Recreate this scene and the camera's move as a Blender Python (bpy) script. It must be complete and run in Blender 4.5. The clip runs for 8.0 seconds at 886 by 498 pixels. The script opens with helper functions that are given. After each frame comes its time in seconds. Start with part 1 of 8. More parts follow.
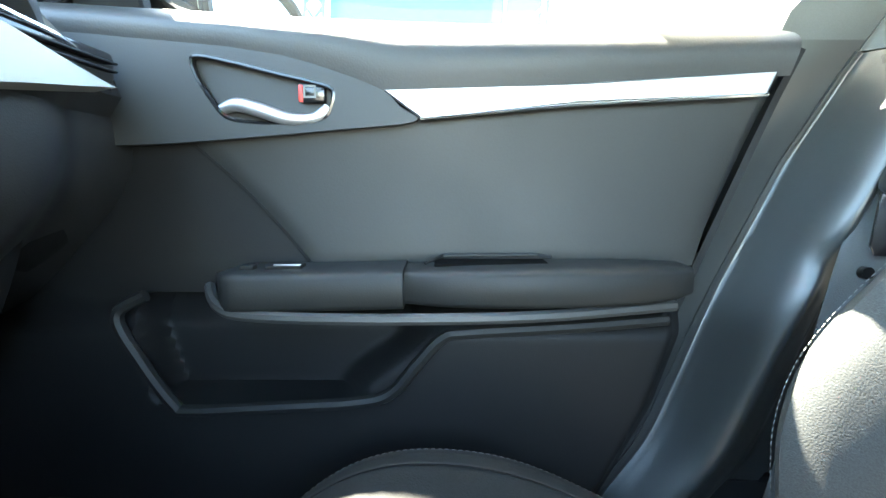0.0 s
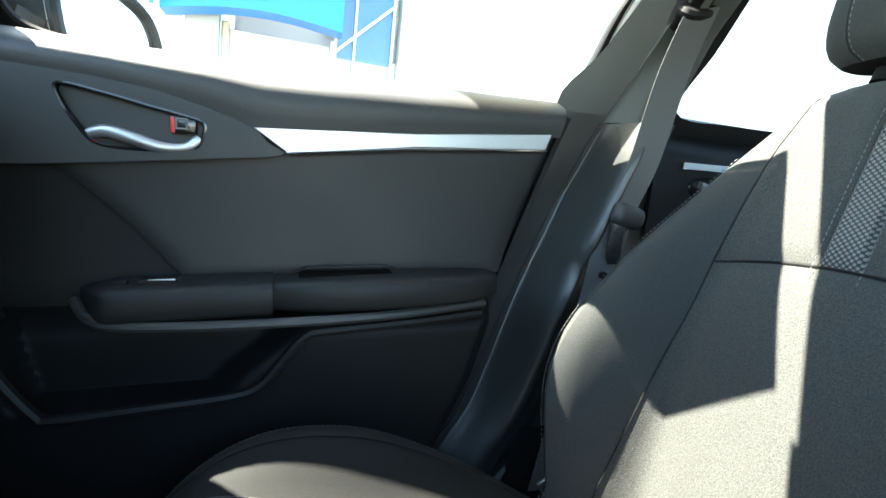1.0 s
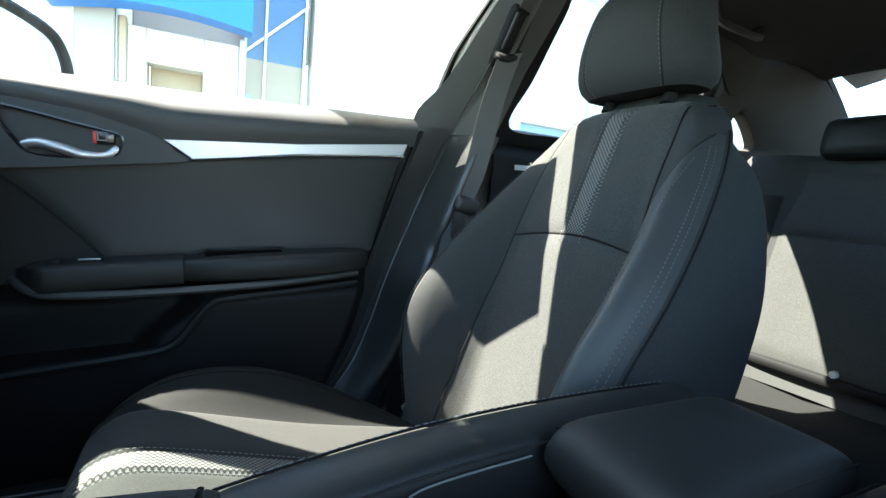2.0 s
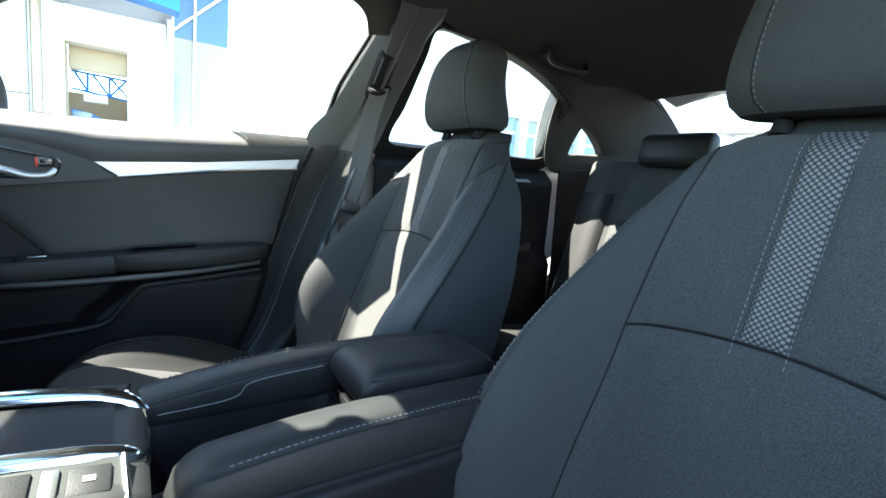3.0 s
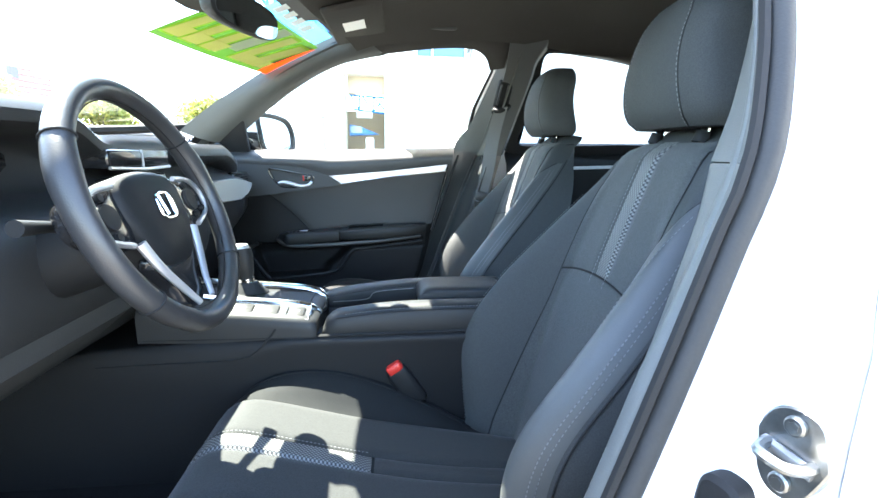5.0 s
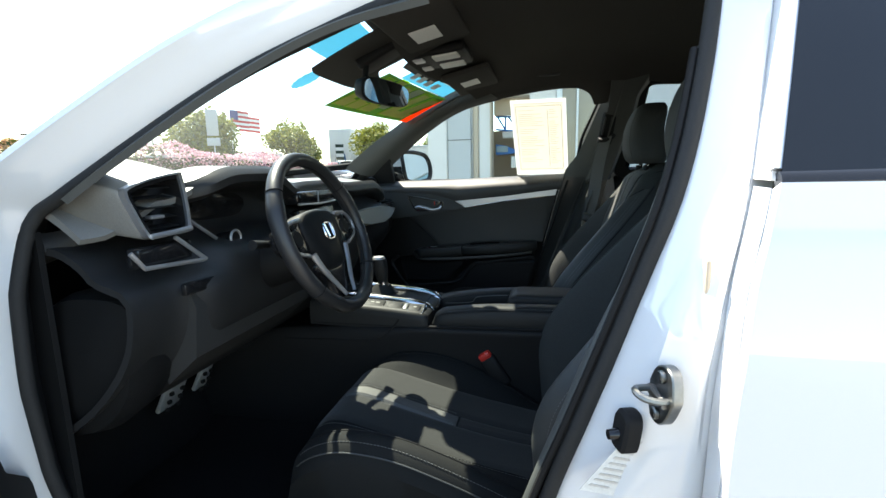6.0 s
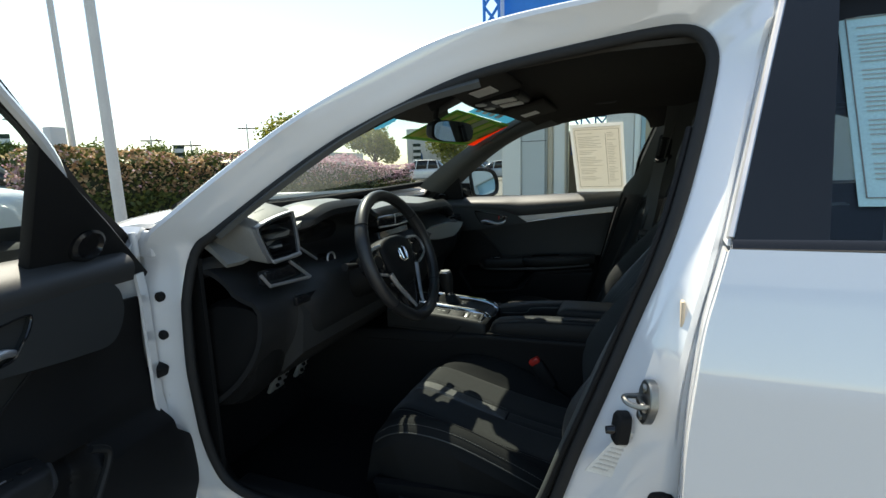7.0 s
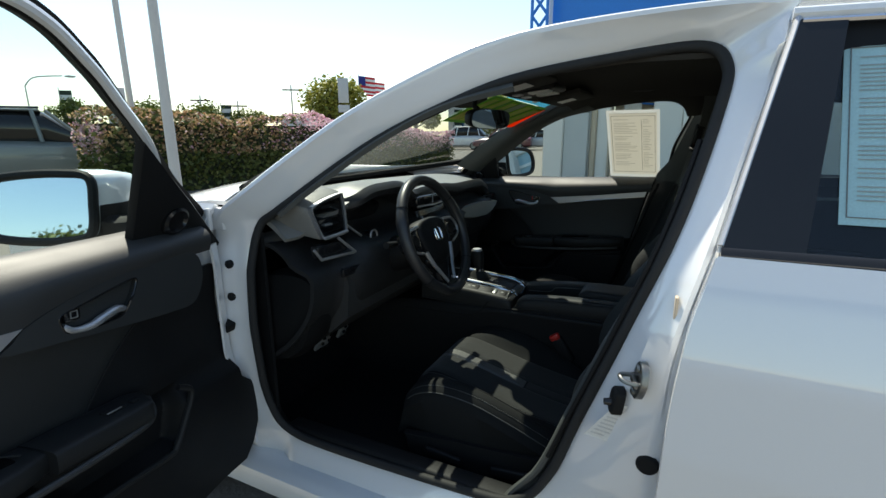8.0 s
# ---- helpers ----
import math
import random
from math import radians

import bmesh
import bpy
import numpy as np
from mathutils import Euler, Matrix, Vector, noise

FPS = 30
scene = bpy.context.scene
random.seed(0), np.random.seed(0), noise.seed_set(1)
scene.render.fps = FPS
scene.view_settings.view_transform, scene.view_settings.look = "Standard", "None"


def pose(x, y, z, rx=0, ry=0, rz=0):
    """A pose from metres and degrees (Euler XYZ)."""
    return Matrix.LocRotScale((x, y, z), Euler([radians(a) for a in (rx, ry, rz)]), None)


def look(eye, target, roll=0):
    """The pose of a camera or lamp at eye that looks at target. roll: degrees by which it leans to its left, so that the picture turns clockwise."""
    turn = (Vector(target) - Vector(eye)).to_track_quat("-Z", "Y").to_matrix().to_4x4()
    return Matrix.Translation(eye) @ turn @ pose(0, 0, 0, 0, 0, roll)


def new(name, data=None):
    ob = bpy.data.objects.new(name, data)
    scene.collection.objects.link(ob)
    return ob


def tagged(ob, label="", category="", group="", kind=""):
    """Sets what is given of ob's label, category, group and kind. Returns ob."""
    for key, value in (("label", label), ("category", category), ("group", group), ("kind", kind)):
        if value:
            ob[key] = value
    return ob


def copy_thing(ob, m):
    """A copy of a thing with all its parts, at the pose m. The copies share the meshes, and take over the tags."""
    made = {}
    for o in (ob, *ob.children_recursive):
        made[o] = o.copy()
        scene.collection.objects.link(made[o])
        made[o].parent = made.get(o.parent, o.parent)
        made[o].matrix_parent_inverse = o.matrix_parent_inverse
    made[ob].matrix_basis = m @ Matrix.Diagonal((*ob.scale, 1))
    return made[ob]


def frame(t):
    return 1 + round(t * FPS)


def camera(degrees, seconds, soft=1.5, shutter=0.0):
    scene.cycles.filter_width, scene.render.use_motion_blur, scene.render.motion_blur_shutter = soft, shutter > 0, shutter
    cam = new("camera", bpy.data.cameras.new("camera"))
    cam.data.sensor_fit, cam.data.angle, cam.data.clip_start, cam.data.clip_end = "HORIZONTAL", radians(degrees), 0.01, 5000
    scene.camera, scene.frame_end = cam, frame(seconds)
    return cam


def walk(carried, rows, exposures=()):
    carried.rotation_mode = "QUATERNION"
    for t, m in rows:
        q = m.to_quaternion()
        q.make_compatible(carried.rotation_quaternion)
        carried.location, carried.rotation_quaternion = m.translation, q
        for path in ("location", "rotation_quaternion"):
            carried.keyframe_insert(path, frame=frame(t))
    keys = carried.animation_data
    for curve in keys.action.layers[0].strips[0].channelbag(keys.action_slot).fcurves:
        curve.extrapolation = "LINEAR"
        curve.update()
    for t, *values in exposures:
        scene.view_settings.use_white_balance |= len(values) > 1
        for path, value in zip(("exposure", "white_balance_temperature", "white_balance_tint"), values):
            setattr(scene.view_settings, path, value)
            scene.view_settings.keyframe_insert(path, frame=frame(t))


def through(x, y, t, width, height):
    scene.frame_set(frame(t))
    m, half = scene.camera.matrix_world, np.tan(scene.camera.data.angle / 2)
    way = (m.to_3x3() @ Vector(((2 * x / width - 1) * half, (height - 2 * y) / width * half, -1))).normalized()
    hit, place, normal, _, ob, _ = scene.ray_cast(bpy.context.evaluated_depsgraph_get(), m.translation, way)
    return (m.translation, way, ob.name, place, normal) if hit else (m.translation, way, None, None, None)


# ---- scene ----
cam = camera(86.0, 8.0)
METRES, EYE, TILT, LEAN, TURN = 2.0, 0.77, -8.0, -3.5, 0.0
ROWS = [
    (0.0, 0.0, 0.0, 0.0, 0.0, 0.0, -0.0),
    (0.5, -0.0132, -0.0234, 0.0049, -9.42, -0.17, -0.62),
    (1.0, -0.0088, -0.0679, 0.015, -17.55, -0.95, -0.06),
    (1.5, -0.0073, -0.1228, 0.0095, -22.57, -0.78, 0.72),
    (2.0, -0.0041, -0.1932, -0.0024, -26.54, -0.95, 1.6),
    (3.5, 0.0104, -0.4447, 0.0203, -33.78, -4.8, 1.95),
    (4.0, 0.0325, -0.5126, 0.0145, -29.49, -6.79, 2.57),
    (4.5, 0.0689, -0.5757, 0.0093, -18.36, -6.09, 3.09),
    (5.0, 0.093, -0.6303, 0.0007, -5.07, -3.81, 3.33),
    (6.5, 0.204, -0.8229, 0.0173, 17.99, -0.33, 2.62),
    (7.0, 0.2227, -0.8614, 0.036, 21.82, -0.95, 2.23),
    (7.5, 0.2411, -0.8985, 0.0477, 24.71, -3.04, 1.03),
    (8.0, 0.2536, -0.9176, 0.0589, 26.31, -4.8, -0.1),
]

# exposure: the inside is bright at first, then the picture closes down for the daylight outside
EXPO = [(0.0, 6.1, 7150, 4), (0.6, 4.95, 7100, 4), (1.2, 4.25, 6950, 4), (2.2, 3.9, 6800, 5), (3.3, 4.35, 6700, 8), (4.2, 4.6, 6650, 10), (4.8, 4.8, 6650, 10), (5.2, 4.85, 6650, 10), (6.2, 1.95, 7150, 6), (6.8, 1.45, 7150, 5), (8.0, 1.15, 7000, 4)]
walk(cam, [(t, pose(0, 0.15, EYE, TILT, LEAN, TURN) @ pose(METRES * x, METRES * y, METRES * z, 90 + pitch, roll, yaw)) for t, x, y, z, yaw, pitch, roll in ROWS], EXPO)

# ---- light ----
SUN_AZ, SUN_EL = 52.0, 58.0      # degrees from the passenger side towards the bonnet, and above the horizon
sun_dir = Vector((-math.sin(radians(SUN_AZ)) * math.cos(radians(SUN_EL)), math.cos(radians(SUN_AZ)) * math.cos(radians(SUN_EL)), math.sin(radians(SUN_EL))))
world = bpy.data.worlds.new("sky")
scene.world = world
world.use_nodes = True
wn = world.node_tree.nodes
sky = wn.new("ShaderNodeTexSky")
sky.sky_type, sky.sun_disc = "NISHITA", False
sky.sun_elevation = radians(SUN_EL)
sky.sun_rotation = math.atan2(sun_dir.x, sun_dir.y)
sky.dust_density, sky.ozone_density, sky.air_density = 0.6, 1.0, 1.0
world.node_tree.links.new(sky.outputs[0], wn["Background"].inputs["Color"])
wn["Background"].inputs["Strength"].default_value = 0.105
sun = new("sun", bpy.data.lights.new("sun", "SUN"))
sun.data.energy, sun.data.angle, sun.data.color = 3.8, radians(0.5), (1.0, 0.955, 0.88)
sun.matrix_world = look(sun_dir * 50, (0, 0, 0))

# ---- helpers for meshes ----
V = Vector


def lerp(a, b, t):
    return a + (b - a) * t


def ease(t):
    t = min(max(t, 0.0), 1.0)
    return t * t * (3 - 2 * t)


def curve1(keys, t):
    """Smooth value through (t, value) keys."""
    if t <= keys[0][0]:
        return keys[0][1]
    if t >= keys[-1][0]:
        return keys[-1][1]
    slope = lambda i: (keys[min(i + 1, len(keys) - 1)][1] - keys[max(i - 1, 0)][1]) / (keys[min(i + 1, len(keys) - 1)][0] - keys[max(i - 1, 0)][0])
    for i, ((a, va), (b, vb)) in enumerate(zip(keys, keys[1:])):
        if t <= b:
            h = b - a
            s = (t - a) / h
            return (2 * s ** 3 - 3 * s * s + 1) * va + (s ** 3 - 2 * s * s + s) * h * slope(i) + (3 * s * s - 2 * s ** 3) * vb + (s ** 3 - s * s) * h * slope(i + 1)


def line1(keys, t):
    return float(np.interp(t, [k[0] for k in keys], [k[1] for k in keys]))


def spline(pts, n, closed=False):
    """n points along a smooth curve through pts."""
    p = [V(q) for q in pts]
    m = len(p)
    segs = m if closed else m - 1
    out = []
    for i in range(n):
        s = i * segs / (n if closed else n - 1)
        k = min(int(s), segs - 1)
        t = s - k
        if closed:
            a, b, c, d = p[(k - 1) % m], p[k % m], p[(k + 1) % m], p[(k + 2) % m]
        else:
            a, b, c, d = p[max(k - 1, 0)], p[k], p[k + 1], p[min(k + 2, m - 1)]
        out.append(0.5 * ((2 * b) + (c - a) * t + (2 * a - 5 * b + 4 * c - d) * t * t + (3 * b - a - 3 * c + d) * t ** 3))
    return out


def grid(fn, nu, nv, closed_u=False):
    """A sheet of nu x nv faces through fn(u, v), with its lengths as UV."""
    bm = bmesh.new()
    cols = nu if closed_u else nu + 1
    pts = [[V(fn(i / nu, j / nv)) for j in range(nv + 1)] for i in range(cols)]
    vs = [[bm.verts.new(q) for q in row] for row in pts]
    uv = bm.loops.layers.uv.new("UVMap")
    mu = sum((pts[(i + 1) % cols][nv // 2] - pts[i][nv // 2]).length for i in range(nu))
    mv = sum((pts[cols // 2][j + 1] - pts[cols // 2][j]).length for j in range(nv))
    for i in range(nu):
        for j in range(nv):
            k = (i + 1) % cols
            f = bm.faces.new((vs[i][j], vs[k][j], vs[k][j + 1], vs[i][j + 1]))
            for lp, (a, b) in zip(f.loops, ((i, j), (i + 1, j), (i + 1, j + 1), (i, j + 1))):
                lp[uv].uv = (a / nu * mu, b / nv * mv)
    return bm


def loft(rings, cap=True, closed=False):
    """A skin over closed rings of points."""
    bm = bmesh.new()
    vs = [[bm.verts.new(q) for q in r] for r in rings]
    n = len(vs[0])
    pairs = list(zip(vs, vs[1:])) + ([(vs[-1], vs[0])] if closed else [])
    for a, b in pairs:
        for i in range(n):
            k = (i + 1) % n
            bm.faces.new((a[i], a[k], b[k], b[i]))
    if cap and not closed:
        bm.faces.new(vs[0][::-1])
        bm.faces.new(vs[-1])
    bmesh.ops.recalc_face_normals(bm, faces=bm.faces)
    return bm


def tube(pts, r, n=8, closed=False, flat=1.0, up=None):
    """A round (or flattened) bar along pts; r may be a function of 0..1."""
    p = [V(q) for q in pts]
    m = len(p)
    rings, side = [], None
    for i in range(m):
        if closed:
            d = p[(i + 1) % m] - p[i - 1]
        else:
            d = p[min(i + 1, m - 1)] - p[max(i - 1, 0)]
        d = d.normalized()
        if up is not None:
            side = d.cross(V(up)).normalized()
        elif side is None:
            side = d.orthogonal().normalized()
        else:
            side = (side - d * side.dot(d)).normalized()
        top = side.cross(d)
        rad = r(i / max(m - 1, 1)) if callable(r) else r
        rings.append([p[i] + (side * math.cos(2 * math.pi * k / n) + top * math.sin(2 * math.pi * k / n) * flat) * rad for k in range(n)])
    return loft(rings, not closed, closed)


def rbox(cx, cy, cz, sx, sy, sz, bevel=0.005, seg=2, rot=None):
    bm = bmesh.new()
    bmesh.ops.create_cube(bm, size=1.0)
    bmesh.ops.scale(bm, vec=(sx, sy, sz), verts=bm.verts)
    if bevel:
        bmesh.ops.bevel(bm, geom=bm.edges[:], offset=bevel, segments=seg, profile=0.5, affect="EDGES")
    if rot is not None:
        bmesh.ops.transform(bm, matrix=pose(0, 0, 0, *rot), verts=bm.verts)
    bmesh.ops.translate(bm, vec=(cx, cy, cz), verts=bm.verts)
    return bm


def cyl(a, b, r, n=16, r2=None, bevel=0.0):
    a, b = V(a), V(b)
    d = (b - a).normalized()
    s = d.orthogonal().normalized()
    t = d.cross(s)
    r2 = r if r2 is None else r2
    ring = lambda c, q: [c + (s * math.cos(2 * math.pi * k / n) + t * math.sin(2 * math.pi * k / n)) * q for k in range(n)]
    if bevel:
        return loft([ring(a, r - bevel), ring(a + d * bevel, r), ring(b - d * bevel, r2), ring(b, r2 - bevel)])
    return loft([ring(a, r), ring(b, r2)])


def plate(outline, to3, depth, bevel=0.002):
    """A solid from a closed outline of (a, b); to3(a, b, d) gives the place at depth d."""
    n = len(outline)
    c = sum((V((a, b)) for a, b in outline), V((0, 0))) / n

    def ring(d, shrink):
        out = []
        for a, b in outline:
            q = V((a, b))
            w = c - q
            q = q + w.normalized() * min(shrink, w.length * 0.5)
            out.append(to3(q.x, q.y, d))
        return out

    return loft([ring(0, 0), ring(depth - bevel, 0), ring(depth, bevel)])


def ring_plate(outer, inner, to3, depth, lip=0.0):
    """A frame between two outlines of equal count; inner walls go back by lip."""
    rings = [[to3(a, b, 0) for a, b in outer], [to3(a, b, depth) for a, b in outer],
             [to3(a, b, depth) for a, b in inner], [to3(a, b, -lip) for a, b in inner]]
    return loft(rings, cap=False)


def join(*bms):
    out = bmesh.new()
    for bm in bms:
        me = bpy.data.meshes.new("t")
        bm.to_mesh(me)
        out.from_mesh(me)
        bpy.data.meshes.remove(me)
        bm.free()
    return out


def thing(name, loc, label, category, group="", kind=""):
    ob = new(name)
    ob.location = loc
    ob.empty_display_size = 0.1
    return tagged(ob, label, category, group, kind)


def thicken(bm, t, offset):
    """Gives a sheet real thickness: -1 grows it behind its faces, 1 in front, 0 to both sides."""
    bm.normal_update()
    front, back = t * (1 + offset) / 2, t * (1 - offset) / 2
    inner = {}
    faces = bm.faces[:]
    rim = [(lp.vert, lp.link_loop_next.vert) for e in bm.edges if len(e.link_faces) == 1 for lp in e.link_loops]
    for v in bm.verts[:]:
        inner[v] = (v.co - v.normal * back, v.co + v.normal * front)
    twin = {}
    for v, (lo, hi) in inner.items():
        v.co = hi
        twin[v] = bm.verts.new(lo)
    for f in faces:
        bm.faces.new([twin[v] for v in reversed(f.verts)])
    for p, q in rim:
        bm.faces.new((q, p, twin[p], twin[q]))


def part(name, bm, material, parent=None, label="", solid=0.0, flip=False, sharp=38, offset=-1.0):
    """Links a bmesh, given in world places, as one mesh under a thing or a part."""
    if flip:
        bmesh.ops.reverse_faces(bm, faces=bm.faces)
    if solid:
        thicken(bm, solid, offset)
    bm.normal_update()
    for e in bm.edges:
        if len(e.link_faces) == 2 and e.calc_face_angle(0.0) > radians(sharp):
            e.smooth = False
    for f in bm.faces:
        f.smooth = True
    me = bpy.data.meshes.new(name)
    bm.to_mesh(me)
    bm.free()
    me.materials.append(material)
    ob = new(name, me)
    if parent is not None:
        ob.parent = parent
        if parent.type == "EMPTY":
            ob.matrix_parent_inverse = Matrix.Translation(-parent.location)
    return tagged(ob, label)


def stitch(pts, r=0.0007, dash=0.0045, gap=0.0025):
    """A row of thread dashes along pts."""
    p = [V(q) for q in pts]
    acc = [0.0]
    for a, b in zip(p, p[1:]):
        acc.append(acc[-1] + (b - a).length)

    def at(s):
        k = min(max(int(np.searchsorted(acc, s)) - 1, 0), len(p) - 2)
        f = (s - acc[k]) / max(acc[k + 1] - acc[k], 1e-9)
        return p[k].lerp(p[k + 1], f)

    verts, faces = [], []
    s = 0.0
    while s + dash < acc[-1]:
        a, b = at(s), at(s + dash)
        d = (b - a).normalized()
        x = d.orthogonal().normalized()
        y = d.cross(x)
        base = len(verts)
        for c, q in ((a, 0.5), (a.lerp(b, 0.5), 1.0), (b, 0.5)):
            for k in range(4):
                ang = math.pi / 2 * k
                verts.append(c + (x * math.cos(ang) + y * math.sin(ang)) * r * q)
        for o in (0, 4):
            for k in range(4):
                m = (k + 1) % 4
                faces.append((base + o + k, base + o + m, base + o + 4 + m, base + o + 4 + k))
        s += dash + gap
    me = bpy.data.meshes.new("t")
    me.from_pydata(verts, [], faces)
    bm = bmesh.new()
    bm.from_mesh(me)
    bpy.data.meshes.remove(me)
    return bm


# ---- materials ----
def nodes(name):
    m = bpy.data.materials.new(name)
    m.use_nodes = True
    nt = m.node_tree
    return m, nt.nodes, nt.links, nt.nodes["Principled BSDF"]


def surface(name, base, rough=0.5, metal=0.0, var=0.2, scale=12.0, grain=300.0, bump=0.15, coat=0.0, spec=0.5, dist=0.001, sheen=0.0, speck=0.15):
    """A surface with broad stains, fine speckle and relief."""
    m, n, l, p = nodes(name)
    tc = n.new("ShaderNodeTexCoord")
    big, fine = n.new("ShaderNodeTexNoise"), n.new("ShaderNodeTexNoise")
    big.inputs["Scale"].default_value, big.inputs["Detail"].default_value = scale, 4
    fine.inputs["Scale"].default_value, fine.inputs["Detail"].default_value = grain, 2
    for t in (big, fine):
        l.new(tc.outputs["Object"], t.inputs["Vector"])
    mul = n.new("ShaderNodeMath")
    mul.operation = "MULTIPLY_ADD"
    l.new(big.outputs["Fac"], mul.inputs[0])
    mul.inputs[1].default_value, mul.inputs[2].default_value = var * 2, 1 - var
    mul2 = n.new("ShaderNodeMath")
    mul2.operation = "MULTIPLY_ADD"
    l.new(fine.outputs["Fac"], mul2.inputs[0])
    mul2.inputs[1].default_value, mul2.inputs[2].default_value = speck * 2, 1 - speck
    both = n.new("ShaderNodeMath")
    both.operation = "MULTIPLY"
    l.new(mul.outputs[0], both.inputs[0])
    l.new(mul2.outputs[0], both.inputs[1])
    col = n.new("ShaderNodeVectorMath")
    col.operation = "SCALE"
    col.inputs[0].default_value = base
    l.new(both.outputs[0], col.inputs["Scale"])
    l.new(col.outputs[0], p.inputs["Base Color"])
    r = n.new("ShaderNodeMath")
    r.operation = "MULTIPLY_ADD"
    l.new(big.outputs["Fac"], r.inputs[0])
    r.inputs[1].default_value, r.inputs[2].default_value = 0.16, rough - 0.08
    l.new(r.outputs[0], p.inputs["Roughness"])
    p.inputs["Metallic"].default_value = metal
    p.inputs["Specular IOR Level"].default_value = spec
    p.inputs["Coat Weight"].default_value = coat
    p.inputs["Coat Roughness"].default_value = 0.04
    p.inputs["Sheen Weight"].default_value = sheen
    if bump:
        b = n.new("ShaderNodeBump")
        b.inputs["Strength"].default_value, b.inputs["Distance"].default_value = bump, dist
        l.new(fine.outputs["Fac"], b.inputs["Height"])
        l.new(b.outputs[0], p.inputs["Normal"])
    return m


def weave_mat(name, dark, light, pitch):
    """An open diamond mesh fabric."""
    m, n, l, p = nodes(name)
    tc, mp, vo, cr = n.new("ShaderNodeTexCoord"), n.new("ShaderNodeMapping"), n.new("ShaderNodeTexVoronoi"), n.new("ShaderNodeValToRGB")
    vo.voronoi_dimensions = "2D"
    vo.inputs["Randomness"].default_value = 0.0
    vo.inputs["Scale"].default_value = 1.0 / pitch
    mp.inputs["Rotation"].default_value[2] = radians(45)
    l.new(tc.outputs["UV"], mp.inputs["Vector"])
    l.new(mp.outputs[0], vo.inputs["Vector"])
    cr.color_ramp.elements[0].position, cr.color_ramp.elements[1].position = 0.28, 0.46
    cr.color_ramp.elements[0].color, cr.color_ramp.elements[1].color = (*light, 1), (*dark, 1)
    l.new(vo.outputs["Distance"], cr.inputs[0])
    l.new(cr.outputs[0], p.inputs["Base Color"])
    b = n.new("ShaderNodeBump")
    b.inputs["Strength"].default_value, b.inputs["Distance"].default_value, b.invert = 0.6, 0.001, True
    l.new(vo.outputs["Distance"], b.inputs["Height"])
    l.new(b.outputs[0], p.inputs["Normal"])
    p.inputs["Roughness"].default_value = 0.7
    return m


def pane_mat(name, tint=(0.9, 0.95, 0.93), gloss=1.0):
    """Thin glass: clear with a Fresnel gloss."""
    m, n, l, p = nodes(name)
    n.remove(p)
    out = n["Material Output"]
    tr, gl, lw, mx = n.new("ShaderNodeBsdfTransparent"), n.new("ShaderNodeBsdfGlossy"), n.new("ShaderNodeLayerWeight"), n.new("ShaderNodeMixShader")
    tr.inputs["Color"].default_value = (*tint, 1)
    gl.inputs["Roughness"].default_value = 0.01
    gl.inputs["Color"].default_value = (gloss, gloss, gloss, 1)
    po, ma = n.new("ShaderNodeMath"), n.new("ShaderNodeMath")
    po.operation, ma.operation = "POWER", "MULTIPLY_ADD"
    l.new(lw.outputs["Facing"], po.inputs[0])
    po.inputs[1].default_value = 4.5
    l.new(po.outputs[0], ma.inputs[0])
    ma.inputs[1].default_value, ma.inputs[2].default_value = 0.85, 0.03
    l.new(ma.outputs[0], mx.inputs[0])
    l.new(tr.outputs[0], mx.inputs[1])
    l.new(gl.outputs[0], mx.inputs[2])
    l.new(mx.outputs[0], out.inputs["Surface"])
    return m


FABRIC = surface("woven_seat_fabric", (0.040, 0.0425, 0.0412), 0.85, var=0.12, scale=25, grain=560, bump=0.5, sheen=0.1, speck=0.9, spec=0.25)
# seat cloths copied darker for the cushions, to hold down the sunlight on them
FABRIC_DIMMED = surface("woven_seat_fabric_dimmed", (0.0175, 0.0185, 0.0178), 0.85, var=0.12, scale=25, grain=560, bump=0.5, sheen=0.1, speck=0.9, spec=0.25)
CLOTH_DIMMED = surface("dimmed_seat_cloth", (0.0090, 0.0098, 0.0098), 0.85, var=0.12, scale=25, grain=600, bump=0.35, speck=0.5, spec=0.2)
INSERT = surface("soft_touch_door_insert", (0.0146, 0.0158, 0.0155), 0.55, var=0.15, scale=10, grain=450, bump=0.15, speck=0.15)
FABRIC_DARK = surface("dark_bolster_fabric", (0.0345, 0.0372, 0.0368), 0.80, var=0.12, scale=25, grain=600, bump=0.35, speck=0.5, spec=0.3)
SEAT_VINYL = surface("charcoal_seat_vinyl", (0.050, 0.0525, 0.0515), 0.50, spec=0.4, var=0.12, scale=20, grain=500, bump=0.15, speck=0.08)
LOWER_TRIM = surface("black_smooth_pillar_plastic", (0.034, 0.0362, 0.0362), 0.31, spec=0.6, var=0.12, scale=8, grain=600, bump=0.1, speck=0.06)
GUNMETAL = surface("dark_satin_metal", (0.20, 0.205, 0.20), 0.34, metal=0.85, var=0.1, grain=900, bump=0.05, speck=0.05)
WING_GREY = surface("smooth_grey_door_panel", (0.026, 0.0285, 0.0292), 0.5, spec=0.4, var=0.1, scale=8, grain=600, bump=0.08, speck=0.06)
PALE_TRIM = surface("pale_satin_dash_trim", (0.30, 0.30, 0.275), 0.42, var=0.06, scale=8, grain=900, bump=0.05, speck=0.05)
PLATE_GREY = surface("grey_satin_plate", (0.020, 0.0213, 0.0208), 0.55, spec=0.25, var=0.1, grain=900, bump=0.05, speck=0.08)
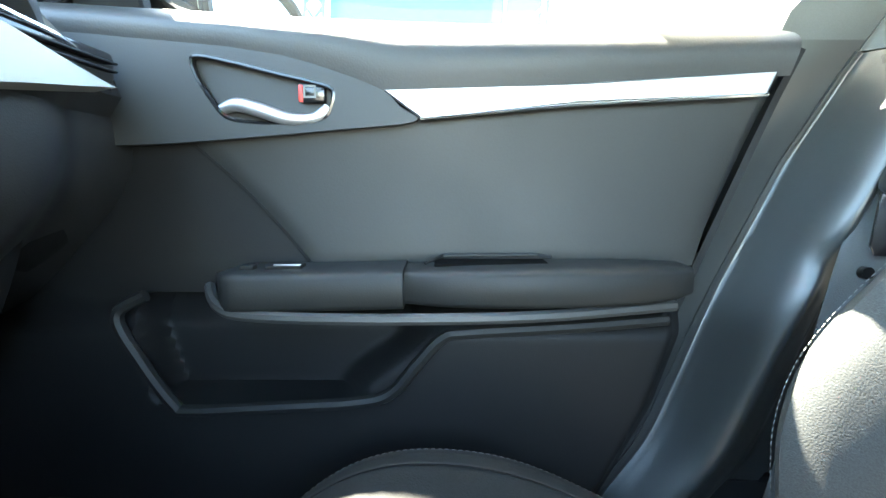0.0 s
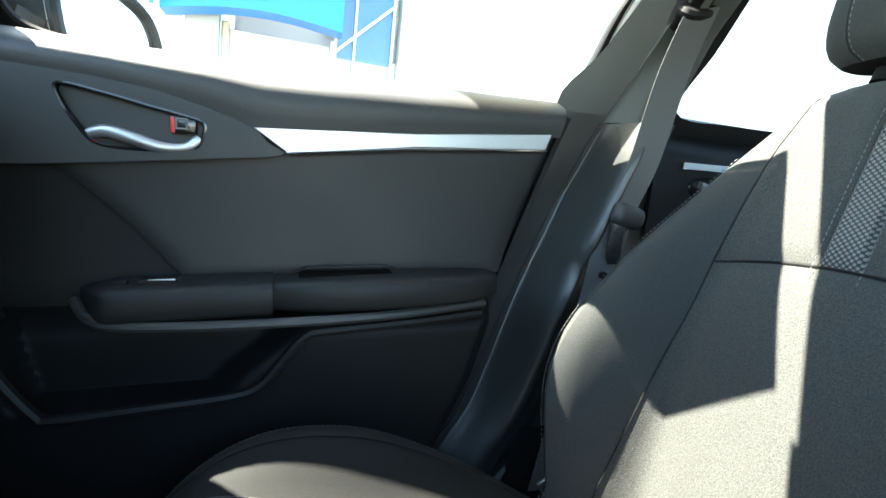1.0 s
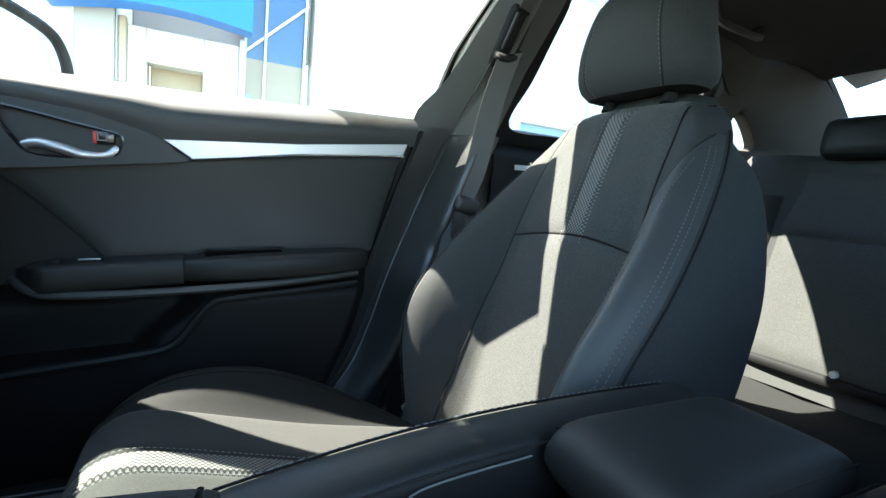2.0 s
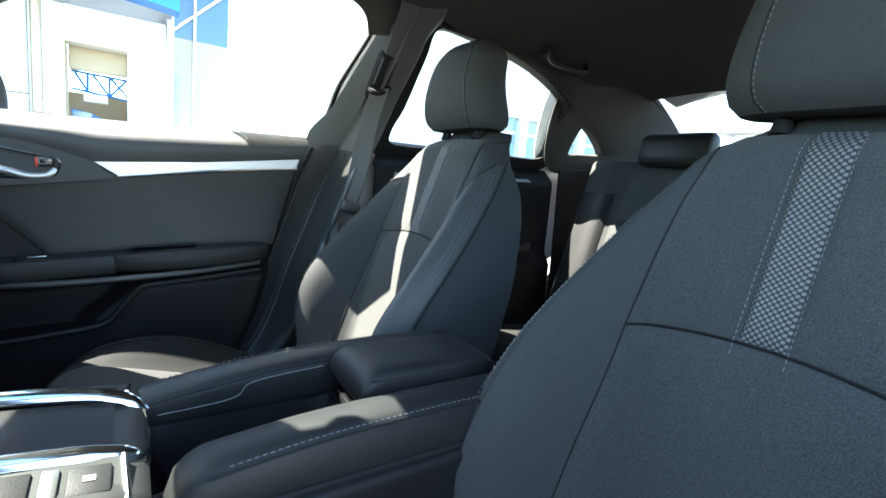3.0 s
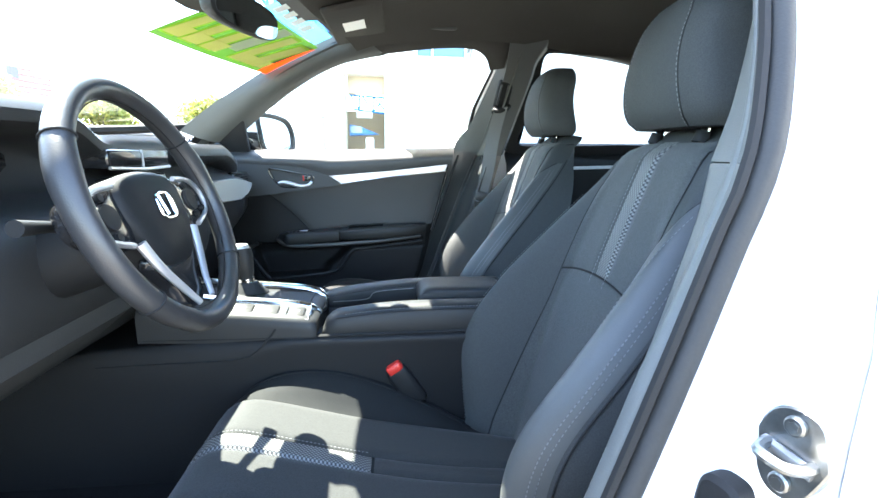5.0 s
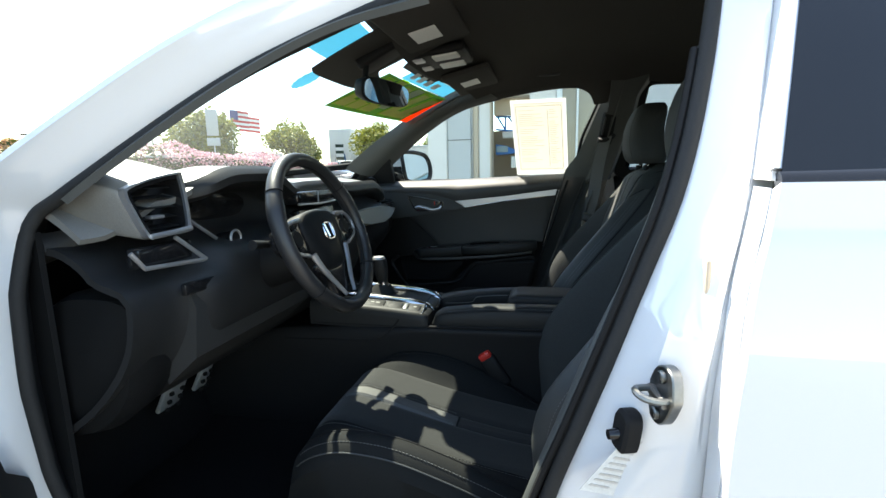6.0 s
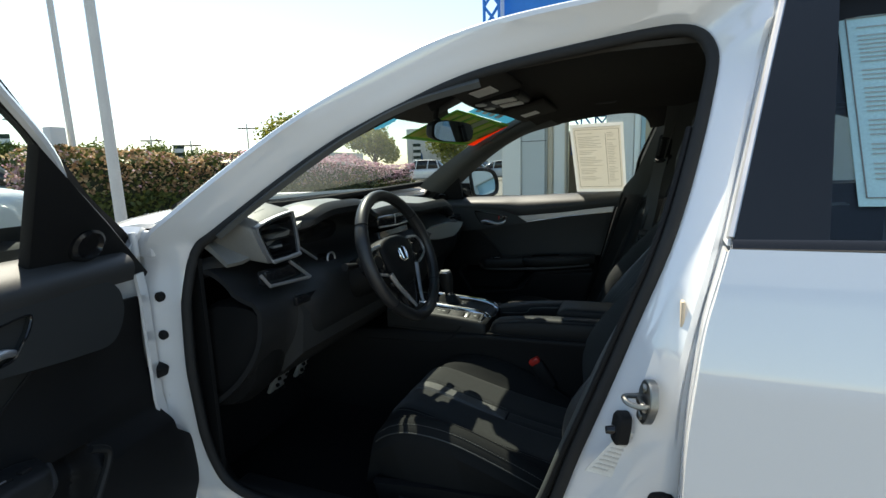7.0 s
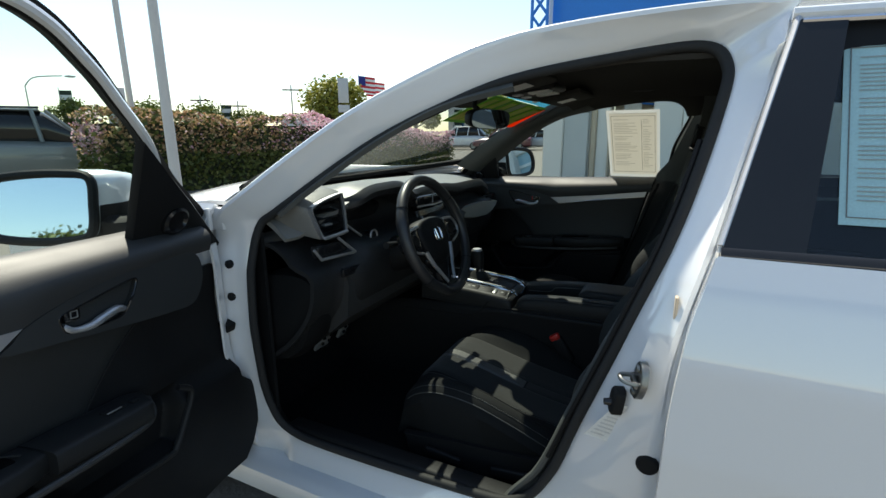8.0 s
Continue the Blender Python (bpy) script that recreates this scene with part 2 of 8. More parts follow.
VINYL = surface("black_vinyl", (0.0125, 0.0132, 0.0134), 0.54, spec=0.30, var=0.12, scale=20, grain=500, bump=0.12, speck=0.06)
MESH = weave_mat("grey_mesh_fabric", (0.014, 0.014, 0.015), (0.15, 0.152, 0.145), 0.0052)
PLASTIC = surface("black_grained_plastic", (0.0085, 0.0088, 0.0092), 0.58, spec=0.22, var=0.15, scale=10, grain=700, bump=0.25, speck=0.1)
SOFT = surface("soft_touch_dash_plastic", (0.031, 0.0315, 0.031), 0.52, var=0.15, scale=10, grain=450, bump=0.22, speck=0.15)
TRIM = surface("grey_grained_pillar_plastic", (0.066, 0.070, 0.067), 0.5, spec=0.35, var=0.1, scale=8, grain=600, bump=0.25, speck=0.1)
# black dash skin in a pale colour that paints the sun glare on it
DASH_SUNLIT = surface("sunlit_dash_skin", (0.185, 0.182, 0.170), 0.46, var=0.12, scale=10, grain=420, bump=0.5, speck=0.15)
PIPING = surface("grey_edge_piping", (0.075, 0.080, 0.085), 0.5, var=0.1, grain=500, bump=0.1)
CARPET = surface("black_carpet", (0.009, 0.009, 0.0095), 0.95, var=0.3, scale=15, grain=500, bump=0.8, speck=0.5, spec=0.1)
HEADLINER = surface("dark_headliner_cloth", (0.050, 0.048, 0.044), 0.95, var=0.1, scale=8, grain=700, bump=0.3, speck=0.2, spec=0.1)
SATIN = surface("satin_silver_trim", (0.52, 0.52, 0.53), 0.42, metal=0.85, var=0.06, grain=900, bump=0.05, speck=0.05)
CHROME = surface("polished_chrome", (0.72, 0.73, 0.74), 0.15, metal=1.0, var=0.05, bump=0.0, speck=0.02)
STEEL = surface("bare_zinc_steel", (0.22, 0.225, 0.22), 0.36, metal=1.0, var=0.2, scale=60, grain=200, bump=0.1)
PAINT = surface("white_car_paint", (0.76, 0.765, 0.765), 0.35, var=0.03, scale=3, grain=900, bump=0.0, coat=0.9, speck=0.02)
PAINT.node_tree.nodes["Principled BSDF"].inputs["Coat IOR"].default_value = 2.0
PIANO = surface("gloss_black_trim", (0.012, 0.012, 0.013), 0.12, var=0.1, bump=0.0, speck=0.02)
PILLAR_FILM = surface("black_pillar_film", (0.010, 0.0105, 0.0115), 0.20, var=0.08, scale=6, grain=900, bump=0.05, speck=0.05)
RUBBER = surface("black_rubber_seal", (0.011, 0.011, 0.011), 0.70, spec=0.2, var=0.2, scale=30, grain=400, bump=0.2)
POCKET_SHADE = surface("pocket_shade_black", (0.003, 0.003, 0.003), 0.9, spec=0.05, var=0.1, bump=0.0)
THREAD = surface("pale_grey_thread", (0.13, 0.135, 0.135), 0.8, var=0.1, grain=900, bump=0.0)
SEAL = surface("grey_flocked_seal", (0.024, 0.024, 0.0235), 0.7, spec=0.25, var=0.2, scale=30, grain=400, bump=0.2)
WEBBING = surface("grey_belt_webbing", (0.078, 0.080, 0.081), 0.62, var=0.1, scale=30, grain=900, bump=0.4, speck=0.2)
RED = surface("red_plastic", (0.55, 0.03, 0.02), 0.4, var=0.1, bump=0.0)
WHITE_TAG = surface("white_label", (0.75, 0.75, 0.72), 0.6, var=0.06, bump=0.0)
GREY_TAG = surface("grey_print", (0.16, 0.16, 0.15), 0.6, var=0.05, bump=0.0)
INK = surface("dark_print", (0.03, 0.03, 0.03), 0.6, var=0.05, bump=0.0)
GLASS = pane_mat("clear_car_glass")
SHIELD_GLASS = pane_mat("laminated_windshield_glass", (0.72, 0.78, 0.76))
TINT = pane_mat("tinted_car_glass", (0.74, 0.79, 0.79))
MIRROR = surface("mirror_glass", (0.66, 0.76, 0.84), 0.08, metal=1.0, var=0.0, bump=0.0, speck=0.0)
MIRROR.node_tree.nodes["Principled BSDF"].inputs["Roughness"].default_value = 0.02
for lk in list(MIRROR.node_tree.nodes["Principled BSDF"].inputs["Roughness"].links):
    MIRROR.node_tree.links.remove(lk)
ASPHALT = surface("pale_worn_asphalt", (0.135, 0.122, 0.104), 0.9, var=0.25, scale=0.6, grain=60, bump=0.5, dist=0.01, speck=0.3)
STUCCO = surface("white_stucco", (0.72, 0.70, 0.66), 0.85, var=0.08, scale=0.5, grain=60, bump=0.2, dist=0.004, speck=0.06)
STUCCO_TAN = surface("tan_stucco", (0.50, 0.42, 0.32), 0.85, var=0.1, scale=0.5, grain=60, bump=0.2, dist=0.004)
GREY_PANEL = surface("grey_wall_panel", (0.50, 0.515, 0.51), 0.6, var=0.06, scale=0.8, grain=50, bump=0.05)
BLUE = surface("blue_metal_fascia", (0.012, 0.19, 0.62), 0.4, var=0.08, scale=0.7, grain=50, bump=0.02)
ALU = surface("aluminium_mullion", (0.62, 0.63, 0.63), 0.4, metal=0.6, var=0.08, bump=0.0)
STORE_GLASS = surface("blue_shop_glass", (0.03, 0.10, 0.22), 0.06, var=0.2, scale=0.5, bump=0.0, spec=0.9)
PALE_GLASS = surface("pale_blue_glass", (0.30, 0.46, 0.54), 0.12, var=0.15, scale=0.6, bump=0.0)
POLE = surface("grey_painted_pole", (0.54, 0.53, 0.50), 0.5, var=0.12, scale=3, grain=80, bump=0.05)


# ---- the car's shell: x to the tail, y to the passenger's side, z up ----
def side_y(z):
    """Half width of the outer body at height z."""
    return float(np.interp(z, [0.2, 0.35, 0.5, 0.66, 0.82, 0.93, 0.985, 1.10, 1.25, 1.38], [0.80, 0.835, 0.858, 0.868, 0.862, 0.835, 0.812, 0.752, 0.672, 0.602]))


ROOF_EDGE = [(-0.06, 1.325), (0.12, 1.383), (0.38, 1.405), (0.62, 1.402), (1.0, 1.388), (1.4, 1.345), (1.80, 1.27)]


def roof_z(x, y, under=0.0):
    return line1(ROOF_EDGE, x) + 0.045 * (1 - (y / 0.57) ** 2) - under


body = thing("car_body", (0.6, 0, 0.2), "white painted four-door sedan shell with the front door opening", "car")

APERTURE = [(-0.50, 0.93, -0.60, 0.95), (-0.44, 0.985, -0.512, 1.04), (-0.214, 1.145, -0.27, 1.215), (-0.04, 1.23, -0.06, 1.325),
            (0.129, 1.291, 0.12, 1.383), (0.359, 1.326, 0.38, 1.405), (0.50, 1.335, 0.623, 1.402), (0.546, 1.295, 0.632, 1.36),
            (0.541, 1.218, 0.612, 1.24), (0.493, 1.017, 0.556, 1.0), (0.423, 0.816, 0.512, 0.80), (0.35, 0.62, 0.50, 0.60),
            (0.29, 0.45, 0.485, 0.42), (0.22, 0.365, 0.44, 0.24), (0.08, 0.342, 0.08, 0.20), (-0.33, 0.328, -0.33, 0.20),
            (-0.46, 0.35, -0.56, 0.22), (-0.505, 0.42, -0.64, 0.42), (-0.515, 0.575, -0.64, 0.60), (-0.515, 0.78, -0.63, 0.80)]
N_AP = 160
AP_IN = spline([(a, b, 0) for a, b, _, _ in APERTURE], N_AP, True)
AP_OUT = spline([(c, d, 0) for _, _, c, d in APERTURE], N_AP, True)


def set_back(x, z):
    """How far the edge of the door frame lies inside the outer skin."""
    rear = ease((x - 0.3) / 0.15) * ease((1.36 - z) / 0.1)
    top = ease((z - 1.2) / 0.12)
    front = ease((-0.45 - x) / 0.08) * ease((1.0 - z) / 0.1)
    return max(0.055 * rear, 0.014 * top, 0.045 * front)


def pull(x, z):
    """How far the driver's seal steps inward along the pillar behind the door."""
    return ease((x - 0.20) / 0.08) * line1([(0.40, 0.014), (0.60, 0.028), (0.72, 0.032), (0.82, 0.036), (0.90, 0.024), (0.96, 0.010), (1.05, 0.002), (1.15, 0.0)], min(max(z, 0.40), 1.15))


def aperture(s, f, dy):
    out = []
    for a, b in zip(AP_IN, AP_OUT):
        x, z = lerp(a.x, b.x, f), lerp(a.y, b.y, f)
        y_in, y_out = side_y(a.y) - 0.085, side_y(b.y) - set_back(b.x, b.y)
        if s < 0:
            dy_in = pull(a.x, a.y) * (1 - ease((f - 0.04) / 0.34))
            out.append(V((x, -(lerp(y_in, y_out, ease(f)) + dy - dy_in), z)))
            continue
        out.append(V((x, s * (lerp(y_in, y_out, ease(f)) + dy), z)))
    return out


for s, nm in ((-1, "driver"), (1, "passenger")):
    f0 = 0.0 if s < 0 else 0.25

    def lip(f, inset):
        return [V((lerp(a.x, b.x, f + f0), s * (side_y(a.y) - 0.085 + 0.08 * f0 - inset - (pull(a.x, a.y) if s < 0 else 0)), lerp(a.y, b.y, f + f0))) for a, b in zip(AP_IN, AP_OUT)]
    part("inner_lip", loft([lip(0.30, 0.050), lip(0.20, 0.030), lip(0.04, 0.014), lip(-0.01, 0.004)], cap=False), PLASTIC if s < 0 else TRIM, body, "dark trim along the door opening")
    rings = [aperture(s, f0, -0.006), aperture(s, f0 + 0.05, 0.0), aperture(s, f0 + 0.15, 0.006), aperture(s, 0.45, 0.006), aperture(s, 0.62, 0.002),
             aperture(s, 0.85, 0.006), aperture(s, 0.96, 0.003), aperture(s, 1.0, -0.002),
             [q + V((0.024 * ease((q.x - 0.40) / 0.06) * ease((1.39 - q.z) / 0.05), -s * lerp(0.045, 0.004, ease((q.x - 0.40) / 0.06)), 0)) for q in aperture(s, 1.0, 0.0)]]
    frame_ob = part("side_frame", loft(rings, cap=False), PAINT if s < 0 else TRIM, body, "white painted door aperture frame with pillars and sill" if s < 0 else "dark lining of the closed door's frame")
    part("door_seal", tube(aperture(s, f0 + (0.02 if s < 0 else -0.03), 0.004), 0.0110 if s < 0 else 0.008, 10, True), SEAL if s < 0 else RUBBER, body, "dark grey rubber door seal" if s < 0 else "black rubber door seal")

# roof skin
part("roof_panel", grid(lambda u, v: (lerp(0.06 - 0.10 * (1 - (2 * v - 1) ** 2), 1.78, u), lerp(-0.566, 0.566, v), roof_z(lerp(0.0, 1.78, u), lerp(-0.57, 0.57, v)) - 0.010 * abs(2 * v - 1) ** 8), 30, 16), PAINT, body, "white roof panel", solid=0.01)


# glass in front and behind
def shield(u, v):
    """u across, v up."""
    w = 2 * u - 1
    xb, zb, yb = -0.84 + 0.27 * abs(w) ** 2.2, 0.985 + 0.045 * w * w, 0.735
    xt, zt, yt = -0.045 + 0.10 * w * w, 1.385 - 0.055 * w * w, 0.565
    bow = 0.035 * math.sin(math.pi * v) * (1 - 0.5 * w * w)
    return (lerp(xb, xt, v), lerp(yb, yt, v) * w, lerp(zb, zt, v) + bow)


def back_light(u, v):
    w = 2 * u - 1
    return (lerp(2.28 - 0.16 * w * w, 1.74 - 0.10 * w * w, v), lerp(0.675, 0.60, v) * w, lerp(1.075, 1.315 - 0.02 * w * w, v) + 0.02 * math.sin(math.pi * v))


part("windshield", grid(shield, 24, 14), SHIELD_GLASS, body, "clear raked windshield")
bl = part("rear_window", grid(back_light, 16, 8), TINT, body, "tinted rear window")
bl.visible_shadow = False
band = part("windshield_band", join(tube([shield(i / 24, 0.995) for i in range(25)], 0.010, 6), tube([shield(i / 24, 0.01) for i in range(25)], 0.014, 6),
                                    tube([shield(0.004, i / 16) for i in range(17)], 0.012, 6), tube([shield(0.996, i / 16) for i in range(17)], 0.012, 6)), RUBBER, body)
part("rear_window_band", join(*[tube([back_light(a(i / 12), b(i / 12)) for i in range(13)], 0.012, 6) for a, b in
                                ((lambda t: t, lambda t: 0.0), (lambda t: t, lambda t: 1.0), (lambda t: 0.0, lambda t: t), (lambda t: 1.0, lambda t: t))]), RUBBER, body)


# bonnet, wings, tail
def bonnet(u, v):
    x, w = lerp(-0.60, -1.72, u), 2 * v - 1
    front = lerp(0.0, 0.20, u)
    cow = -0.24 * (1 - abs(w) ** 2.2) * (1 - u)
    return (x + cow + 0.12 * w * w * u, 0.765 * w * (1 - 0.06 * u), 1.012 - 0.28 * u ** 1.6 + 0.03 * (1 - w * w) * u - 0.02 * abs(w) ** 6)


part("hood", grid(bonnet, 16, 20), PAINT, body, "white hood", solid=0.012)
part("cowl", grid(lambda u, v: (lerp(-0.90, -0.80, u) + 0.27 * abs(2 * v - 1) ** 2.2, 0.74 * (2 * v - 1), lerp(0.945, 0.975, u)), 3, 20), PLASTIC, body, "black cowl grille below the windshield", solid=0.01)
for s in (-1, 1):
    def wing(u, v):
        z = lerp(0.30, 0.995, v)
        x = lerp(-0.655 + 0.06 * ease((z - 0.85) / 0.15), -1.70, u)
        arch = 0.0
        if (x + 1.05) ** 2 + (z - 0.30) ** 2 < 0.345 ** 2:
            z = 0.30 + math.sqrt(max(0.345 ** 2 - (x + 1.05) ** 2, 0.0))
        return (x, s * (side_y(z) - 0.012 * ease((z - 0.9) / 0.1) - 0.05 * ease((u - 0.6) / 0.4)), z)
    part("front_wing", grid(wing, 26, 14), PAINT, body, "white front wing", solid=0.01)

    def quarter(u, v):
        z = lerp(0.28, 1.0, v)
        x = lerp(1.36, 2.75, u)
        if (x - 1.65) ** 2 + (z - 0.30) ** 2 < 0.345 ** 2:
            z = 0.30 + math.sqrt(max(0.345 ** 2 - (x - 1.65) ** 2, 0.0))
        return (x, s * (side_y(z) - 0.10 * ease((u - 0.6) / 0.4)), z)
    part("rear_quarter", grid(quarter, 24, 12), PAINT, body, "white rear quarter panel", solid=0.01)
    for wx in (-1.05, 1.65):
        wheel = part("wheel", loft([[V((wx + r * math.cos(k * math.tau / 40), s * y, 0.315 + r * math.sin(k * math.tau / 40))) for k in range(40)]
                                    for r, y in ((0.20, 0.62), (0.29, 0.63), (0.315, 0.66), (0.315, 0.80), (0.29, 0.835), (0.225, 0.835))]), RUBBER, body, "black tyre on an alloy rim")
        part("rim", join(loft([[V((wx + r * math.cos(k * math.tau / 40), s * y, 0.315 + r * math.sin(k * math.tau / 40))) for k in range(40)]
                               for r, y in ((0.20, 0.80), (0.228, 0.842), (0.215, 0.845), (0.205, 0.80))], cap=False),
                         *[tube([(wx + 0.03 * math.cos(k * math.tau / 5), s * 0.83, 0.315 + 0.03 * math.sin(k * math.tau / 5)), (wx + 0.21 * math.cos(k * math.tau / 5), s * 0.835, 0.315 + 0.21 * math.sin(k * math.tau / 5))], 0.022, 8) for k in range(5)]), STEEL, wheel)
part("trunk_lid", grid(lambda u, v: (lerp(2.26, 2.85, u), 0.70 * (2 * v - 1) * (1 - 0.1 * u), lerp(1.06, 1.0, u)), 6, 8), PAINT, body, "white trunk lid", solid=0.01)
part("tail_panel", grid(lambda u, v: (2.85 - 0.08 * (2 * v - 1) ** 2, 0.68 * (2 * v - 1), lerp(0.3, 1.0, u)), 4, 8), PAINT, body, solid=0.01)
part("nose_panel", grid(lambda u, v: (-1.80 + 0.14 * (2 * v - 1) ** 2, 0.78 * (2 * v - 1), lerp(0.2, 0.74, u)), 5, 10), PAINT, body, solid=0.01)

for s in (-1, 1):
    part("rocker_panel", loft([[V((x, s * y, z)) for y, z in ((0.72, 0.16), (0.80, 0.165), (0.838, 0.185), (0.846, 0.215), (0.838, 0.245), (0.805, 0.262), (0.72, 0.262))] for x in (-0.72, -0.70, 0.0, 0.70, 1.34, 1.36)]), PAINT, body, "white rocker panel under the doors")

# floor, bulkhead, rear shelf
part("floor_pan", grid(lambda u, v: (lerp(-0.75, 1.45, u), lerp(-0.745, 0.745, v), 0.235 + 0.10 * math.exp(-((lerp(-0.745, 0.745, v)) / 0.12) ** 2)), 16, 24), CARPET, body, "black carpeted floor", solid=0.03)
part("bulkhead", grid(lambda u, v: (lerp(-0.72, -0.92, u), lerp(-0.76, 0.76, v), lerp(0.22, 0.97, u)), 6, 6), CARPET, body, "black carpeted bulkhead", solid=0.03)
part("rear_shelf", grid(lambda u, v: (lerp(1.52, 2.30, u), lerp(-0.70, 0.70, v), lerp(1.0, 1.045, u)), 4, 8), CARPET, body, "black rear parcel shelf", solid=0.02)
for s in (-1, 1):
    # kick panel ahead of the door and carpet edge over the sill
    part("kick_panel", grid(lambda u, v: (lerp(-0.78, -0.50, u), s * (0.73 + 0.02 * u), lerp(0.25, 0.92, v)), 4, 6), PLASTIC, body, "black plastic kick panel", solid=0.01)
    part("rear_sill_trim", rbox(0.90, s * 0.735, 0.29, 1.06 if s > 0 else 0.70, 0.03, 0.24, 0.01, 2), PLASTIC, body, "black plastic rear sill trim")
    part("sill_trim", rbox(-0.08, s * 0.715, 0.325, 0.80, 0.055, 0.045, 0.012, 3), PLASTIC, body, "black plastic sill trim")

# headliner
def liner(u, v):
    w = 2 * v - 1
    x = lerp(0.05 - 0.10 * (1 - w * w), 1.75 - 0.09 * w * w, u)
    y = lerp(0.535, 0.60, ease((x - 0.55) / 0.3)) * w
    drop = lerp(0.060, 0.012, ease((x - 1.25) / 0.35)) * abs(w) ** 7 + 0.034 * ease((0.30 - x) / 0.30) * (1 - abs(w) ** 5)
    return (x, y, roof_z(x, y * 0.85, lerp(0.045, 0.030, ease((x - 1.3) / 0.3))) - drop)


head = thing("headliner", (0.8, 0, 1.36), "dark grey cloth headliner under the roof", "headliner", kind="structure")
part("lining", grid(liner, 30, 30), HEADLINER, head, solid=0.012, offset=1.0)

# inner pillar trims
for s in (-1, 1):
    W = spline([(-0.43, 0.975, 0), (-0.336, 1.050, 0), (-0.17, 1.165, 0), (-0.019, 1.240, 0), (0.14, 1.275, 0)], 20)
    G = spline([(-0.57, 0.668, 1.018), (-0.455, 0.647, 1.102), (-0.36, 0.632, 1.160), (-0.155, 0.600, 1.277), (0.02, 0.56, 1.345)] if s > 0 else [(-0.56, 0.725, 1.0), (-0.40, 0.69, 1.125), (-0.24, 0.655, 1.225), (-0.08, 0.61, 1.305), (0.08, 0.56, 1.35)], 20)

    def a_trim(u, v):
        k = min(int(u * 19), 18)
        f = u * 19 - k
        a = W[k].lerp(W[k + 1], f)
        b = G[k].lerp(G[k + 1], f)
        p = V((a.x, s * (side_y(a.y) - 0.062), a.y)).lerp(V((b.x, s * b.y, b.z)), v)
        inward = 0.022 * math.sin(math.pi * v)
        return p + V((0.3 * inward, -s * inward, -0.4 * inward))
    part("a_pillar_trim", grid(a_trim, 24, 8), TRIM, body, "dark grey plastic windshield pillar trim", solid=0.012)

    if s > 0:
        # roof rail trim over the closed door, from the windshield pillar to the pillar behind
        edge = spline([(-0.03, 1.246, 0), (0.02, 1.256, 0), (0.08, 1.268, 0), (0.178, 1.282, 0), (0.284, 1.295, 0), (0.38, 1.301, 0), (0.44, 1.297, 0), (0.478, 1.276, 0), (0.496, 1.240, 0)], 40)
        back = spline([(-0.05, 1.29, 0.60), (0.01, 1.31, 0.585), (0.08, 1.330, 0.565), (0.17, 1.345, 0.55), (0.284, 1.352, 0.545), (0.40, 1.355, 0.545), (0.50, 1.350, 0.55), (0.56, 1.32, 0.565), (0.58, 1.26, 0.60)], 40)

        def rail_trim(u, v):
            k = min(int(u * 39), 38)
            f = u * 39 - k
            a, b = edge[k].lerp(edge[k + 1], f), back[k].lerp(back[k + 1], f)
            low = V((a.x, side_y(a.y) - 0.066, a.y))
            high = V((b.x, b.z, b.y))
            return low.lerp(high, v) + V((0, -0.012, -0.006)) * math.sin(math.pi * v)
        part("roof_rail_trim", grid(rail_trim, 60, 8), HEADLINER, body, "dark cloth-covered roof rail trim", solid=0.008)

    lip_x = lambda z: curve1([(0.28, 0.175), (0.365, 0.225), (0.45, 0.285), (0.62, 0.350), (0.816, 0.423), (1.017, 0.493), (1.218, 0.541), (1.30, 0.546)], z)

    def b_up(u, v):
        z = lerp(0.9515, 1.328 if s > 0 else 1.165, v)
        if s > 0:
            y0, y1 = side_y(z) - 0.094, line1([(0.95, 0.687), (1.285, 0.617), (1.33, 0.590)], z)
            k = ease(u / 0.38)
            return (lip_x(min(z, 1.30)) + 0.004 + (lerp(0.100, 0.110, v) + 0.035 * ease((z - 1.25) / 0.08)) * u, lerp(y0, min(y1, y0 - 0.004), k) + 0.03 * ease((u - 0.85) / 0.15), z)
        # beside the open door the face looks forward and turns rearward over a rounded edge
        y0, y1 = side_y(z) - 0.083 - pull(0.4, z), line1([(0.95, 0.672), (1.0, 0.670), (1.05, 0.662), (1.10, 0.652), (1.285, 0.598)], z)
        k, r = min(u / 0.45, 1.0), max(u - 0.45, 0.0) / 0.55
        return (lip_x(z) - 0.010 + 0.010 * k + 0.008 * max(0.0, (k - 0.8) / 0.2) ** 2 + 0.085 * r, -(lerp(y0, y1, k) + 0.012 * r * r), z)
    part("b_pillar_trim", grid(b_up, 30, 24), TRIM, body, "dark grey upper pillar trim behind the front door", solid=0.008)

    def b_low(u, v):
        z = lerp(0.28, 0.9503, v)
        y0, y1 = side_y(z) - 0.096, line1([(0.28, 0.72), (0.60, 0.705), (0.80, 0.682), (0.948, 0.657)], z)
        if s > 0:
            # a narrow edge strip, then a convex face that is pinched at armrest height
            low = ease((0.945 - z) / 0.05)
            pinch = 1.0 - 0.85 * math.exp(-((z - 0.705) / 0.022) ** 2)
            swell = 0.017 * low * pinch * math.exp(-((u - 0.40) / 0.17) ** 2)
            groove = 0.004 * math.exp(-((u - 0.10) / 0.025) ** 2)
            return (lip_x(z) + 0.002 + lerp(0.20, 0.085, v) * u, lerp(y0, y1, ease((u - 0.10) / 0.40)) - swell + groove + 0.012 * low * ease((u - 0.66) / 0.14), z)
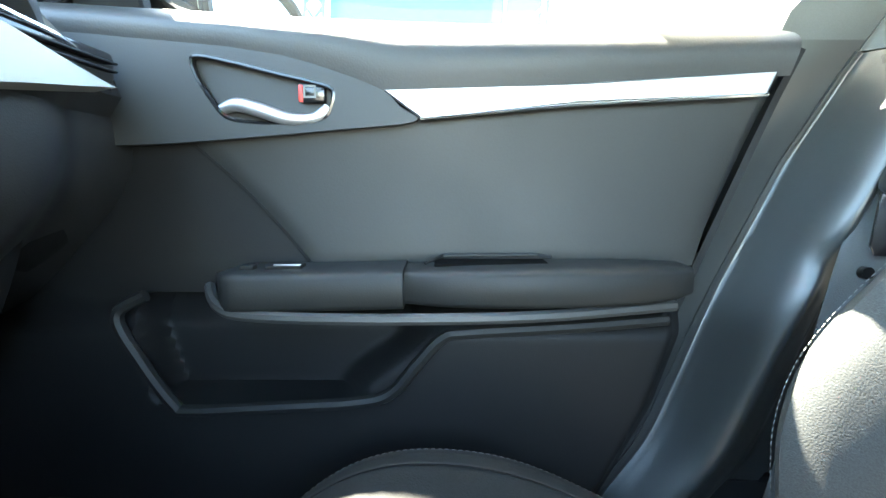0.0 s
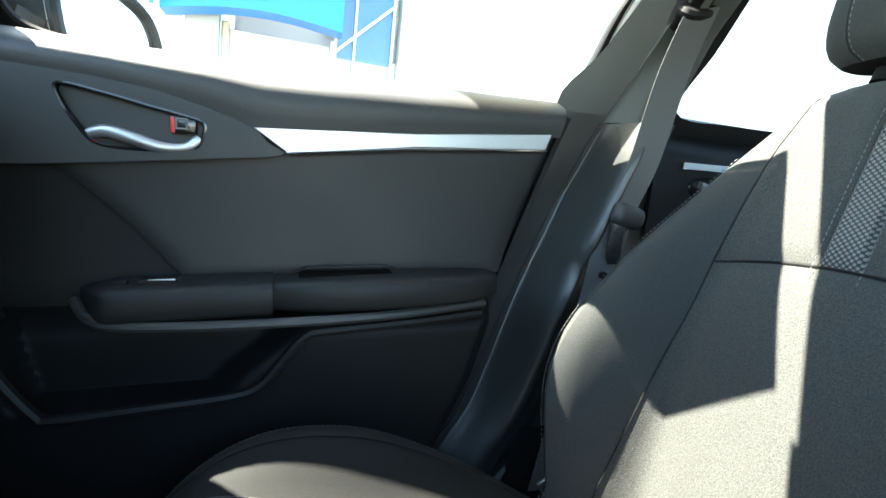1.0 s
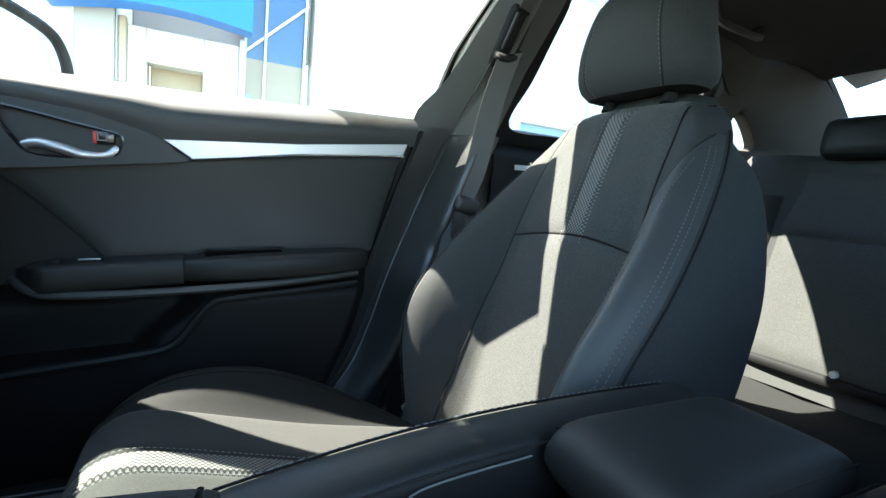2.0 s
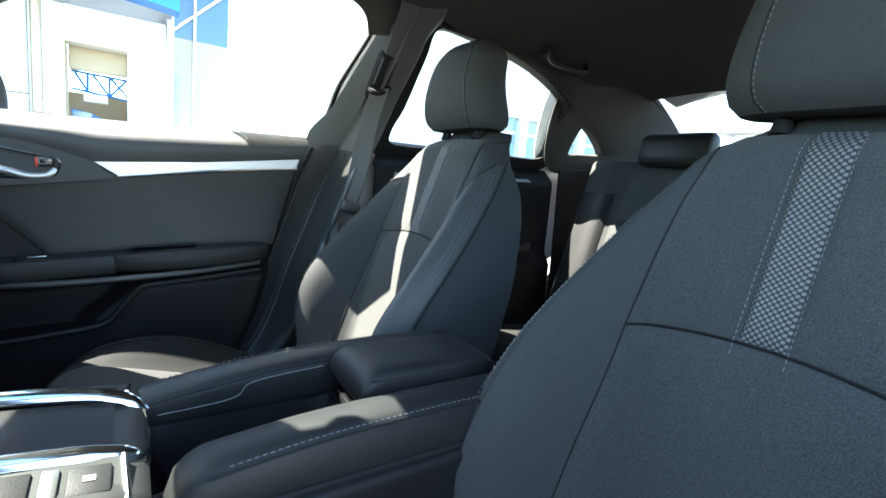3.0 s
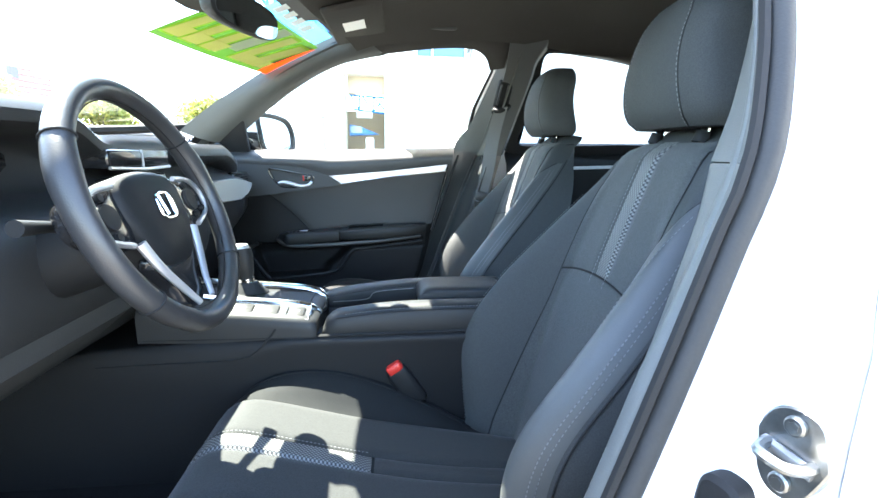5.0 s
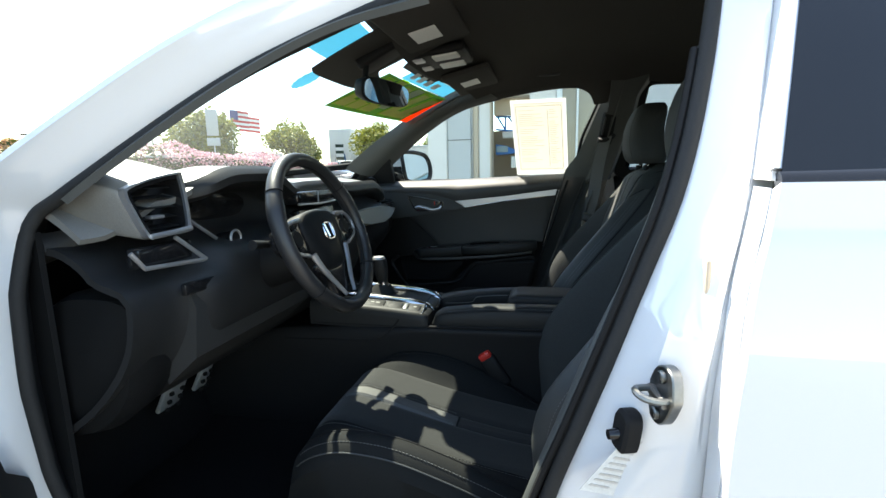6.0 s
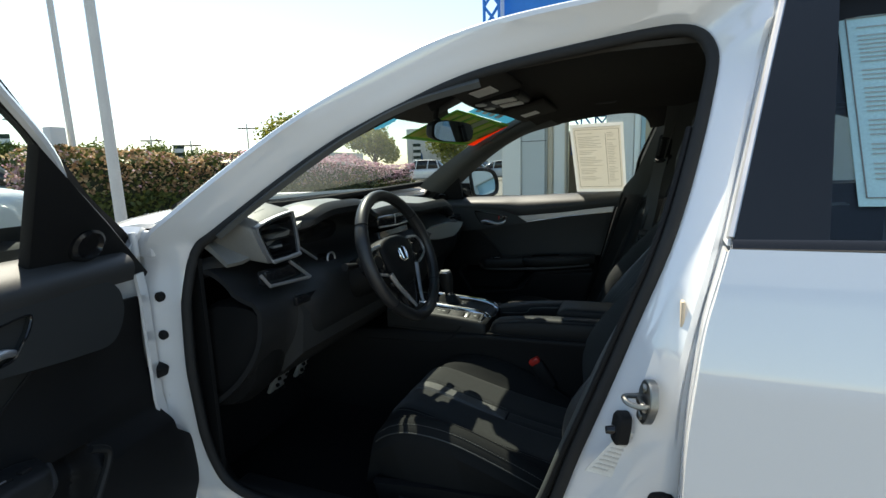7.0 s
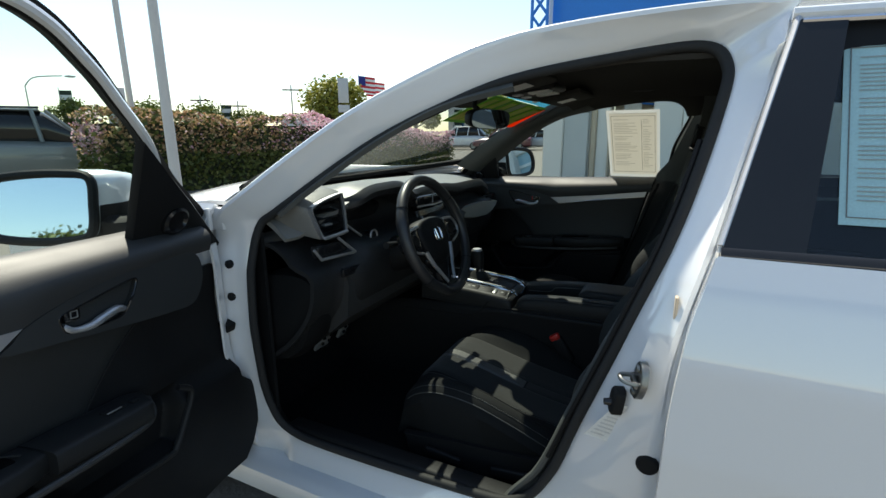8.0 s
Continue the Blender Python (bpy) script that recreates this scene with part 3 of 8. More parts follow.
        # beside the open door it carries on the face above, with a soft ridge near its edge
        yo, yi = side_y(z) - 0.083 - pull(0.4, z), line1([(0.28, 0.738), (0.60, 0.724), (0.80, 0.708), (0.90, 0.692), (0.9503, 0.6725)], z)
        k, r = min(u / 0.45, 1.0), max(u - 0.45, 0.0) / 0.55
        swell = 0.010 * math.exp(-((k - 0.30) / 0.16) ** 2) * ease((0.90 - z) / 0.15)
        return (lip_x(z) - 0.010 - swell + 0.010 * k + 0.008 * max(0.0, (k - 0.8) / 0.2) ** 2 + lerp(0.17, 0.085, ease((z - 0.5) / 0.4)) * r, -(lerp(yo, yi, k) + 0.012 * r * r), z)
    part("b_pillar_trim", grid(b_low, 44, 30), LOWER_TRIM if s > 0 else TRIM, body, "sculpted black lower pillar trim", solid=0.008)
    if s < 0:
        part("trim_gap", tube([V((lip_x(z) - 0.015, -(side_y(z) - 0.081 - pull(0.4, z)), z)) for z in [lerp(0.50, 1.16, i / 40) for i in range(41)]], 0.0052, 6), RUBBER, body, "dark gap between pillar trim and seal")
        def seal_lip(u, v):
            z = lerp(0.45, 1.16, v)
            return (lip_x(z) - 0.014 - 0.004 * math.sin(math.pi * min(u + 0.1, 1.0)) + 0.003 * (1 - u), -(side_y(z) - 0.086 - lerp(0.024, 0.010, ease((z - 0.9) / 0.14)) * (1 - u) - pull(0.4, z) * lerp(0.75, 1.0, u)), z)
        part("seal_lip", grid(seal_lip, 8, 44), TRIM, body, "dark grey seal lip over the pillar trim", solid=0.003, offset=0.0)
    if s > 0:
        card_x = lambda z: line1([(0.30, 0.175), (0.391, 0.212), (0.518, 0.263), (0.674, 0.304), (0.885, 0.358), (0.961, 0.379), (1.0, 0.402), (1.055, 0.446), (1.13, 0.478), (1.27, 0.532)], z)

        def gap_strip(u, z):
            return (lerp(card_x(z) + 0.012 * ease((1.0 - z) / 0.05), lip_x(z) + 0.008, u), lerp(min(0.748, side_y(z) - 0.052), side_y(z) - 0.092, u), z)
        # one strip in two tones: the upper length is paler to stand for sunlight
        part("gap_seal", grid(lambda u, v: gap_strip(u, lerp(0.30, 0.9635, v)), 4, 30), LOWER_TRIM, body, "lower sealing strip between door and pillar, coloured dark as unlit", solid=0.006)
        part("gap_seal", grid(lambda u, v: gap_strip(u, lerp(0.9633, 1.27, v)), 4, 18), TRIM, body, "upper sealing strip between window and pillar, coloured paler as sunlit", solid=0.006)
    part("rear_side_trim", grid(lambda u, v: (lerp(1.36, 1.80, u), s * lerp(0.705, 0.735, v), lerp(0.28, 1.02, v)), 4, 8), PLASTIC, body, "black rear side trim beside the bench", solid=0.008)
    # cloth-covered rail from the rear window's top up to the roof lining
    def rear_rail(u, v):
        x = lerp(0.60, 1.36, u)
        zl = line1([(0.60, 1.302), (0.85, 1.300), (1.06, 1.270), (1.235, 1.216), (1.29, 1.19), (1.36, 1.15)], x)
        a, b = V((x, side_y(zl) - 0.052, zl)), V((x, 0.592, roof_z(x, 0.51, 0.045) - lerp(0.060, 0.03, ease((x - 1.2) / 0.2)) + 0.004))
        p = a.lerp(b, v) + V((0, -0.006, -0.004)) * math.sin(math.pi * v)
        return (p.x, s * p.y, p.z)
    part("rear_rail_trim", grid(rear_rail, 36, 6), HEADLINER, body, "dark cloth-covered rail over the rear window", solid=0.004)
    # rear pillar with its small fixed window
    CQ = [(1.378, 1.037), (1.382, 1.130), (1.402, 1.142), (1.475, 1.115), (1.56, 1.064), (1.548, 1.043), (1.43, 1.035)]
    ci = spline([(a, side_y(b) - 0.055, b) for a, b in CQ], 56, True)
    co = spline([(1.29, 0.745, 0.985), (1.25, 0.650, 1.285), (1.42, 0.612, 1.318), (1.655, 0.60, 1.302), (2.11, 0.672, 1.085), (1.95, 0.70, 1.02), (1.58, 0.74, 0.985)], 56, True)

    def c_ring(f, dy):
        return [V((lerp(a.x, b.x, f), s * (lerp(a.y, b.y, f) - dy), lerp(a.z, b.z, f))) for a, b in zip(ci, co)]
    part("c_pillar_trim", loft([c_ring(0, -0.03), c_ring(0, 0.0), c_ring(0.05, 0.008), c_ring(0.3, 0.010), c_ring(0.6, 0.008), c_ring(1.0, 0.0)], cap=False), HEADLINER, body, "dark rear pillar trim round a small fixed window", solid=0.006)
    q = part("quarter_glass", loft([c_ring(-0.02, -0.028), c_ring(-0.02, -0.032)]), TINT, body)
    q.visible_shadow = False
    part("outer_quarter", loft([c_ring(0.02, -0.04), c_ring(0.5, -0.055), c_ring(1.0, -0.055)], cap=False), PAINT, body, solid=0.006)

# striker, grommet and rubber plugs on the driver's frame
SN = V((-0.955, -0.295, 0.0))          # the way the pillar face looks
ST = V((-0.295, 0.955, 0.0))           # along it, inwards


def frame_y(x, z):
    """The painted face of the driver's door frame at x, z."""
    best = min(range(N_AP), key=lambda i: min((V((lerp(AP_IN[i].x, AP_OUT[i].x, f), lerp(AP_IN[i].y, AP_OUT[i].y, f))) - V((x, z))).length for f in (0.1, 0.3, 0.5, 0.7, 0.9)))
    a, b = AP_IN[best], AP_OUT[best]
    dd = V((b.x - a.x, b.y - a.y))
    f = min(max(V((x - a.x, z - a.y)).dot(dd) / dd.length_squared, 0), 1)
    return -(lerp(side_y(a.y) - 0.085, side_y(b.y) - set_back(b.x, b.y), ease(f)) + 0.006)


S0 = V((0.463, frame_y(0.463, 0.750) - 0.004, 0.750)) + SN * 0.004 + V((0, -0.008, 0))
on_pillar = lambda p: (lambda a, b, d: p + ST * a + V((0.12 * b, 0, b)) + SN * d)
hexa = spline([(0.0, 0.034, 0), (0.018, 0.027, 0), (0.027, 0.004, 0), (0.026, -0.006, 0), (0.014, -0.029, 0), (0.0, -0.035, 0), (-0.015, -0.028, 0), (-0.025, -0.004, 0), (-0.025, 0.006, 0), (-0.016, 0.028, 0)], 40, True)
sp_ = on_pillar(S0)
strk = part("striker", plate([(q.x, q.y) for q in hexa], lambda a, b, d: sp_(a, b, d - 0.007), 0.012, 0.0015), STEEL, body, "zinc-plated steel door striker with two bolts")
part("loop", join(tube(spline([sp_(0.012, 0.002, 0.002), sp_(0.012, 0.004, 0.016), sp_(0.007, 0.006, 0.031), sp_(-0.003, 0.006, 0.035), sp_(-0.012, 0.003, 0.030), sp_(-0.016, 0.0, 0.016), sp_(-0.016, -0.001, 0.002)], 26), 0.0042, 8),
                  tube([sp_(-0.019, -0.004, 0.008), sp_(0.0, 0.0, 0.010), sp_(0.017, 0.002, 0.008)], 0.0055, 8)), STEEL, strk)
for b in (0.022, -0.022):
    part("bolt", join(cyl(sp_(0, b, 0.004), sp_(0, b, 0.010), 0.0075, 18, bevel=0.0015), loft([[sp_(r * math.cos(k * math.tau / 12) * (1 + 0.25 * (k % 2)), b + r * math.sin(k * math.tau / 12) * (1 + 0.25 * (k % 2)), d) for k in range(12)] for r, d in ((0.0035, 0.0095), (0.0035, 0.0108))])), STEEL, strk)
G0 = V((0.425, frame_y(0.425, 0.692) - 0.002, 0.692))
gp = on_pillar(G0)
gro = part("grommet", plate([(0.018 * math.copysign(abs(math.cos(a)) ** 0.6, math.cos(a)), 0.026 * math.copysign(abs(math.sin(a)) ** 0.6, math.sin(a))) for a in [k * math.tau / 28 for k in range(28)]],
                            lambda a, b, d: gp(a, b, d - 0.008), 0.020, 0.004), RUBBER, body, "black rubber courtesy-light switch boot")
part("plunger", cyl(gp(0, -0.004, 0.010), gp(0, -0.004, 0.024), 0.008, 14, 0.006), PIANO, gro)
for z in (0.838, 0.748):
    part("plug", cyl((-0.572, frame_y(-0.572, z) + 0.02, z), (-0.572, frame_y(-0.572, z) - 0.006, z), 0.0115, 18, bevel=0.003), RUBBER, body, "black rubber plug")
part("plug", cyl((0.486, -0.795, 0.583), (0.4855, -0.8175, 0.583), 0.020, 20, bevel=0.004), RUBBER, body, "round black rubber plug")
chk = part("door_check", rbox(-0.598, frame_y(-0.598, 0.655) - 0.03, 0.652, 0.024, 0.09, 0.018, 0.004, 2, (18, 0, 25)), RUBBER, body, "black door check strap")
part("pin", rbox(-0.585, frame_y(-0.585, 0.668) - 0.006, 0.668, 0.036, 0.03, 0.026, 0.005, 2, (0, 20, 0)), RUBBER, chk)
for z in (0.62, 0.96):
    part("hinge", join(rbox(-0.600, -0.795, z, 0.05, 0.02, 0.06, 0.005), cyl((-0.612, -0.815, z - 0.028), (-0.612, -0.815, z + 0.028), 0.009, 12)), PAINT, body, "white painted door hinge")
LAB = lambda u, v, d: V((0.425 + 0.046 * u - 0.055 * v, frame_y(0.43, 0.635) - 0.0035 - d + 0.012 * u, 0.690 - 0.080 * v - 0.012 * u))
part("label_plate", grid(lambda u, v: LAB(u, v, 0.0), 2, 2), WHITE_TAG, body, "small white certification label", solid=0.001)
for k in range(9):
    part("print_bar", grid(lambda u, v: LAB(0.12 + (0.75 - 0.12 * (k % 3)) * u, 0.06 + 0.10 * k + 0.035 * v, 0.0016), 1, 1), ALU, body, solid=0.0004)
part("foam_block", rbox(0.5035, -0.785, 0.86, 0.006, 0.02, 0.085, 0.0025), STUCCO_TAN, body, "tan foam block on the pillar")


# ---- doors ----
def xz(y0, s):
    return lambda a, b, d: V((a, s * (y0 - d), b))


REAR_EDGE = [(0.30, 0.150), (0.40, 0.195), (0.52, 0.255), (0.68, 0.305), (0.88, 0.370), (0.965, 0.402)]


# the inner trim rises a little towards the tail
CANT = Matrix(((1, 0, -0.061, 0.061 * 0.79), (0, 1, 0, 0), (0.061, 0, 1, -0.02), (0, 0, 0, 1)))


def front_door(s, name, label):
    """A front door for the side s (1: passenger's), built shut, its Empty at the hinge."""
    door = thing(name, (-0.625, s * 0.775, 0.60), label, "car door", "front doors")
    OUTER = ("outer_skin", "shell", "front_edge", "rear_flange", "window_frame", "window_seal", "window_glass", "frame_reveal", "door_mirror", "mirror_arm", "mirror_rim", "mirror_glass", "lower_cover", "frame_strip")

    def P(nm, bm, m, par=door, lab="", **k):
        if nm not in OUTER:
            bmesh.ops.transform(bm, matrix=CANT, verts=bm.verts)
        return part(nm, bm, m, par, lab, **k)
    edge = lambda z: line1(REAR_EDGE, z)

    # outer skin, shell edges
    def skin(u, v):
        z = lerp(0.27, 0.948, v)
        return (lerp(-0.625, line1([(0.27, 0.42), (0.6, 0.485), (0.8, 0.495), (0.975, 0.535)], z), u), s * (side_y(z) - 0.002), z)
    P("outer_skin", grid(skin, 24, 16), PAINT, lab="white outer door skin", solid=0.02, flip=s < 0)
    P("shell", grid(lambda u, v: (lerp(-0.60, edge(lerp(0.31, 0.93, v)) + 0.015, u), s * 0.795, lerp(0.31, 0.93, v)), 8, 8), PAINT, lab="white inner door shell", solid=0.04, offset=0.0)
    P("front_edge", grid(lambda u, v: (-0.618, s * lerp(0.72, side_y(lerp(0.28, 0.975, v)) - 0.015, u), lerp(0.28, 0.975, v)), 4, 12), PAINT, lab="white front edge of the door", solid=0.02, offset=0.0)
    P("rear_flange", grid(lambda u, v: (edge(lerp(0.31, 0.95, v)) + 0.012 + 0.10 * u * u, s * lerp(0.73, 0.835, u), lerp(0.31, 0.95, v)), 5, 12), PAINT if s < 0 else PLASTIC, solid=0.008, offset=0.0)

    # main card: insert panel, slightly dished, with the lower part standing proud
    def card(u, v):
        z = lerp(0.335, 0.905, v)
        x = lerp(-0.575 if s > 0 else line1([(0.335, -0.570), (0.37, -0.605), (0.42, -0.628), (0.50, -0.632), (0.555, -0.610), (0.585, -0.572), (0.66, -0.552), (0.905, -0.535)], z), edge(z), u)
        low = 0.035 * ease((0.655 - z) / 0.05)
        dish = 0.008 * math.sin(math.pi * min(max((z - 0.69) / 0.2, 0), 1))
        scoop = 0.030 * ease((-0.30 - x) / 0.2)
        pocket = 0.0
        # map pocket, a hollow with a slanting rear wall
        xr = lerp(-0.085, 0.0, ease((z - 0.535) / 0.09))
        if 0.526 < z < 0.655:
            pocket = 0.050 * ease((x + 0.375 - 0.25 * (0.64 - z)) / 0.02) * ease((xr - x) / 0.05) * ease((z - 0.526) / 0.012) * ease((0.655 - z) / 0.006)
        end = 0.015 * ease((x - edge(z) + 0.02) / 0.02)
        return (x, s * (0.722 - low + dish + scoop * 0.5 + pocket + end), z)
    P("card", grid(card, 150, 110), PLASTIC, lab="black moulded door card with a map pocket", solid=0.012, flip=s > 0, offset=1.0)

    def insert(u, v):
        z = lerp(0.690, line1([(0.0, 0.868), (0.43, 0.869), (0.69, 0.883), (1.0, 0.894)], u), v)
        x = lerp(lerp(-0.155, -0.332, v) + 0.010 * math.sin(math.pi * v), edge(z) - 0.006, u)
        puff = 0.006 * math.sin(math.pi * u) ** 0.3 * math.sin(math.pi * v) ** 0.3 - 0.002
        return (x, s * (0.718 + 0.008 * math.sin(math.pi * min(max((z - 0.69) / 0.2, 0), 1)) - puff), z)
    P("insert_panel", grid(insert, 40, 20), INSERT, lab="grey soft-touch insert panel", solid=0.004, flip=s > 0, offset=1.0)
    sm = [insert(0.0, i / 20) for i in range(21)]
    P("panel_seam", tube([(x - 0.003, y - s * 0.0005, z) for x, y, z in sm], 0.0022, 6), RUBBER, lab="black panel joint")

    # upper pad up to the window
    def pad(u, v):
        x = lerp(-0.575 if s > 0 else -0.492, edge(0.93) + 0.022 * v, u)
        bot = line1([(-0.575, 0.955), (-0.40, 0.945), (-0.24, 0.930), (-0.12, 0.910), (-0.06, 0.888), (0.0, 0.888), (0.40, 0.909)], x)
        top = curve1([(-0.575, 1.012), (-0.30, 0.996), (-0.10, 0.987), (0.15, 0.980), (0.42, 0.974)], x) + (0.016 if s < 0 else 0.0)
        a = v * math.pi / 2
        return (x, s * (0.705 + 0.075 * (1 - math.cos(a)) - 0.012 * math.sin(math.pi * min(v * 1.6, 1))), lerp(bot, top, math.sin(a) ** 0.8))
    P("upper_pad", grid(pad, 50, 12), SOFT, lab="grained dark grey upper door pad", solid=0.01, flip=s > 0, offset=1.0)

    # sculpted wing round the inside handle
    wing_o = spline([(a, b, 0) for a, b in [(-0.43, 0.838), (-0.36, 0.832), (-0.25, 0.838), (-0.12, 0.849), (-0.032, 0.858), (-0.048, 0.874), (-0.070, 0.893), (-0.125, 0.914), (-0.20, 0.934), (-0.30, 0.948), (-0.43, 0.955), (-0.46, 0.90)]], 60, True)
    bowl = [(a, b, 0) for a, b in [(-0.262, 0.884), (-0.245, 0.863), (-0.215, 0.857), (-0.17, 0.857), (-0.137, 0.861), (-0.127, 0.872), (-0.124, 0.893), (-0.150, 0.902), (-0.185, 0.910), (-0.23, 0.921), (-0.277, 0.929), (-0.276, 0.908)]]
    wing_i = spline(bowl, 60, True)
    # match the two loops by their angle round the bowl
    c = V((-0.2, 0.89, 0))
    by = lambda loop: sorted(loop, key=lambda q: math.atan2((q - c).y, (q - c).x))
    o2, i2 = [(q.x, q.y) for q in by(wing_o)], [(q.x, q.y) for q in by(wing_i)]
    P("handle_wing", ring_plate(o2, i2, xz(0.714, s), 0.012, 0.002), WING_GREY, lab="dark grey sculpted panel round the inside handle")
    P("handle_bowl", plate(i2, lambda a, b, d: V((a, s * (0.7185 - d), b)), 0.004, 0.001), WING_GREY, lab="grey recess behind the handle")
    P("bowl_ring", tube([xz(0.7035, s)(a, b, 0) for a, b in i2], 0.0026, 6, True), PIANO, lab="black gloss ring round the recess")
    hp = spline([(-0.252, 0.872, 0), (-0.232, 0.8765, 0), (-0.205, 0.870, 0), (-0.175, 0.861, 0), (-0.145, 0.862, 0), (-0.130, 0.872, 0)], 26)
    P("inside_handle", tube([V((q.x, s * (0.709 - 0.006 * math.sin(math.pi * i / 25)), q.y)) for i, q in enumerate(hp)],
                            lambda t: 0.0085 * (0.55 + 0.45 * math.sin(math.pi * min(t * 1.1 + 0.1, 1.0))) + 0.003 * ease((t - 0.7) / 0.2), 12, flat=1.0), SATIN, lab="satin silver inside door handle")
    lock = P("lock_button", rbox(-0.148, s * 0.713, 0.890, 0.030, 0.016, 0.022, 0.003), PIANO, lab="black lock button with a red mark")
    if s > 0:
        P("red_mark", rbox(-0.160, s * 0.7048, 0.889, 0.005, 0.003, 0.019, 0.001), RED, lock)
    P("lock_symbol", ring_plate([(-0.150 + a * 0.007, 0.891 + b * 0.007) for a, b in ((-1, -1), (1, -1), (1, 1), (-1, 1))], [(-0.150 + a * 0.005, 0.891 + b * 0.005) for a, b in ((-1, -1), (1, -1), (1, 1), (-1, 1))], xz(0.7052, s), 0.0012, 0.0), GREY_TAG, lock)

    # silver trim
    to_trim = [(-0.067, 0.892), (0.15, 0.900), (0.374, 0.912), (0.365, 0.889), (0.15, 0.878), (-0.026, 0.862)]
    P("trim_strip", plate(to_trim, xz(0.712, s), 0.010, 0.003), SATIN, lab="satin silver trim strip")
    P("trim_lip", tube([xz(0.703, s)(a, b, 0) for a, b in ((-0.026, 0.861), (0.15, 0.8765), (0.365, 0.8875))], 0.0022, 6), CHROME)

    # armrest: front switch panel and rear pad
    def arm(x0, x1, grow, top):
        rings = []
        n = 26
        for i in range(n + 1):
            t = i / n
            x = lerp(x0, x1, t)
            k = min(1.0, math.sin(math.pi * min(max(t, 0.06), 0.985)) ** 0.16) if grow == "both" else min(1.0, (ease(t / 0.25) ** 0.6 + 0.05))
            yo = 0.722
            yi = lerp(0.722, 0.632, k)
            zt, zb = top + 0.004 * t, top - 0.045 + 0.006 * t
            zc, hz = (zt + zb) / 2, (zt - zb) / 2
            ring = []
            for j in range(20):
                a = math.tau * j / 20
                ca, sa = math.copysign(abs(math.cos(a)) ** 0.36, math.cos(a)), math.copysign(abs(math.sin(a)) ** 0.36, math.sin(a))
                ring.append(V((x, s * lerp(yo, yi, 0.5 - 0.5 * ca), zc + hz * sa * (0.35 + 0.65 * k))))
            rings.append(ring)
        return loft(rings)
    P("armrest_front", arm(-0.275, -0.042, "front", 0.6945), VINYL, lab="black window-switch armrest panel")
    P("armrest_pad", arm(-0.058, 0.278, "both", 0.698), VINYL, lab="padded black vinyl armrest")
    P("armrest_strip", tube(spline([(-0.275, s * 0.70, 0.668), (-0.245, s * 0.655, 0.656), (-0.20, s * 0.637, 0.650), (-0.06, s * 0.632, 0.648), (0.10, s * 0.636, 0.650), (0.255, s * 0.66, 0.656)], 30), 0.0065, 8), SOFT, lab="grey strip under the armrest")
    # no hollow here: a flush black slab paints the shade inside the pull pocket
    P("pull_cup", rbox(0.055, s * 0.690, 0.6950, 0.130, 0.036, 0.011, 0.003), POCKET_SHADE, lab="black slab standing for the shaded pull pocket in the armrest")
    P("pull_rim", tube([(-0.02, s * 0.676, 0.700), (0.0, s * 0.703, 0.7045), (0.11, s * 0.703, 0.7055), (0.125, s * 0.69, 0.7045)], 0.002, 6), VINYL)
    sw = P("window_switch", rbox(-0.175, s * 0.672, 0.697, 0.040, 0.022, 0.006, 0.002), RUBBER, lab="black window switch")
    P("switch_edge", rbox(-0.170, s * 0.662, 0.7005, 0.030, 0.003, 0.002, 0.0008), SATIN, sw)
    P("lock_switch", rbox(-0.215, s * 0.668, 0.697, 0.016, 0.014, 0.006, 0.002), RUBBER, lab="black door lock switch")

    # pocket rim and its continuing ledge
    rim = spline([(-0.345, s * 0.690, 0.660), (-0.378, s * 0.686, 0.636), (-0.352, s * 0.684, 0.580), (-0.318, s * 0.682, 0.530), (-0.298, s * 0.681, 0.522), (-0.20, s * 0.680, 0.527), (-0.10, s * 0.680, 0.533), (-0.060, s * 0.680, 0.545), (-0.03, s * 0.680, 0.580), (0.0, s * 0.680, 0.612), (0.03, s * 0.680, 0.618), (0.15, s * 0.683, 0.624), (0.262, s * 0.690, 0.631)], 70)
    P("pocket_rim", tube(rim, 0.0075, 8), VINYL, lab="black rounded rim of the map pocket")

    # window frame, glass and sail panel
    bottom = [(-0.40, 0.965), (-0.10, 0.962), (0.20, 0.966), (0.425, 0.978)]
    if s < 0:
        li_k = [(-0.355, 0.968), (-0.15, 0.958), (0.15, 0.964), (0.405, 0.978), (0.460, 1.13), (0.512, 1.272), (0.500, 1.325), (0.25, 1.338), (0.05, 1.345), (-0.04, 1.346), (-0.107, 1.326), (-0.166, 1.290), (-0.236, 1.238), (-0.345, 1.136)]
        lo_k = [(-0.595, 0.935), (-0.15, 0.93), (0.15, 0.935), (0.475, 0.945), (0.520, 1.13), (0.565, 1.295), (0.51, 1.352), (0.25, 1.362), (0.05, 1.372), (-0.05, 1.370), (-0.115, 1.351), (-0.175, 1.316), (-0.245, 1.263), (-0.44, 1.089)]
    else:
        li_k = [(-0.355, 0.968), (-0.15, 0.958), (0.15, 0.964), (0.405, 0.978), (0.462, 1.13), (0.518, 1.272), (0.505, 1.330), (0.25, 1.340), (-0.02, 1.290), (-0.19, 1.198), (-0.350, 1.098)]
        lo_k = [(-0.575, 0.955), (-0.15, 0.93), (0.15, 0.935), (0.450, 0.945), (0.495, 1.13), (0.552, 1.295), (0.53, 1.358), (0.25, 1.366), (-0.05, 1.322), (-0.23, 1.224), (-0.45, 1.070)]
    loop_i = spline([(a, b, 0) for a, b in li_k], 112, True)
    loop_o = spline([(a, b, 0) for a, b in lo_k], 112, True)
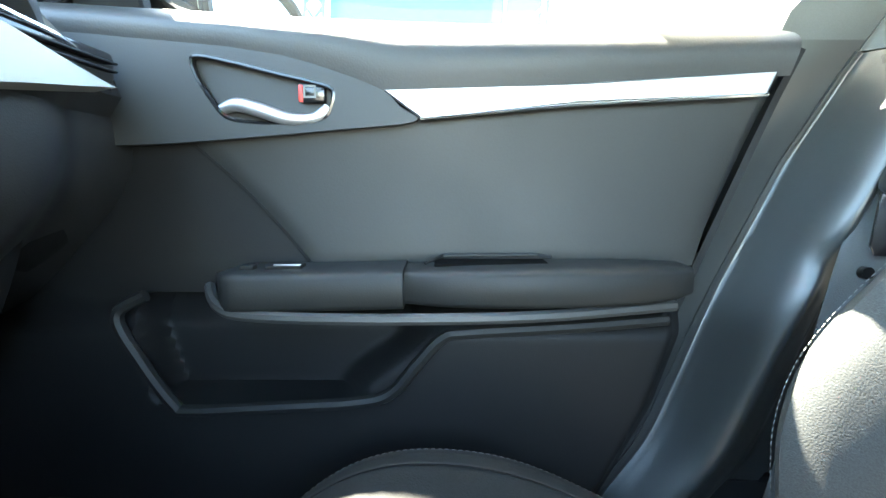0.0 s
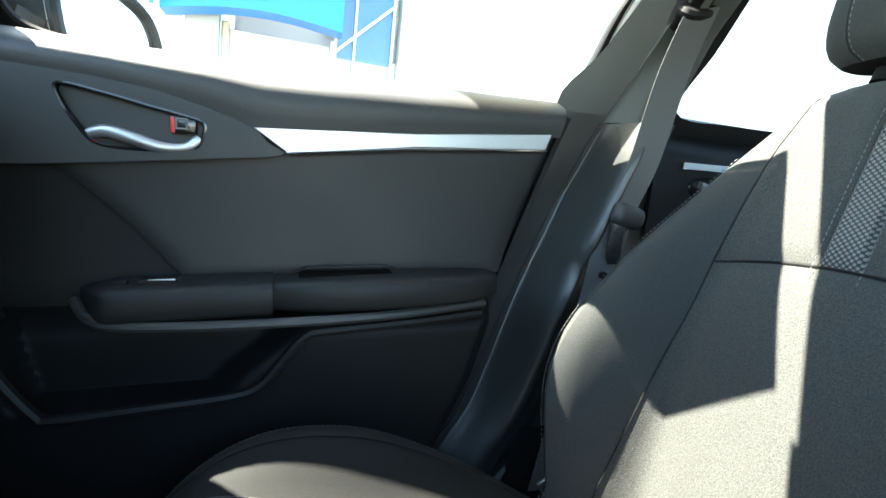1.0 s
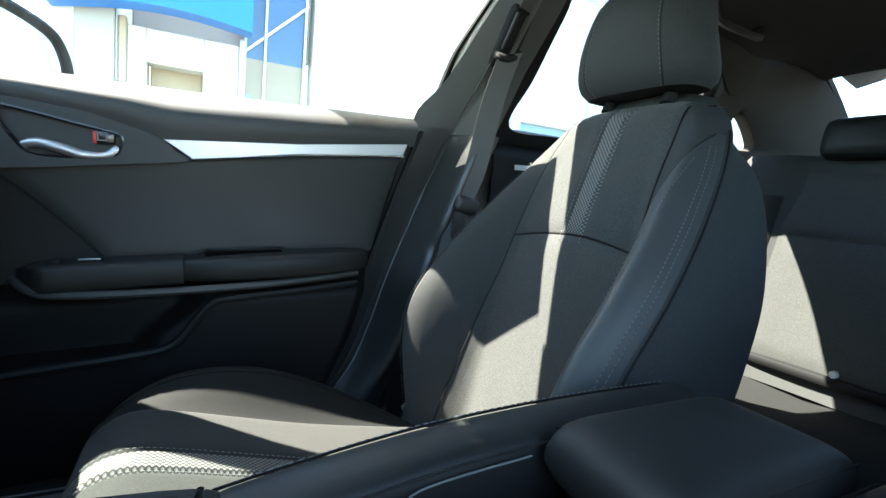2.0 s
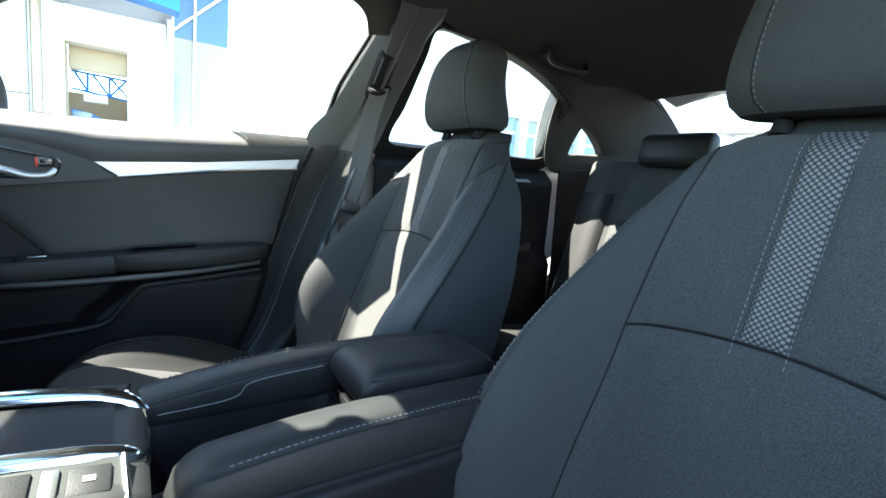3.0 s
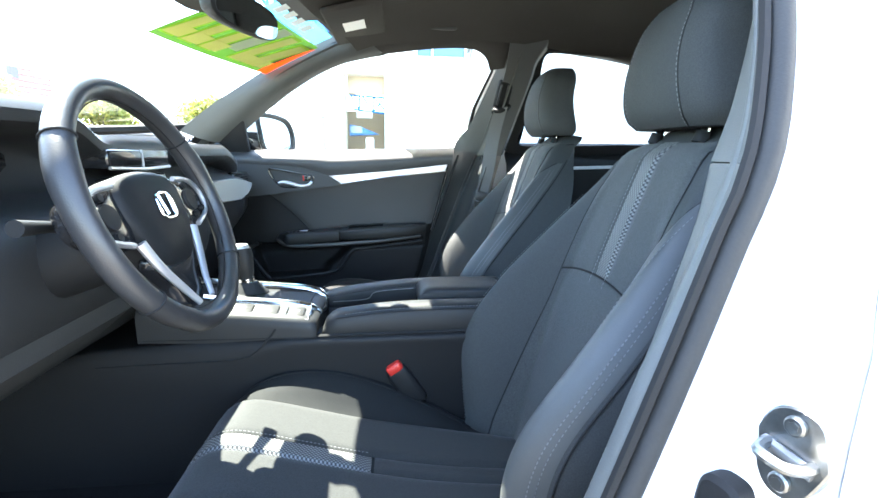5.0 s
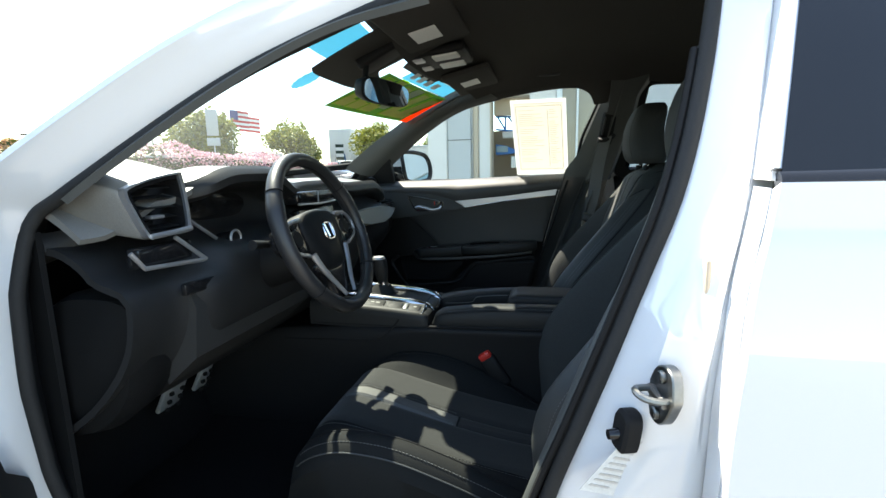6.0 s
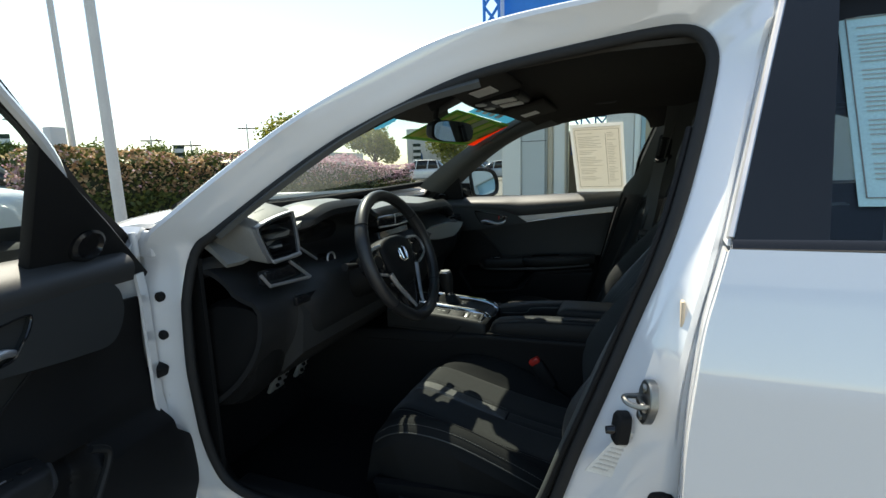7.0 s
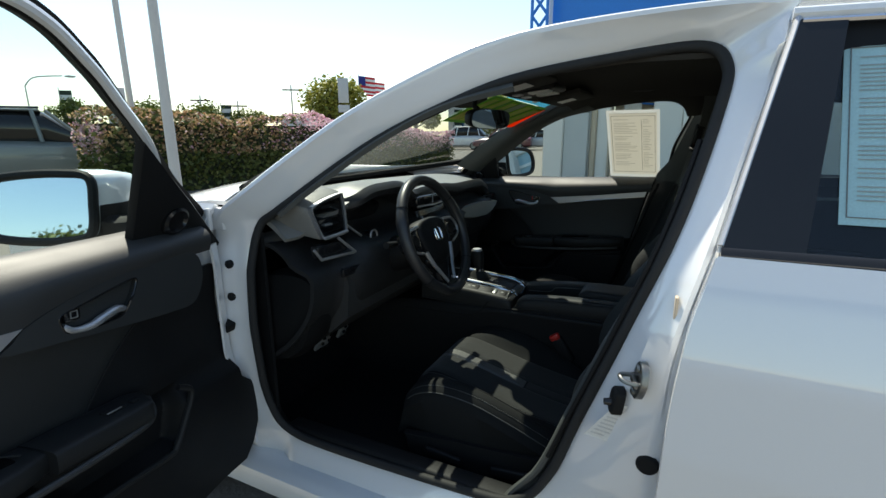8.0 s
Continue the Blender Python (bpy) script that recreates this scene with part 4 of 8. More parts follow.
    fr = lambda lp, off: [V((q.x, s * (side_y(q.y) + off), q.y)) for q in lp]
    P("window_frame", loft([fr(loop_i, -0.042), fr(loop_i, -0.022), fr(loop_o, -0.012), fr(loop_o, -0.034)], cap=False, closed=True), PLASTIC, lab="black window frame")
    P("window_seal", tube(fr(spline([(q.x, q.y, 0) for q in loop_i], 112, True), -0.042), 0.005, 6, True), RUBBER)
    P("frame_strip", tube([a.lerp(b, 0.42 if s > 0 else 0.28) for a, b in zip(fr(loop_i, -0.045), fr(loop_o, -0.040))][32:108], 0.0075 if s > 0 else 0.0095, 8), PAINT, lab="pale grey strip along the window frame")
    g = P("window_glass", loft([fr(loop_i, -0.034), fr(loop_i, -0.038)]), GLASS, lab="clear side window glass")
    g.visible_shadow = False
    P("frame_reveal", tube(fr(loop_o, -0.006)[32:108], 0.005, 6), CHROME, lab="bright window frame edge")
    # sail panel with the tweeter
    sail = [(-0.600, 0.940), (-0.352, 0.955), (-0.338, 1.128), (-0.44, 1.062)] if s > 0 else [(-0.600, 0.940), (-0.315, 0.955), (-0.262, 1.200), (-0.44, 1.072)]
    sl = P("sail_panel", plate(sail, lambda a, b, d: V((a, s * (side_y(b) - 0.05 - d), b)), 0.02, 0.004), PLASTIC, lab="black corner panel with a round tweeter")
    tx_, tz_, tr_ = (-0.448, 1.006, 1.0) if s > 0 else (-0.402, 1.030, 1.4)
    ring = lambda r, d: [V((tx_ + tr_ * r * math.cos(k * math.tau / 24), s * (side_y(tz_ + r * math.sin(k * math.tau / 24)) - 0.066 - d), tz_ + 0.9 * tr_ * r * math.sin(k * math.tau / 24))) for k in range(24)]
    P("tweeter", loft([ring(0.024, 0.0), ring(0.024, 0.016), ring(0.019, 0.020), ring(0.016, 0.012), ring(0.003, 0.010)]), PIANO, sl, "round black tweeter")

    if s < 0:
        # painted edge of the door ahead of the card
        lead = lambda z: line1([(0.56, -0.600), (0.585, -0.575), (0.66, -0.556), (0.905, -0.540), (0.96, -0.530)], z)
        P("door_edge", grid(lambda u, v: (lead(lerp(0.57, 0.955, v)) + lerp(-0.030, 0.012, u), -(0.728 + 0.020 * (1 - u)), lerp(0.57, 0.955, v)), 3, 20), PAINT, lab="white painted front edge of the door", solid=0.006, offset=0.0)
    # outside mirror, its glass turned towards the driver
    mo_ = spline([(0.862, 0.962, 0), (0.858, 1.030, 0), (0.868, 1.088, 0), (0.93, 1.098, 0), (1.03, 1.094, 0), (1.100, 1.078, 0), (1.126, 1.035, 0), (1.118, 0.985, 0), (1.085, 0.955, 0), (1.0, 0.944, 0), (0.91, 0.946, 0)], 55, True)
    mc_ = V((0.99, 1.020, 0))

    def shell_ring(dx, k, cut=9.0):
        out = []
        for q in mo_:
            r = mc_ + (q - mc_) * k
            out.append(V((-0.352 + dx + 0.27 * (r.x - 0.868) - 0.17 * (r.y - 1.02), s * r.x, min(r.y, cut))))
        return out
    mir = P("door_mirror", loft([shell_ring(-0.012, 0.90), shell_ring(0.002, 0.95), shell_ring(-0.004, 1.0), shell_ring(-0.060, 1.02), shell_ring(-0.120, 0.90), shell_ring(-0.165, 0.66), shell_ring(-0.180, 0.35)]), PAINT, lab="white outside mirror with a black rim")
    P("lower_cover", loft([shell_ring(-0.022, 0.93, 1.025), shell_ring(-0.006, 1.012, 1.025), shell_ring(-0.060, 1.032, 1.025), shell_ring(-0.121, 0.915, 1.025), shell_ring(-0.166, 0.675, 1.022), shell_ring(-0.182, 0.36, 1.02)]), PLASTIC, mir, "black lower mirror cover")
    P("mirror_arm", loft([[V((x + dx, s * y, z + dz)) for dx, dz in ((-0.03, -0.016), (0.028, -0.020), (0.034, 0.012), (0.012, 0.024), (-0.026, 0.020))] for x, y, z in ((-0.395, 0.79, 0.978), (-0.392, 0.83, 0.974), (-0.388, 0.88, 0.980))]), PLASTIC, mir, "black mirror foot")
    P("mirror_rim", tube(shell_ring(0.000, 0.955), 0.010, 8, True), PLASTIC, mir, "black rim round the glass")
    P("mirror_glass", loft([shell_ring(-0.006, 0.93), shell_ring(-0.002, 0.93)]), MIRROR, mir, "mirror glass")
    return door


front_door(1, "front_passenger_door", "closed front passenger door with dark grey card, silver trim and handle")
dd = front_door(-1, "front_driver_door", "wide open white front door with a black inner card and mirror")
dd.rotation_euler = (0, 0, radians(-79))


def rear_door(s, name, label):
    door = thing(name, (0.56, s * 0.80, 0.6), label, "car door", "rear doors")
    P = lambda nm, bm, m, par=door, lab="", **k: part(nm, bm, m, par, lab, **k)
    front = lambda z: curve1([(0.25, 0.485), (0.45, 0.501), (0.60, 0.505), (0.75, 0.510), (0.88, 0.525), (0.985, 0.552), (1.20, 0.602), (1.36, 0.640)], z)

    def skin(u, v):
        z = lerp(0.25, 0.982, v)
        return (lerp(front(z), 1.36, u), s * (side_y(z) + 0.002), z)
    P("outer_skin", grid(skin, 26, 70), PAINT, lab="white rear door skin", solid=0.018, flip=s < 0)
    P("front_edge", grid(lambda u, v: (front(lerp(0.25, 0.982, v)) + 0.004 * u + 0.001, s * (side_y(lerp(0.25, 0.982, v)) - 0.055 * u), lerp(0.25, 0.982, v)), 3, 22), PAINT, solid=0.004, offset=0.0)
    # black pillar cover, frame, glass
    film = lambda u, v: (lerp(front(lerp(0.995, 1.352, v)) + 0.004, lerp(0.664, 0.706, v), u), s * (side_y(lerp(0.995, 1.352, v)) + 0.002), lerp(0.995, 1.352, v))
    P("pillar_cover", grid(film, 6, 10), PILLAR_FILM, lab="satin black pillar cover", solid=0.006, flip=s < 0)
    P("front_trim", tube([V((front(z) + 0.001, s * (side_y(z) + 0.002), z)) for z in [lerp(1.0, 1.368, i / 12) for i in range(13)]], 0.0065, 8), SATIN, lab="bright edge of the rear door frame")
    P("front_lip", grid(lambda u, v: (front(lerp(0.99, 1.365, v)) + 0.004 * u, s * (side_y(lerp(0.99, 1.365, v)) - 0.06 * u), lerp(0.99, 1.365, v)), 3, 10), PAINT, solid=0.004, offset=0.0)
    P("belt_strip", tube([V((x, s * (side_y(0.99) + 0.004), 0.990 + 0.010 * (x - 0.56))) for x in (0.556, 0.8, 1.1, 1.34)], 0.011, 8, flat=0.8), PIANO, lab="black belt moulding")
    li = spline([(0.648, 0.995, 0), (0.80, 0.990, 0), (1.05, 0.998, 0), (1.272, 1.008, 0), (1.272, 1.10, 0), (1.262, 1.180, 0), (1.235, 1.213, 0), (1.06, 1.268, 0), (0.85, 1.298, 0), (0.70, 1.300, 0), (0.682, 1.22, 0), (0.665, 1.10, 0)], 66, True)
    lo = spline([(0.61, 0.965, 0), (0.80, 0.955, 0), (1.05, 0.96, 0), (1.305, 0.97, 0), (1.31, 1.10, 0), (1.30, 1.205, 0), (1.265, 1.250, 0), (1.07, 1.31, 0), (0.85, 1.338, 0), (0.655, 1.343, 0), (0.645, 1.22, 0), (0.628, 1.10, 0)], 66, True)
    fr = lambda lp, off: [V((q.x, s * (side_y(q.y) + off), q.y)) for q in lp]
    P("window_frame", loft([fr(li, -0.05), fr(li, -0.012), fr(lo, -0.006), fr(lo, -0.045)], cap=False, closed=True), PLASTIC, lab="black rear window frame")
    g = P("window_glass", loft([fr(li, -0.016), fr(li, -0.020)]), TINT, lab="tinted rear side glass")
    g.visible_shadow = False
    P("frame_top", tube([V((x, s * (side_y(z) + 0.0), z)) for x, z in ((0.632, 1.366), (0.85, 1.358), (1.07, 1.33), (1.26, 1.272), (1.36, 1.20))], 0.012, 8), PAINT)
    P("frame_chrome", tube([V((x, s * (side_y(z) + 0.006), z)) for x, z in ((0.645, 1.352), (0.85, 1.344), (1.07, 1.315), (1.26, 1.257))], 0.005, 6), CHROME, lab="bright strip over the window")

    # inner card
    def card(u, v):
        z = lerp(0.34, 0.965, v)
        x = lerp(0.60, 1.33, u)
        low = 0.03 * ease((0.66 - z) / 0.05)
        top = 0.05 * ease((z - 0.90) / 0.065) ** 2
        return (x, s * (0.735 - low + top), z)
    P("card", grid(card, 30, 30), PLASTIC, lab="black rear door card", solid=0.012, flip=s > 0, offset=1.0)
    P("trim_strip", plate([(0.66, 0.905), (1.20, 0.925), (1.22, 0.915), (0.66, 0.893)], xz(0.737, s), 0.008, 0.002), SATIN, lab="satin silver trim strip")
    P("armrest", rbox(0.98, s * 0.70, 0.685, 0.42, 0.08, 0.045, 0.018, 4), VINYL, lab="black rear armrest")
    hb = [(0.74 + 0.06 * math.copysign(abs(math.cos(a)) ** 0.7, math.cos(a)), 0.862 + 0.022 * math.sin(a)) for a in [k * math.tau / 24 for k in range(24)]]
    P("handle_recess", plate(hb, xz(0.738, s), 0.006, 0.002), PIANO)
    P("inside_handle", tube([xz(0.728, s)(a, b, 0) for a, b in ((0.70, 0.868), (0.74, 0.858), (0.785, 0.862))], 0.007, 8), SATIN, lab="satin silver inside handle")
    return door


rear_door(-1, "rear_driver_side_door", "closed white rear door with tinted window and black pillar cover")
rear_door(1, "rear_passenger_side_door", "closed rear door with a black card")


# ---- seats ----
YC = -0.37          # middle of the driver's seat


def back_line(z):
    return 0.517 + 0.30 * (z - 0.746) - 0.012 * math.sin(math.pi * (z - 0.43) / 0.56)


def back_half(z):
    return curve1([(0.40, 0.222), (0.52, 0.240), (0.62, 0.248), (0.72, 0.244), (0.84, 0.208), (0.93, 0.166), (0.962, 0.138), (0.985, 0.098)], z)


def back_bolster(z):
    return curve1([(0.40, 0.095), (0.47, 0.118), (0.55, 0.140), (0.62, 0.138), (0.71, 0.102), (0.81, 0.050), (0.92, 0.0), (0.985, -0.01)], z)


def back_pt(u, z, lift=0.0):
    """The front of the backrest: u from -1 (inner side) to 1 (door side)."""
    a = abs(u)
    rise = back_bolster(z) * ease((a - 0.50) / 0.36)
    rnd = 0.055 * max(0.0, (a - 0.86) / 0.14) ** 2
    crown = 0.03 * max(0.0, (z - 0.95) / 0.035) ** 2
    return V((back_line(z) - rise + rnd + crown - lift, YC - u * back_half(z), z))


def cush_half(x):
    return curve1([(-0.185, 0.225), (-0.08, 0.252), (0.10, 0.258), (0.28, 0.235), (0.44, 0.20)], x)


def cush_top(x):
    return curve1([(-0.185, 0.36), (-0.178, 0.41), (-0.165, 0.447), (-0.135, 0.478), (-0.10, 0.487), (-0.05, 0.478), (0.0, 0.465), (0.13, 0.432), (0.26, 0.408), (0.44, 0.39)], x)


def cush_edge(x):
    return curve1([(-0.185, 0.35), (-0.178, 0.40), (-0.165, 0.43), (-0.12, 0.472), (-0.065, 0.497), (0.0, 0.503), (0.07, 0.494), (0.15, 0.466), (0.227, 0.43), (0.333, 0.375), (0.44, 0.34)], x)


def cush_pt(u, x, lift=0.0):
    a = abs(u)
    rise = (cush_edge(x) - cush_top(x) + 0.010) * ease((a - 0.48) / 0.34)
    rnd = 0.045 * max(0.0, (a - 0.84) / 0.16) ** 2
    return V((x, YC - u * cush_half(x), cush_top(x) + rise - rnd + lift))


def quilt(fn, u0, u1, v0, v1, nu=24, nv=24, puff=0.007, sink=-0.0012, swap=False):
    """A padded panel over fn(u, v), whose edges dip into the seams; u0, u1 may depend on v."""
    def f(a, b):
        v = lerp(v0, v1, b)
        u = lerp(u0(v) if callable(u0) else u0, u1(v) if callable(u1) else u1, a)
        e = min(1.0, (math.sin(math.pi * a) * 3.2) ** 0.5) * min(1.0, (math.sin(math.pi * b) * 3.2) ** 0.5) if 0 < a < 1 and 0 < b < 1 else 0.0
        return fn(u, v, -sink + (puff + sink) * e)
    return grid(f, nu, nv)


seat = thing("front_seat", (0.2, YC, 0.24), "black cloth driver seat with grey mesh stripe and stitched vinyl side", "car seat", "front seats")
# backrest shell: front, sides and back in one skin
rings = []
for i in range(35):
    z = lerp(0.30, 0.985, i / 34)
    fr = [back_pt(lerp(-1, 1, k / 40), z) for k in range(41)]
    hw, xb = back_half(z), back_line(z) + lerp(0.120, 0.085, i / 34)
    bk = [V((xb + 0.012 * math.cos(math.pi * k / 14) - 0.02 * abs(2 * k / 14 - 1) ** 4, YC - (hw + 0.018 * ease((0.93 - z) / 0.12)) * (1 - 0.22 * ease((z - 0.86) / 0.12)) * (1 - 2 * k / 14), z)) for k in range(15)]
    rings.append(fr + bk)
top = [q + V((0.012, 0, 0.012)) for q in rings[-1]]
mid = sum(top, V()) / len(top)
rings.append([q.lerp(mid, 0.10) for q in top])
rings.append([q.lerp(mid, 0.45) + V((0, 0, 0.006)) for q in top])
back = part("backrest", loft(rings), FABRIC_DARK, seat, "black cloth backrest with bolsters")
cen = lambda z: 0.140 / back_half(z) * line1([(0.42, 1.08), (0.60, 1.05), (0.74, 1.0), (0.90, 0.90), (0.985, 0.80)], z)
def back_arch(u, z, lift=0.0):
    """The backrest front with its cross seam bowed upwards in the middle."""
    return back_pt(u, z + 0.016 * max(0.0, 1 - (u / cen(z)) ** 2) * math.exp(-((z - 0.744) / 0.10) ** 2), lift)


part("lower_panel", quilt(back_arch, lambda z: -cen(z), cen, 0.36, 0.742, 26, 28), FABRIC, back, "woven grey-black cloth panel")
strip = lambda z: 0.021 / back_half(z)
part("upper_panel", quilt(back_arch, lambda z: -cen(z), lambda z: -strip(z), 0.746, 0.978, 14, 20, 0.005), FABRIC, back, "woven grey-black cloth panel")
part("upper_panel", quilt(back_arch, strip, cen, 0.746, 0.978, 14, 20, 0.005), FABRIC, back, "woven grey-black cloth panel")
part("mesh_stripe", quilt(back_arch, lambda z: -strip(z), strip, 0.746, 0.980, 8, 40, 0.006, -0.001), MESH, back, "grey mesh stripe down the middle")
# vinyl band on the outer bolster, its upper end sweeping out in an arc, with two stitched seams
arc = lambda z: cen(z) + 0.012 + (0.955 - cen(z)) * max(0.0, (z - 0.70) / 0.225) ** 2.4
part("vinyl_band", quilt(back_pt, arc, 0.985, 0.36, 0.922, 14, 66, 0.005, -0.001), SEAT_VINYL, back, "black vinyl side band")
part("vinyl_band", quilt(back_pt, -0.985, lambda z: -0.93, 0.36, 0.93, 6, 44, 0.003, 0.001), SEAT_VINYL, back, "black vinyl edge band")
for s in (-1, 1):
    part("side_seam", tube([back_pt(s * cen(z), z, 0.0008) for z in [lerp(0.36, 0.976, i / 50) for i in range(51)]], 0.0015, 5), RUBBER, back, "dark sewn seam")
part("band_seam", tube([back_pt(arc(z), z, 0.001) for z in [lerp(0.70, 0.922, i / 40) for i in range(41)]], 0.0013, 5), RUBBER, back, "dark arched seam over the vinyl band")
sq = [lerp(0.36, 0.885, i / 60) for i in range(61)]
sq2 = [lerp(0.36, 0.905, i / 60) for i in range(61)]
band_u = lambda z: lerp(arc(z), 0.96, 0.42 + 0.16 * ease((z - 0.6) / 0.3))
zs2 = [lerp(0.748, 0.975, i / 30) for i in range(31)]
for line, r in (([back_pt(band_u(z), z, 0.0058) for z in sq], 0.0007), ([back_pt(0.955, z, 0.0052) for z in sq2], 0.0009), ([back_pt(0.970, z, 0.0046) for z in sq2], 0.0007), ([back_pt(-0.90, z, 0.004) for z in sq], 0.0006),
                ([back_pt(strip(z) * 1.15, z, 0.0065) for z in zs2], 0.0006), ([back_pt(-strip(z) * 1.15, z, 0.0065) for z in zs2], 0.0006)):
    tagged(part("stitching", stitch(line, r), THREAD, back, "pale grey thread seam"), kind="stuff")
for u in (-0.995, 0.995):
    part("piping" if u < 0 else "edge_seam", tube([back_pt(u, z, 0.002) for z in [lerp(0.42, 0.93, i / 40) for i in range(41)]], 0.0030 if u < 0 else 0.0016, 6), PIPING if u < 0 else RUBBER, back, "grey edge piping" if u < 0 else "dark edge seam")
# the band goes on round the inner flank, between two sewn lines
def flank(z, f, off=0.003):
    a = back_pt(-1.0, z)
    b = V((back_line(z) + 0.08, YC + back_half(z) + 0.018 * ease((0.93 - z) / 0.12), z))
    return a.lerp(b, f) + V((-0.0015, off, 0))


part("vinyl_band", grid(lambda u, v: flank(lerp(0.36, 0.93, v), lerp(-0.03, 0.34, u), 0.001 + 0.003 * math.sin(math.pi * u) ** 0.5), 6, 44), SEAT_VINYL, back, "charcoal vinyl band on the inner flank")
for f in (0.03, 0.30):
    tagged(part("stitching", stitch([flank(z, f, 0.0048) for z in sq2], 0.0009), THREAD, back, "pale grey thread seam"), kind="stuff")
part("cross_seam", tube([back_arch(lerp(-1, 1, i / 24) * cen(0.744), 0.744, 0.0015) for i in range(25)], 0.0016, 5), RUBBER, back, "dark cross seam")
# side airbag tag sewn into the outer seam
TAG = back_pt(0.99, 0.815, 0.002) + V((-0.010, -0.006, 0.008))
TU, TV = V((0.42, 0.0, 0.90)).normalized(), V((0.80, -0.55, -0.35)).normalized()
tag = part("airbag_tag", grid(lambda a, b: TAG + TU * (0.028 * (a - 0.5)) + TV * (0.017 * b), 2, 2), WEBBING, back, "small dark grey side airbag tag", solid=0.0012, offset=0.0)
for txt, dv in (("SIDE", 0.0070), ("AIRBAG", 0.0145)):
    cu = bpy.data.curves.new("tag_text", "FONT")
    cu.body, cu.size, cu.align_x = txt, 0.0062, "CENTER"
    tob = new("tag_text", cu)
    me = bpy.data.meshes.new_from_object(tob)
    bpy.data.objects.remove(tob)
    bmt = bmesh.new()
    bmt.from_mesh(me)
    q = TAG + TV * dv + TU.cross(-TV) * 0.0016
    m3 = Matrix((TU, -TV, TU.cross(-TV))).transposed().to_4x4()
    bmesh.ops.transform(bmt, matrix=Matrix.Translation(q) @ m3, verts=bmt.verts)
    part("tag_text", bmt, WHITE_TAG, tag)

# headrest on two posts
hr = []
HX, HZ0, HZ1 = 0.626, 1.000, 1.190
for i in range(17):
    t = i / 16
    z = lerp(HZ0, HZ1, t)
    k = max(0.06, (1 - abs(2 * t - 1) ** 5)) ** 0.4
    w = lerp(0.127, 0.100, ease(t * 1.1)) * (0.80 + 0.20 * k) * (1 - 0.30 * max(0, t - 0.8) / 0.2)
    d = lerp(0.062, 0.050, t) * (0.55 + 0.45 * k)
    xc = HX + 0.05 * (z - HZ0) - 0.02 * math.sin(math.pi * t)
    ring = []
    for j in range(48):
        a = math.tau * j / 48
        ca, sa = math.copysign(abs(math.cos(a)) ** 0.62, math.cos(a)), math.copysign(abs(math.sin(a)) ** 0.62, math.sin(a))
        ring.append(V((xc + d * ca, YC + w * sa, z)))
    hr.append(ring)
hd = part("headrest", loft(hr), FABRIC_DARK, seat, "black cloth headrest with stitched side seams")
for j, dy in ((20, 0.003), (28, -0.003)):
    tagged(part("stitching", stitch([r[j] + V((-0.0006, -dy, 0)) for r in hr], 0.0007), THREAD, hd), kind="stuff")
    part("seam", tube([r[j] + V((0.0004, 0, 0)) for r in hr], 0.0012, 5), RUBBER, hd, "dark sewn side seam")
for s in (-1, 1):
    post = part("headrest_post", cyl((0.610, YC + s * 0.062, 0.955), (0.628, YC + s * 0.062, 1.03), 0.0065, 12), CHROME, seat, "chrome headrest post")
    part("guide", cyl((0.612, YC + s * 0.062, 0.978), (0.616, YC + s * 0.062, 0.994), 0.012, 14, 0.010), PLASTIC, post)

# cushion
rings = []
for i in range(34):
    x = lerp(-0.185, 0.50, i / 33)
    fr = [cush_pt(lerp(-1, 1, k / 36), x) for k in range(37)]
    hw, zb = cush_half(x), 0.335
    bt = [V((x + 0.03 * (1 - i / 33), YC - hw * 0.93 * (1 - 2 * k / 12), zb - 0.0 * k)) for k in range(13)]
    rings.append(fr + bt)
cush = part("cushion", loft(rings), CLOTH_DIMMED, seat, "black cloth seat cushion with bolsters")
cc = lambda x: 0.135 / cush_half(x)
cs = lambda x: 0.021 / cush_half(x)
part("cushion_panel", quilt(cush_pt, lambda x: -cc(x), lambda x: -cs(x), 0.46, -0.160, 14, 40, 0.008, -0.0025), FABRIC_DIMMED, cush, "woven grey-black cloth panel")
part("cushion_panel", quilt(cush_pt, cs, cc, 0.46, -0.165, 14, 40, 0.008, -0.0025), FABRIC_DIMMED, cush, "woven grey-black cloth panel")
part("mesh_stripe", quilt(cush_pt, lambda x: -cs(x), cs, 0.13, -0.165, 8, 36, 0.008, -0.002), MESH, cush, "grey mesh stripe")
part("middle_panel", quilt(cush_pt, lambda x: -cs(x), cs, 0.46, 0.135, 6, 16, 0.007, -0.0025), FABRIC_DIMMED, cush)
xs = [lerp(0.42, -0.15, i / 50) for i in range(51)]
for line, r in (([cush_pt(-0.90, x, 0.0004) for x in xs], 0.0006), ([cush_pt(0.90, x, 0.0004) for x in xs], 0.0006), ([cush_pt(0.60, x, 0.003) for x in xs], 0.0006),
                ([cush_pt(-cs(x) * 1.2, x, 0.0075) for x in xs if x < 0.13], 0.0006), ([cush_pt(cs(x) * 1.2, x, 0.0075) for x in xs if x < 0.13], 0.0006)):
    tagged(part("stitching", stitch(line, r), THREAD, cush, "pale grey thread seam"), kind="stuff")
for u in (-0.97, 0.97):
    part("edge_piping", tube([cush_pt(u * 0.985, x, 0.0025) for x in xs], 0.0015, 6), SEAT_VINYL, cush, "grey edge piping")
    part("bolster_seam", tube([cush_pt(u * 0.80, x, 0.0008) for x in xs], 0.0014, 5), RUBBER, cush, "dark sewn seam")
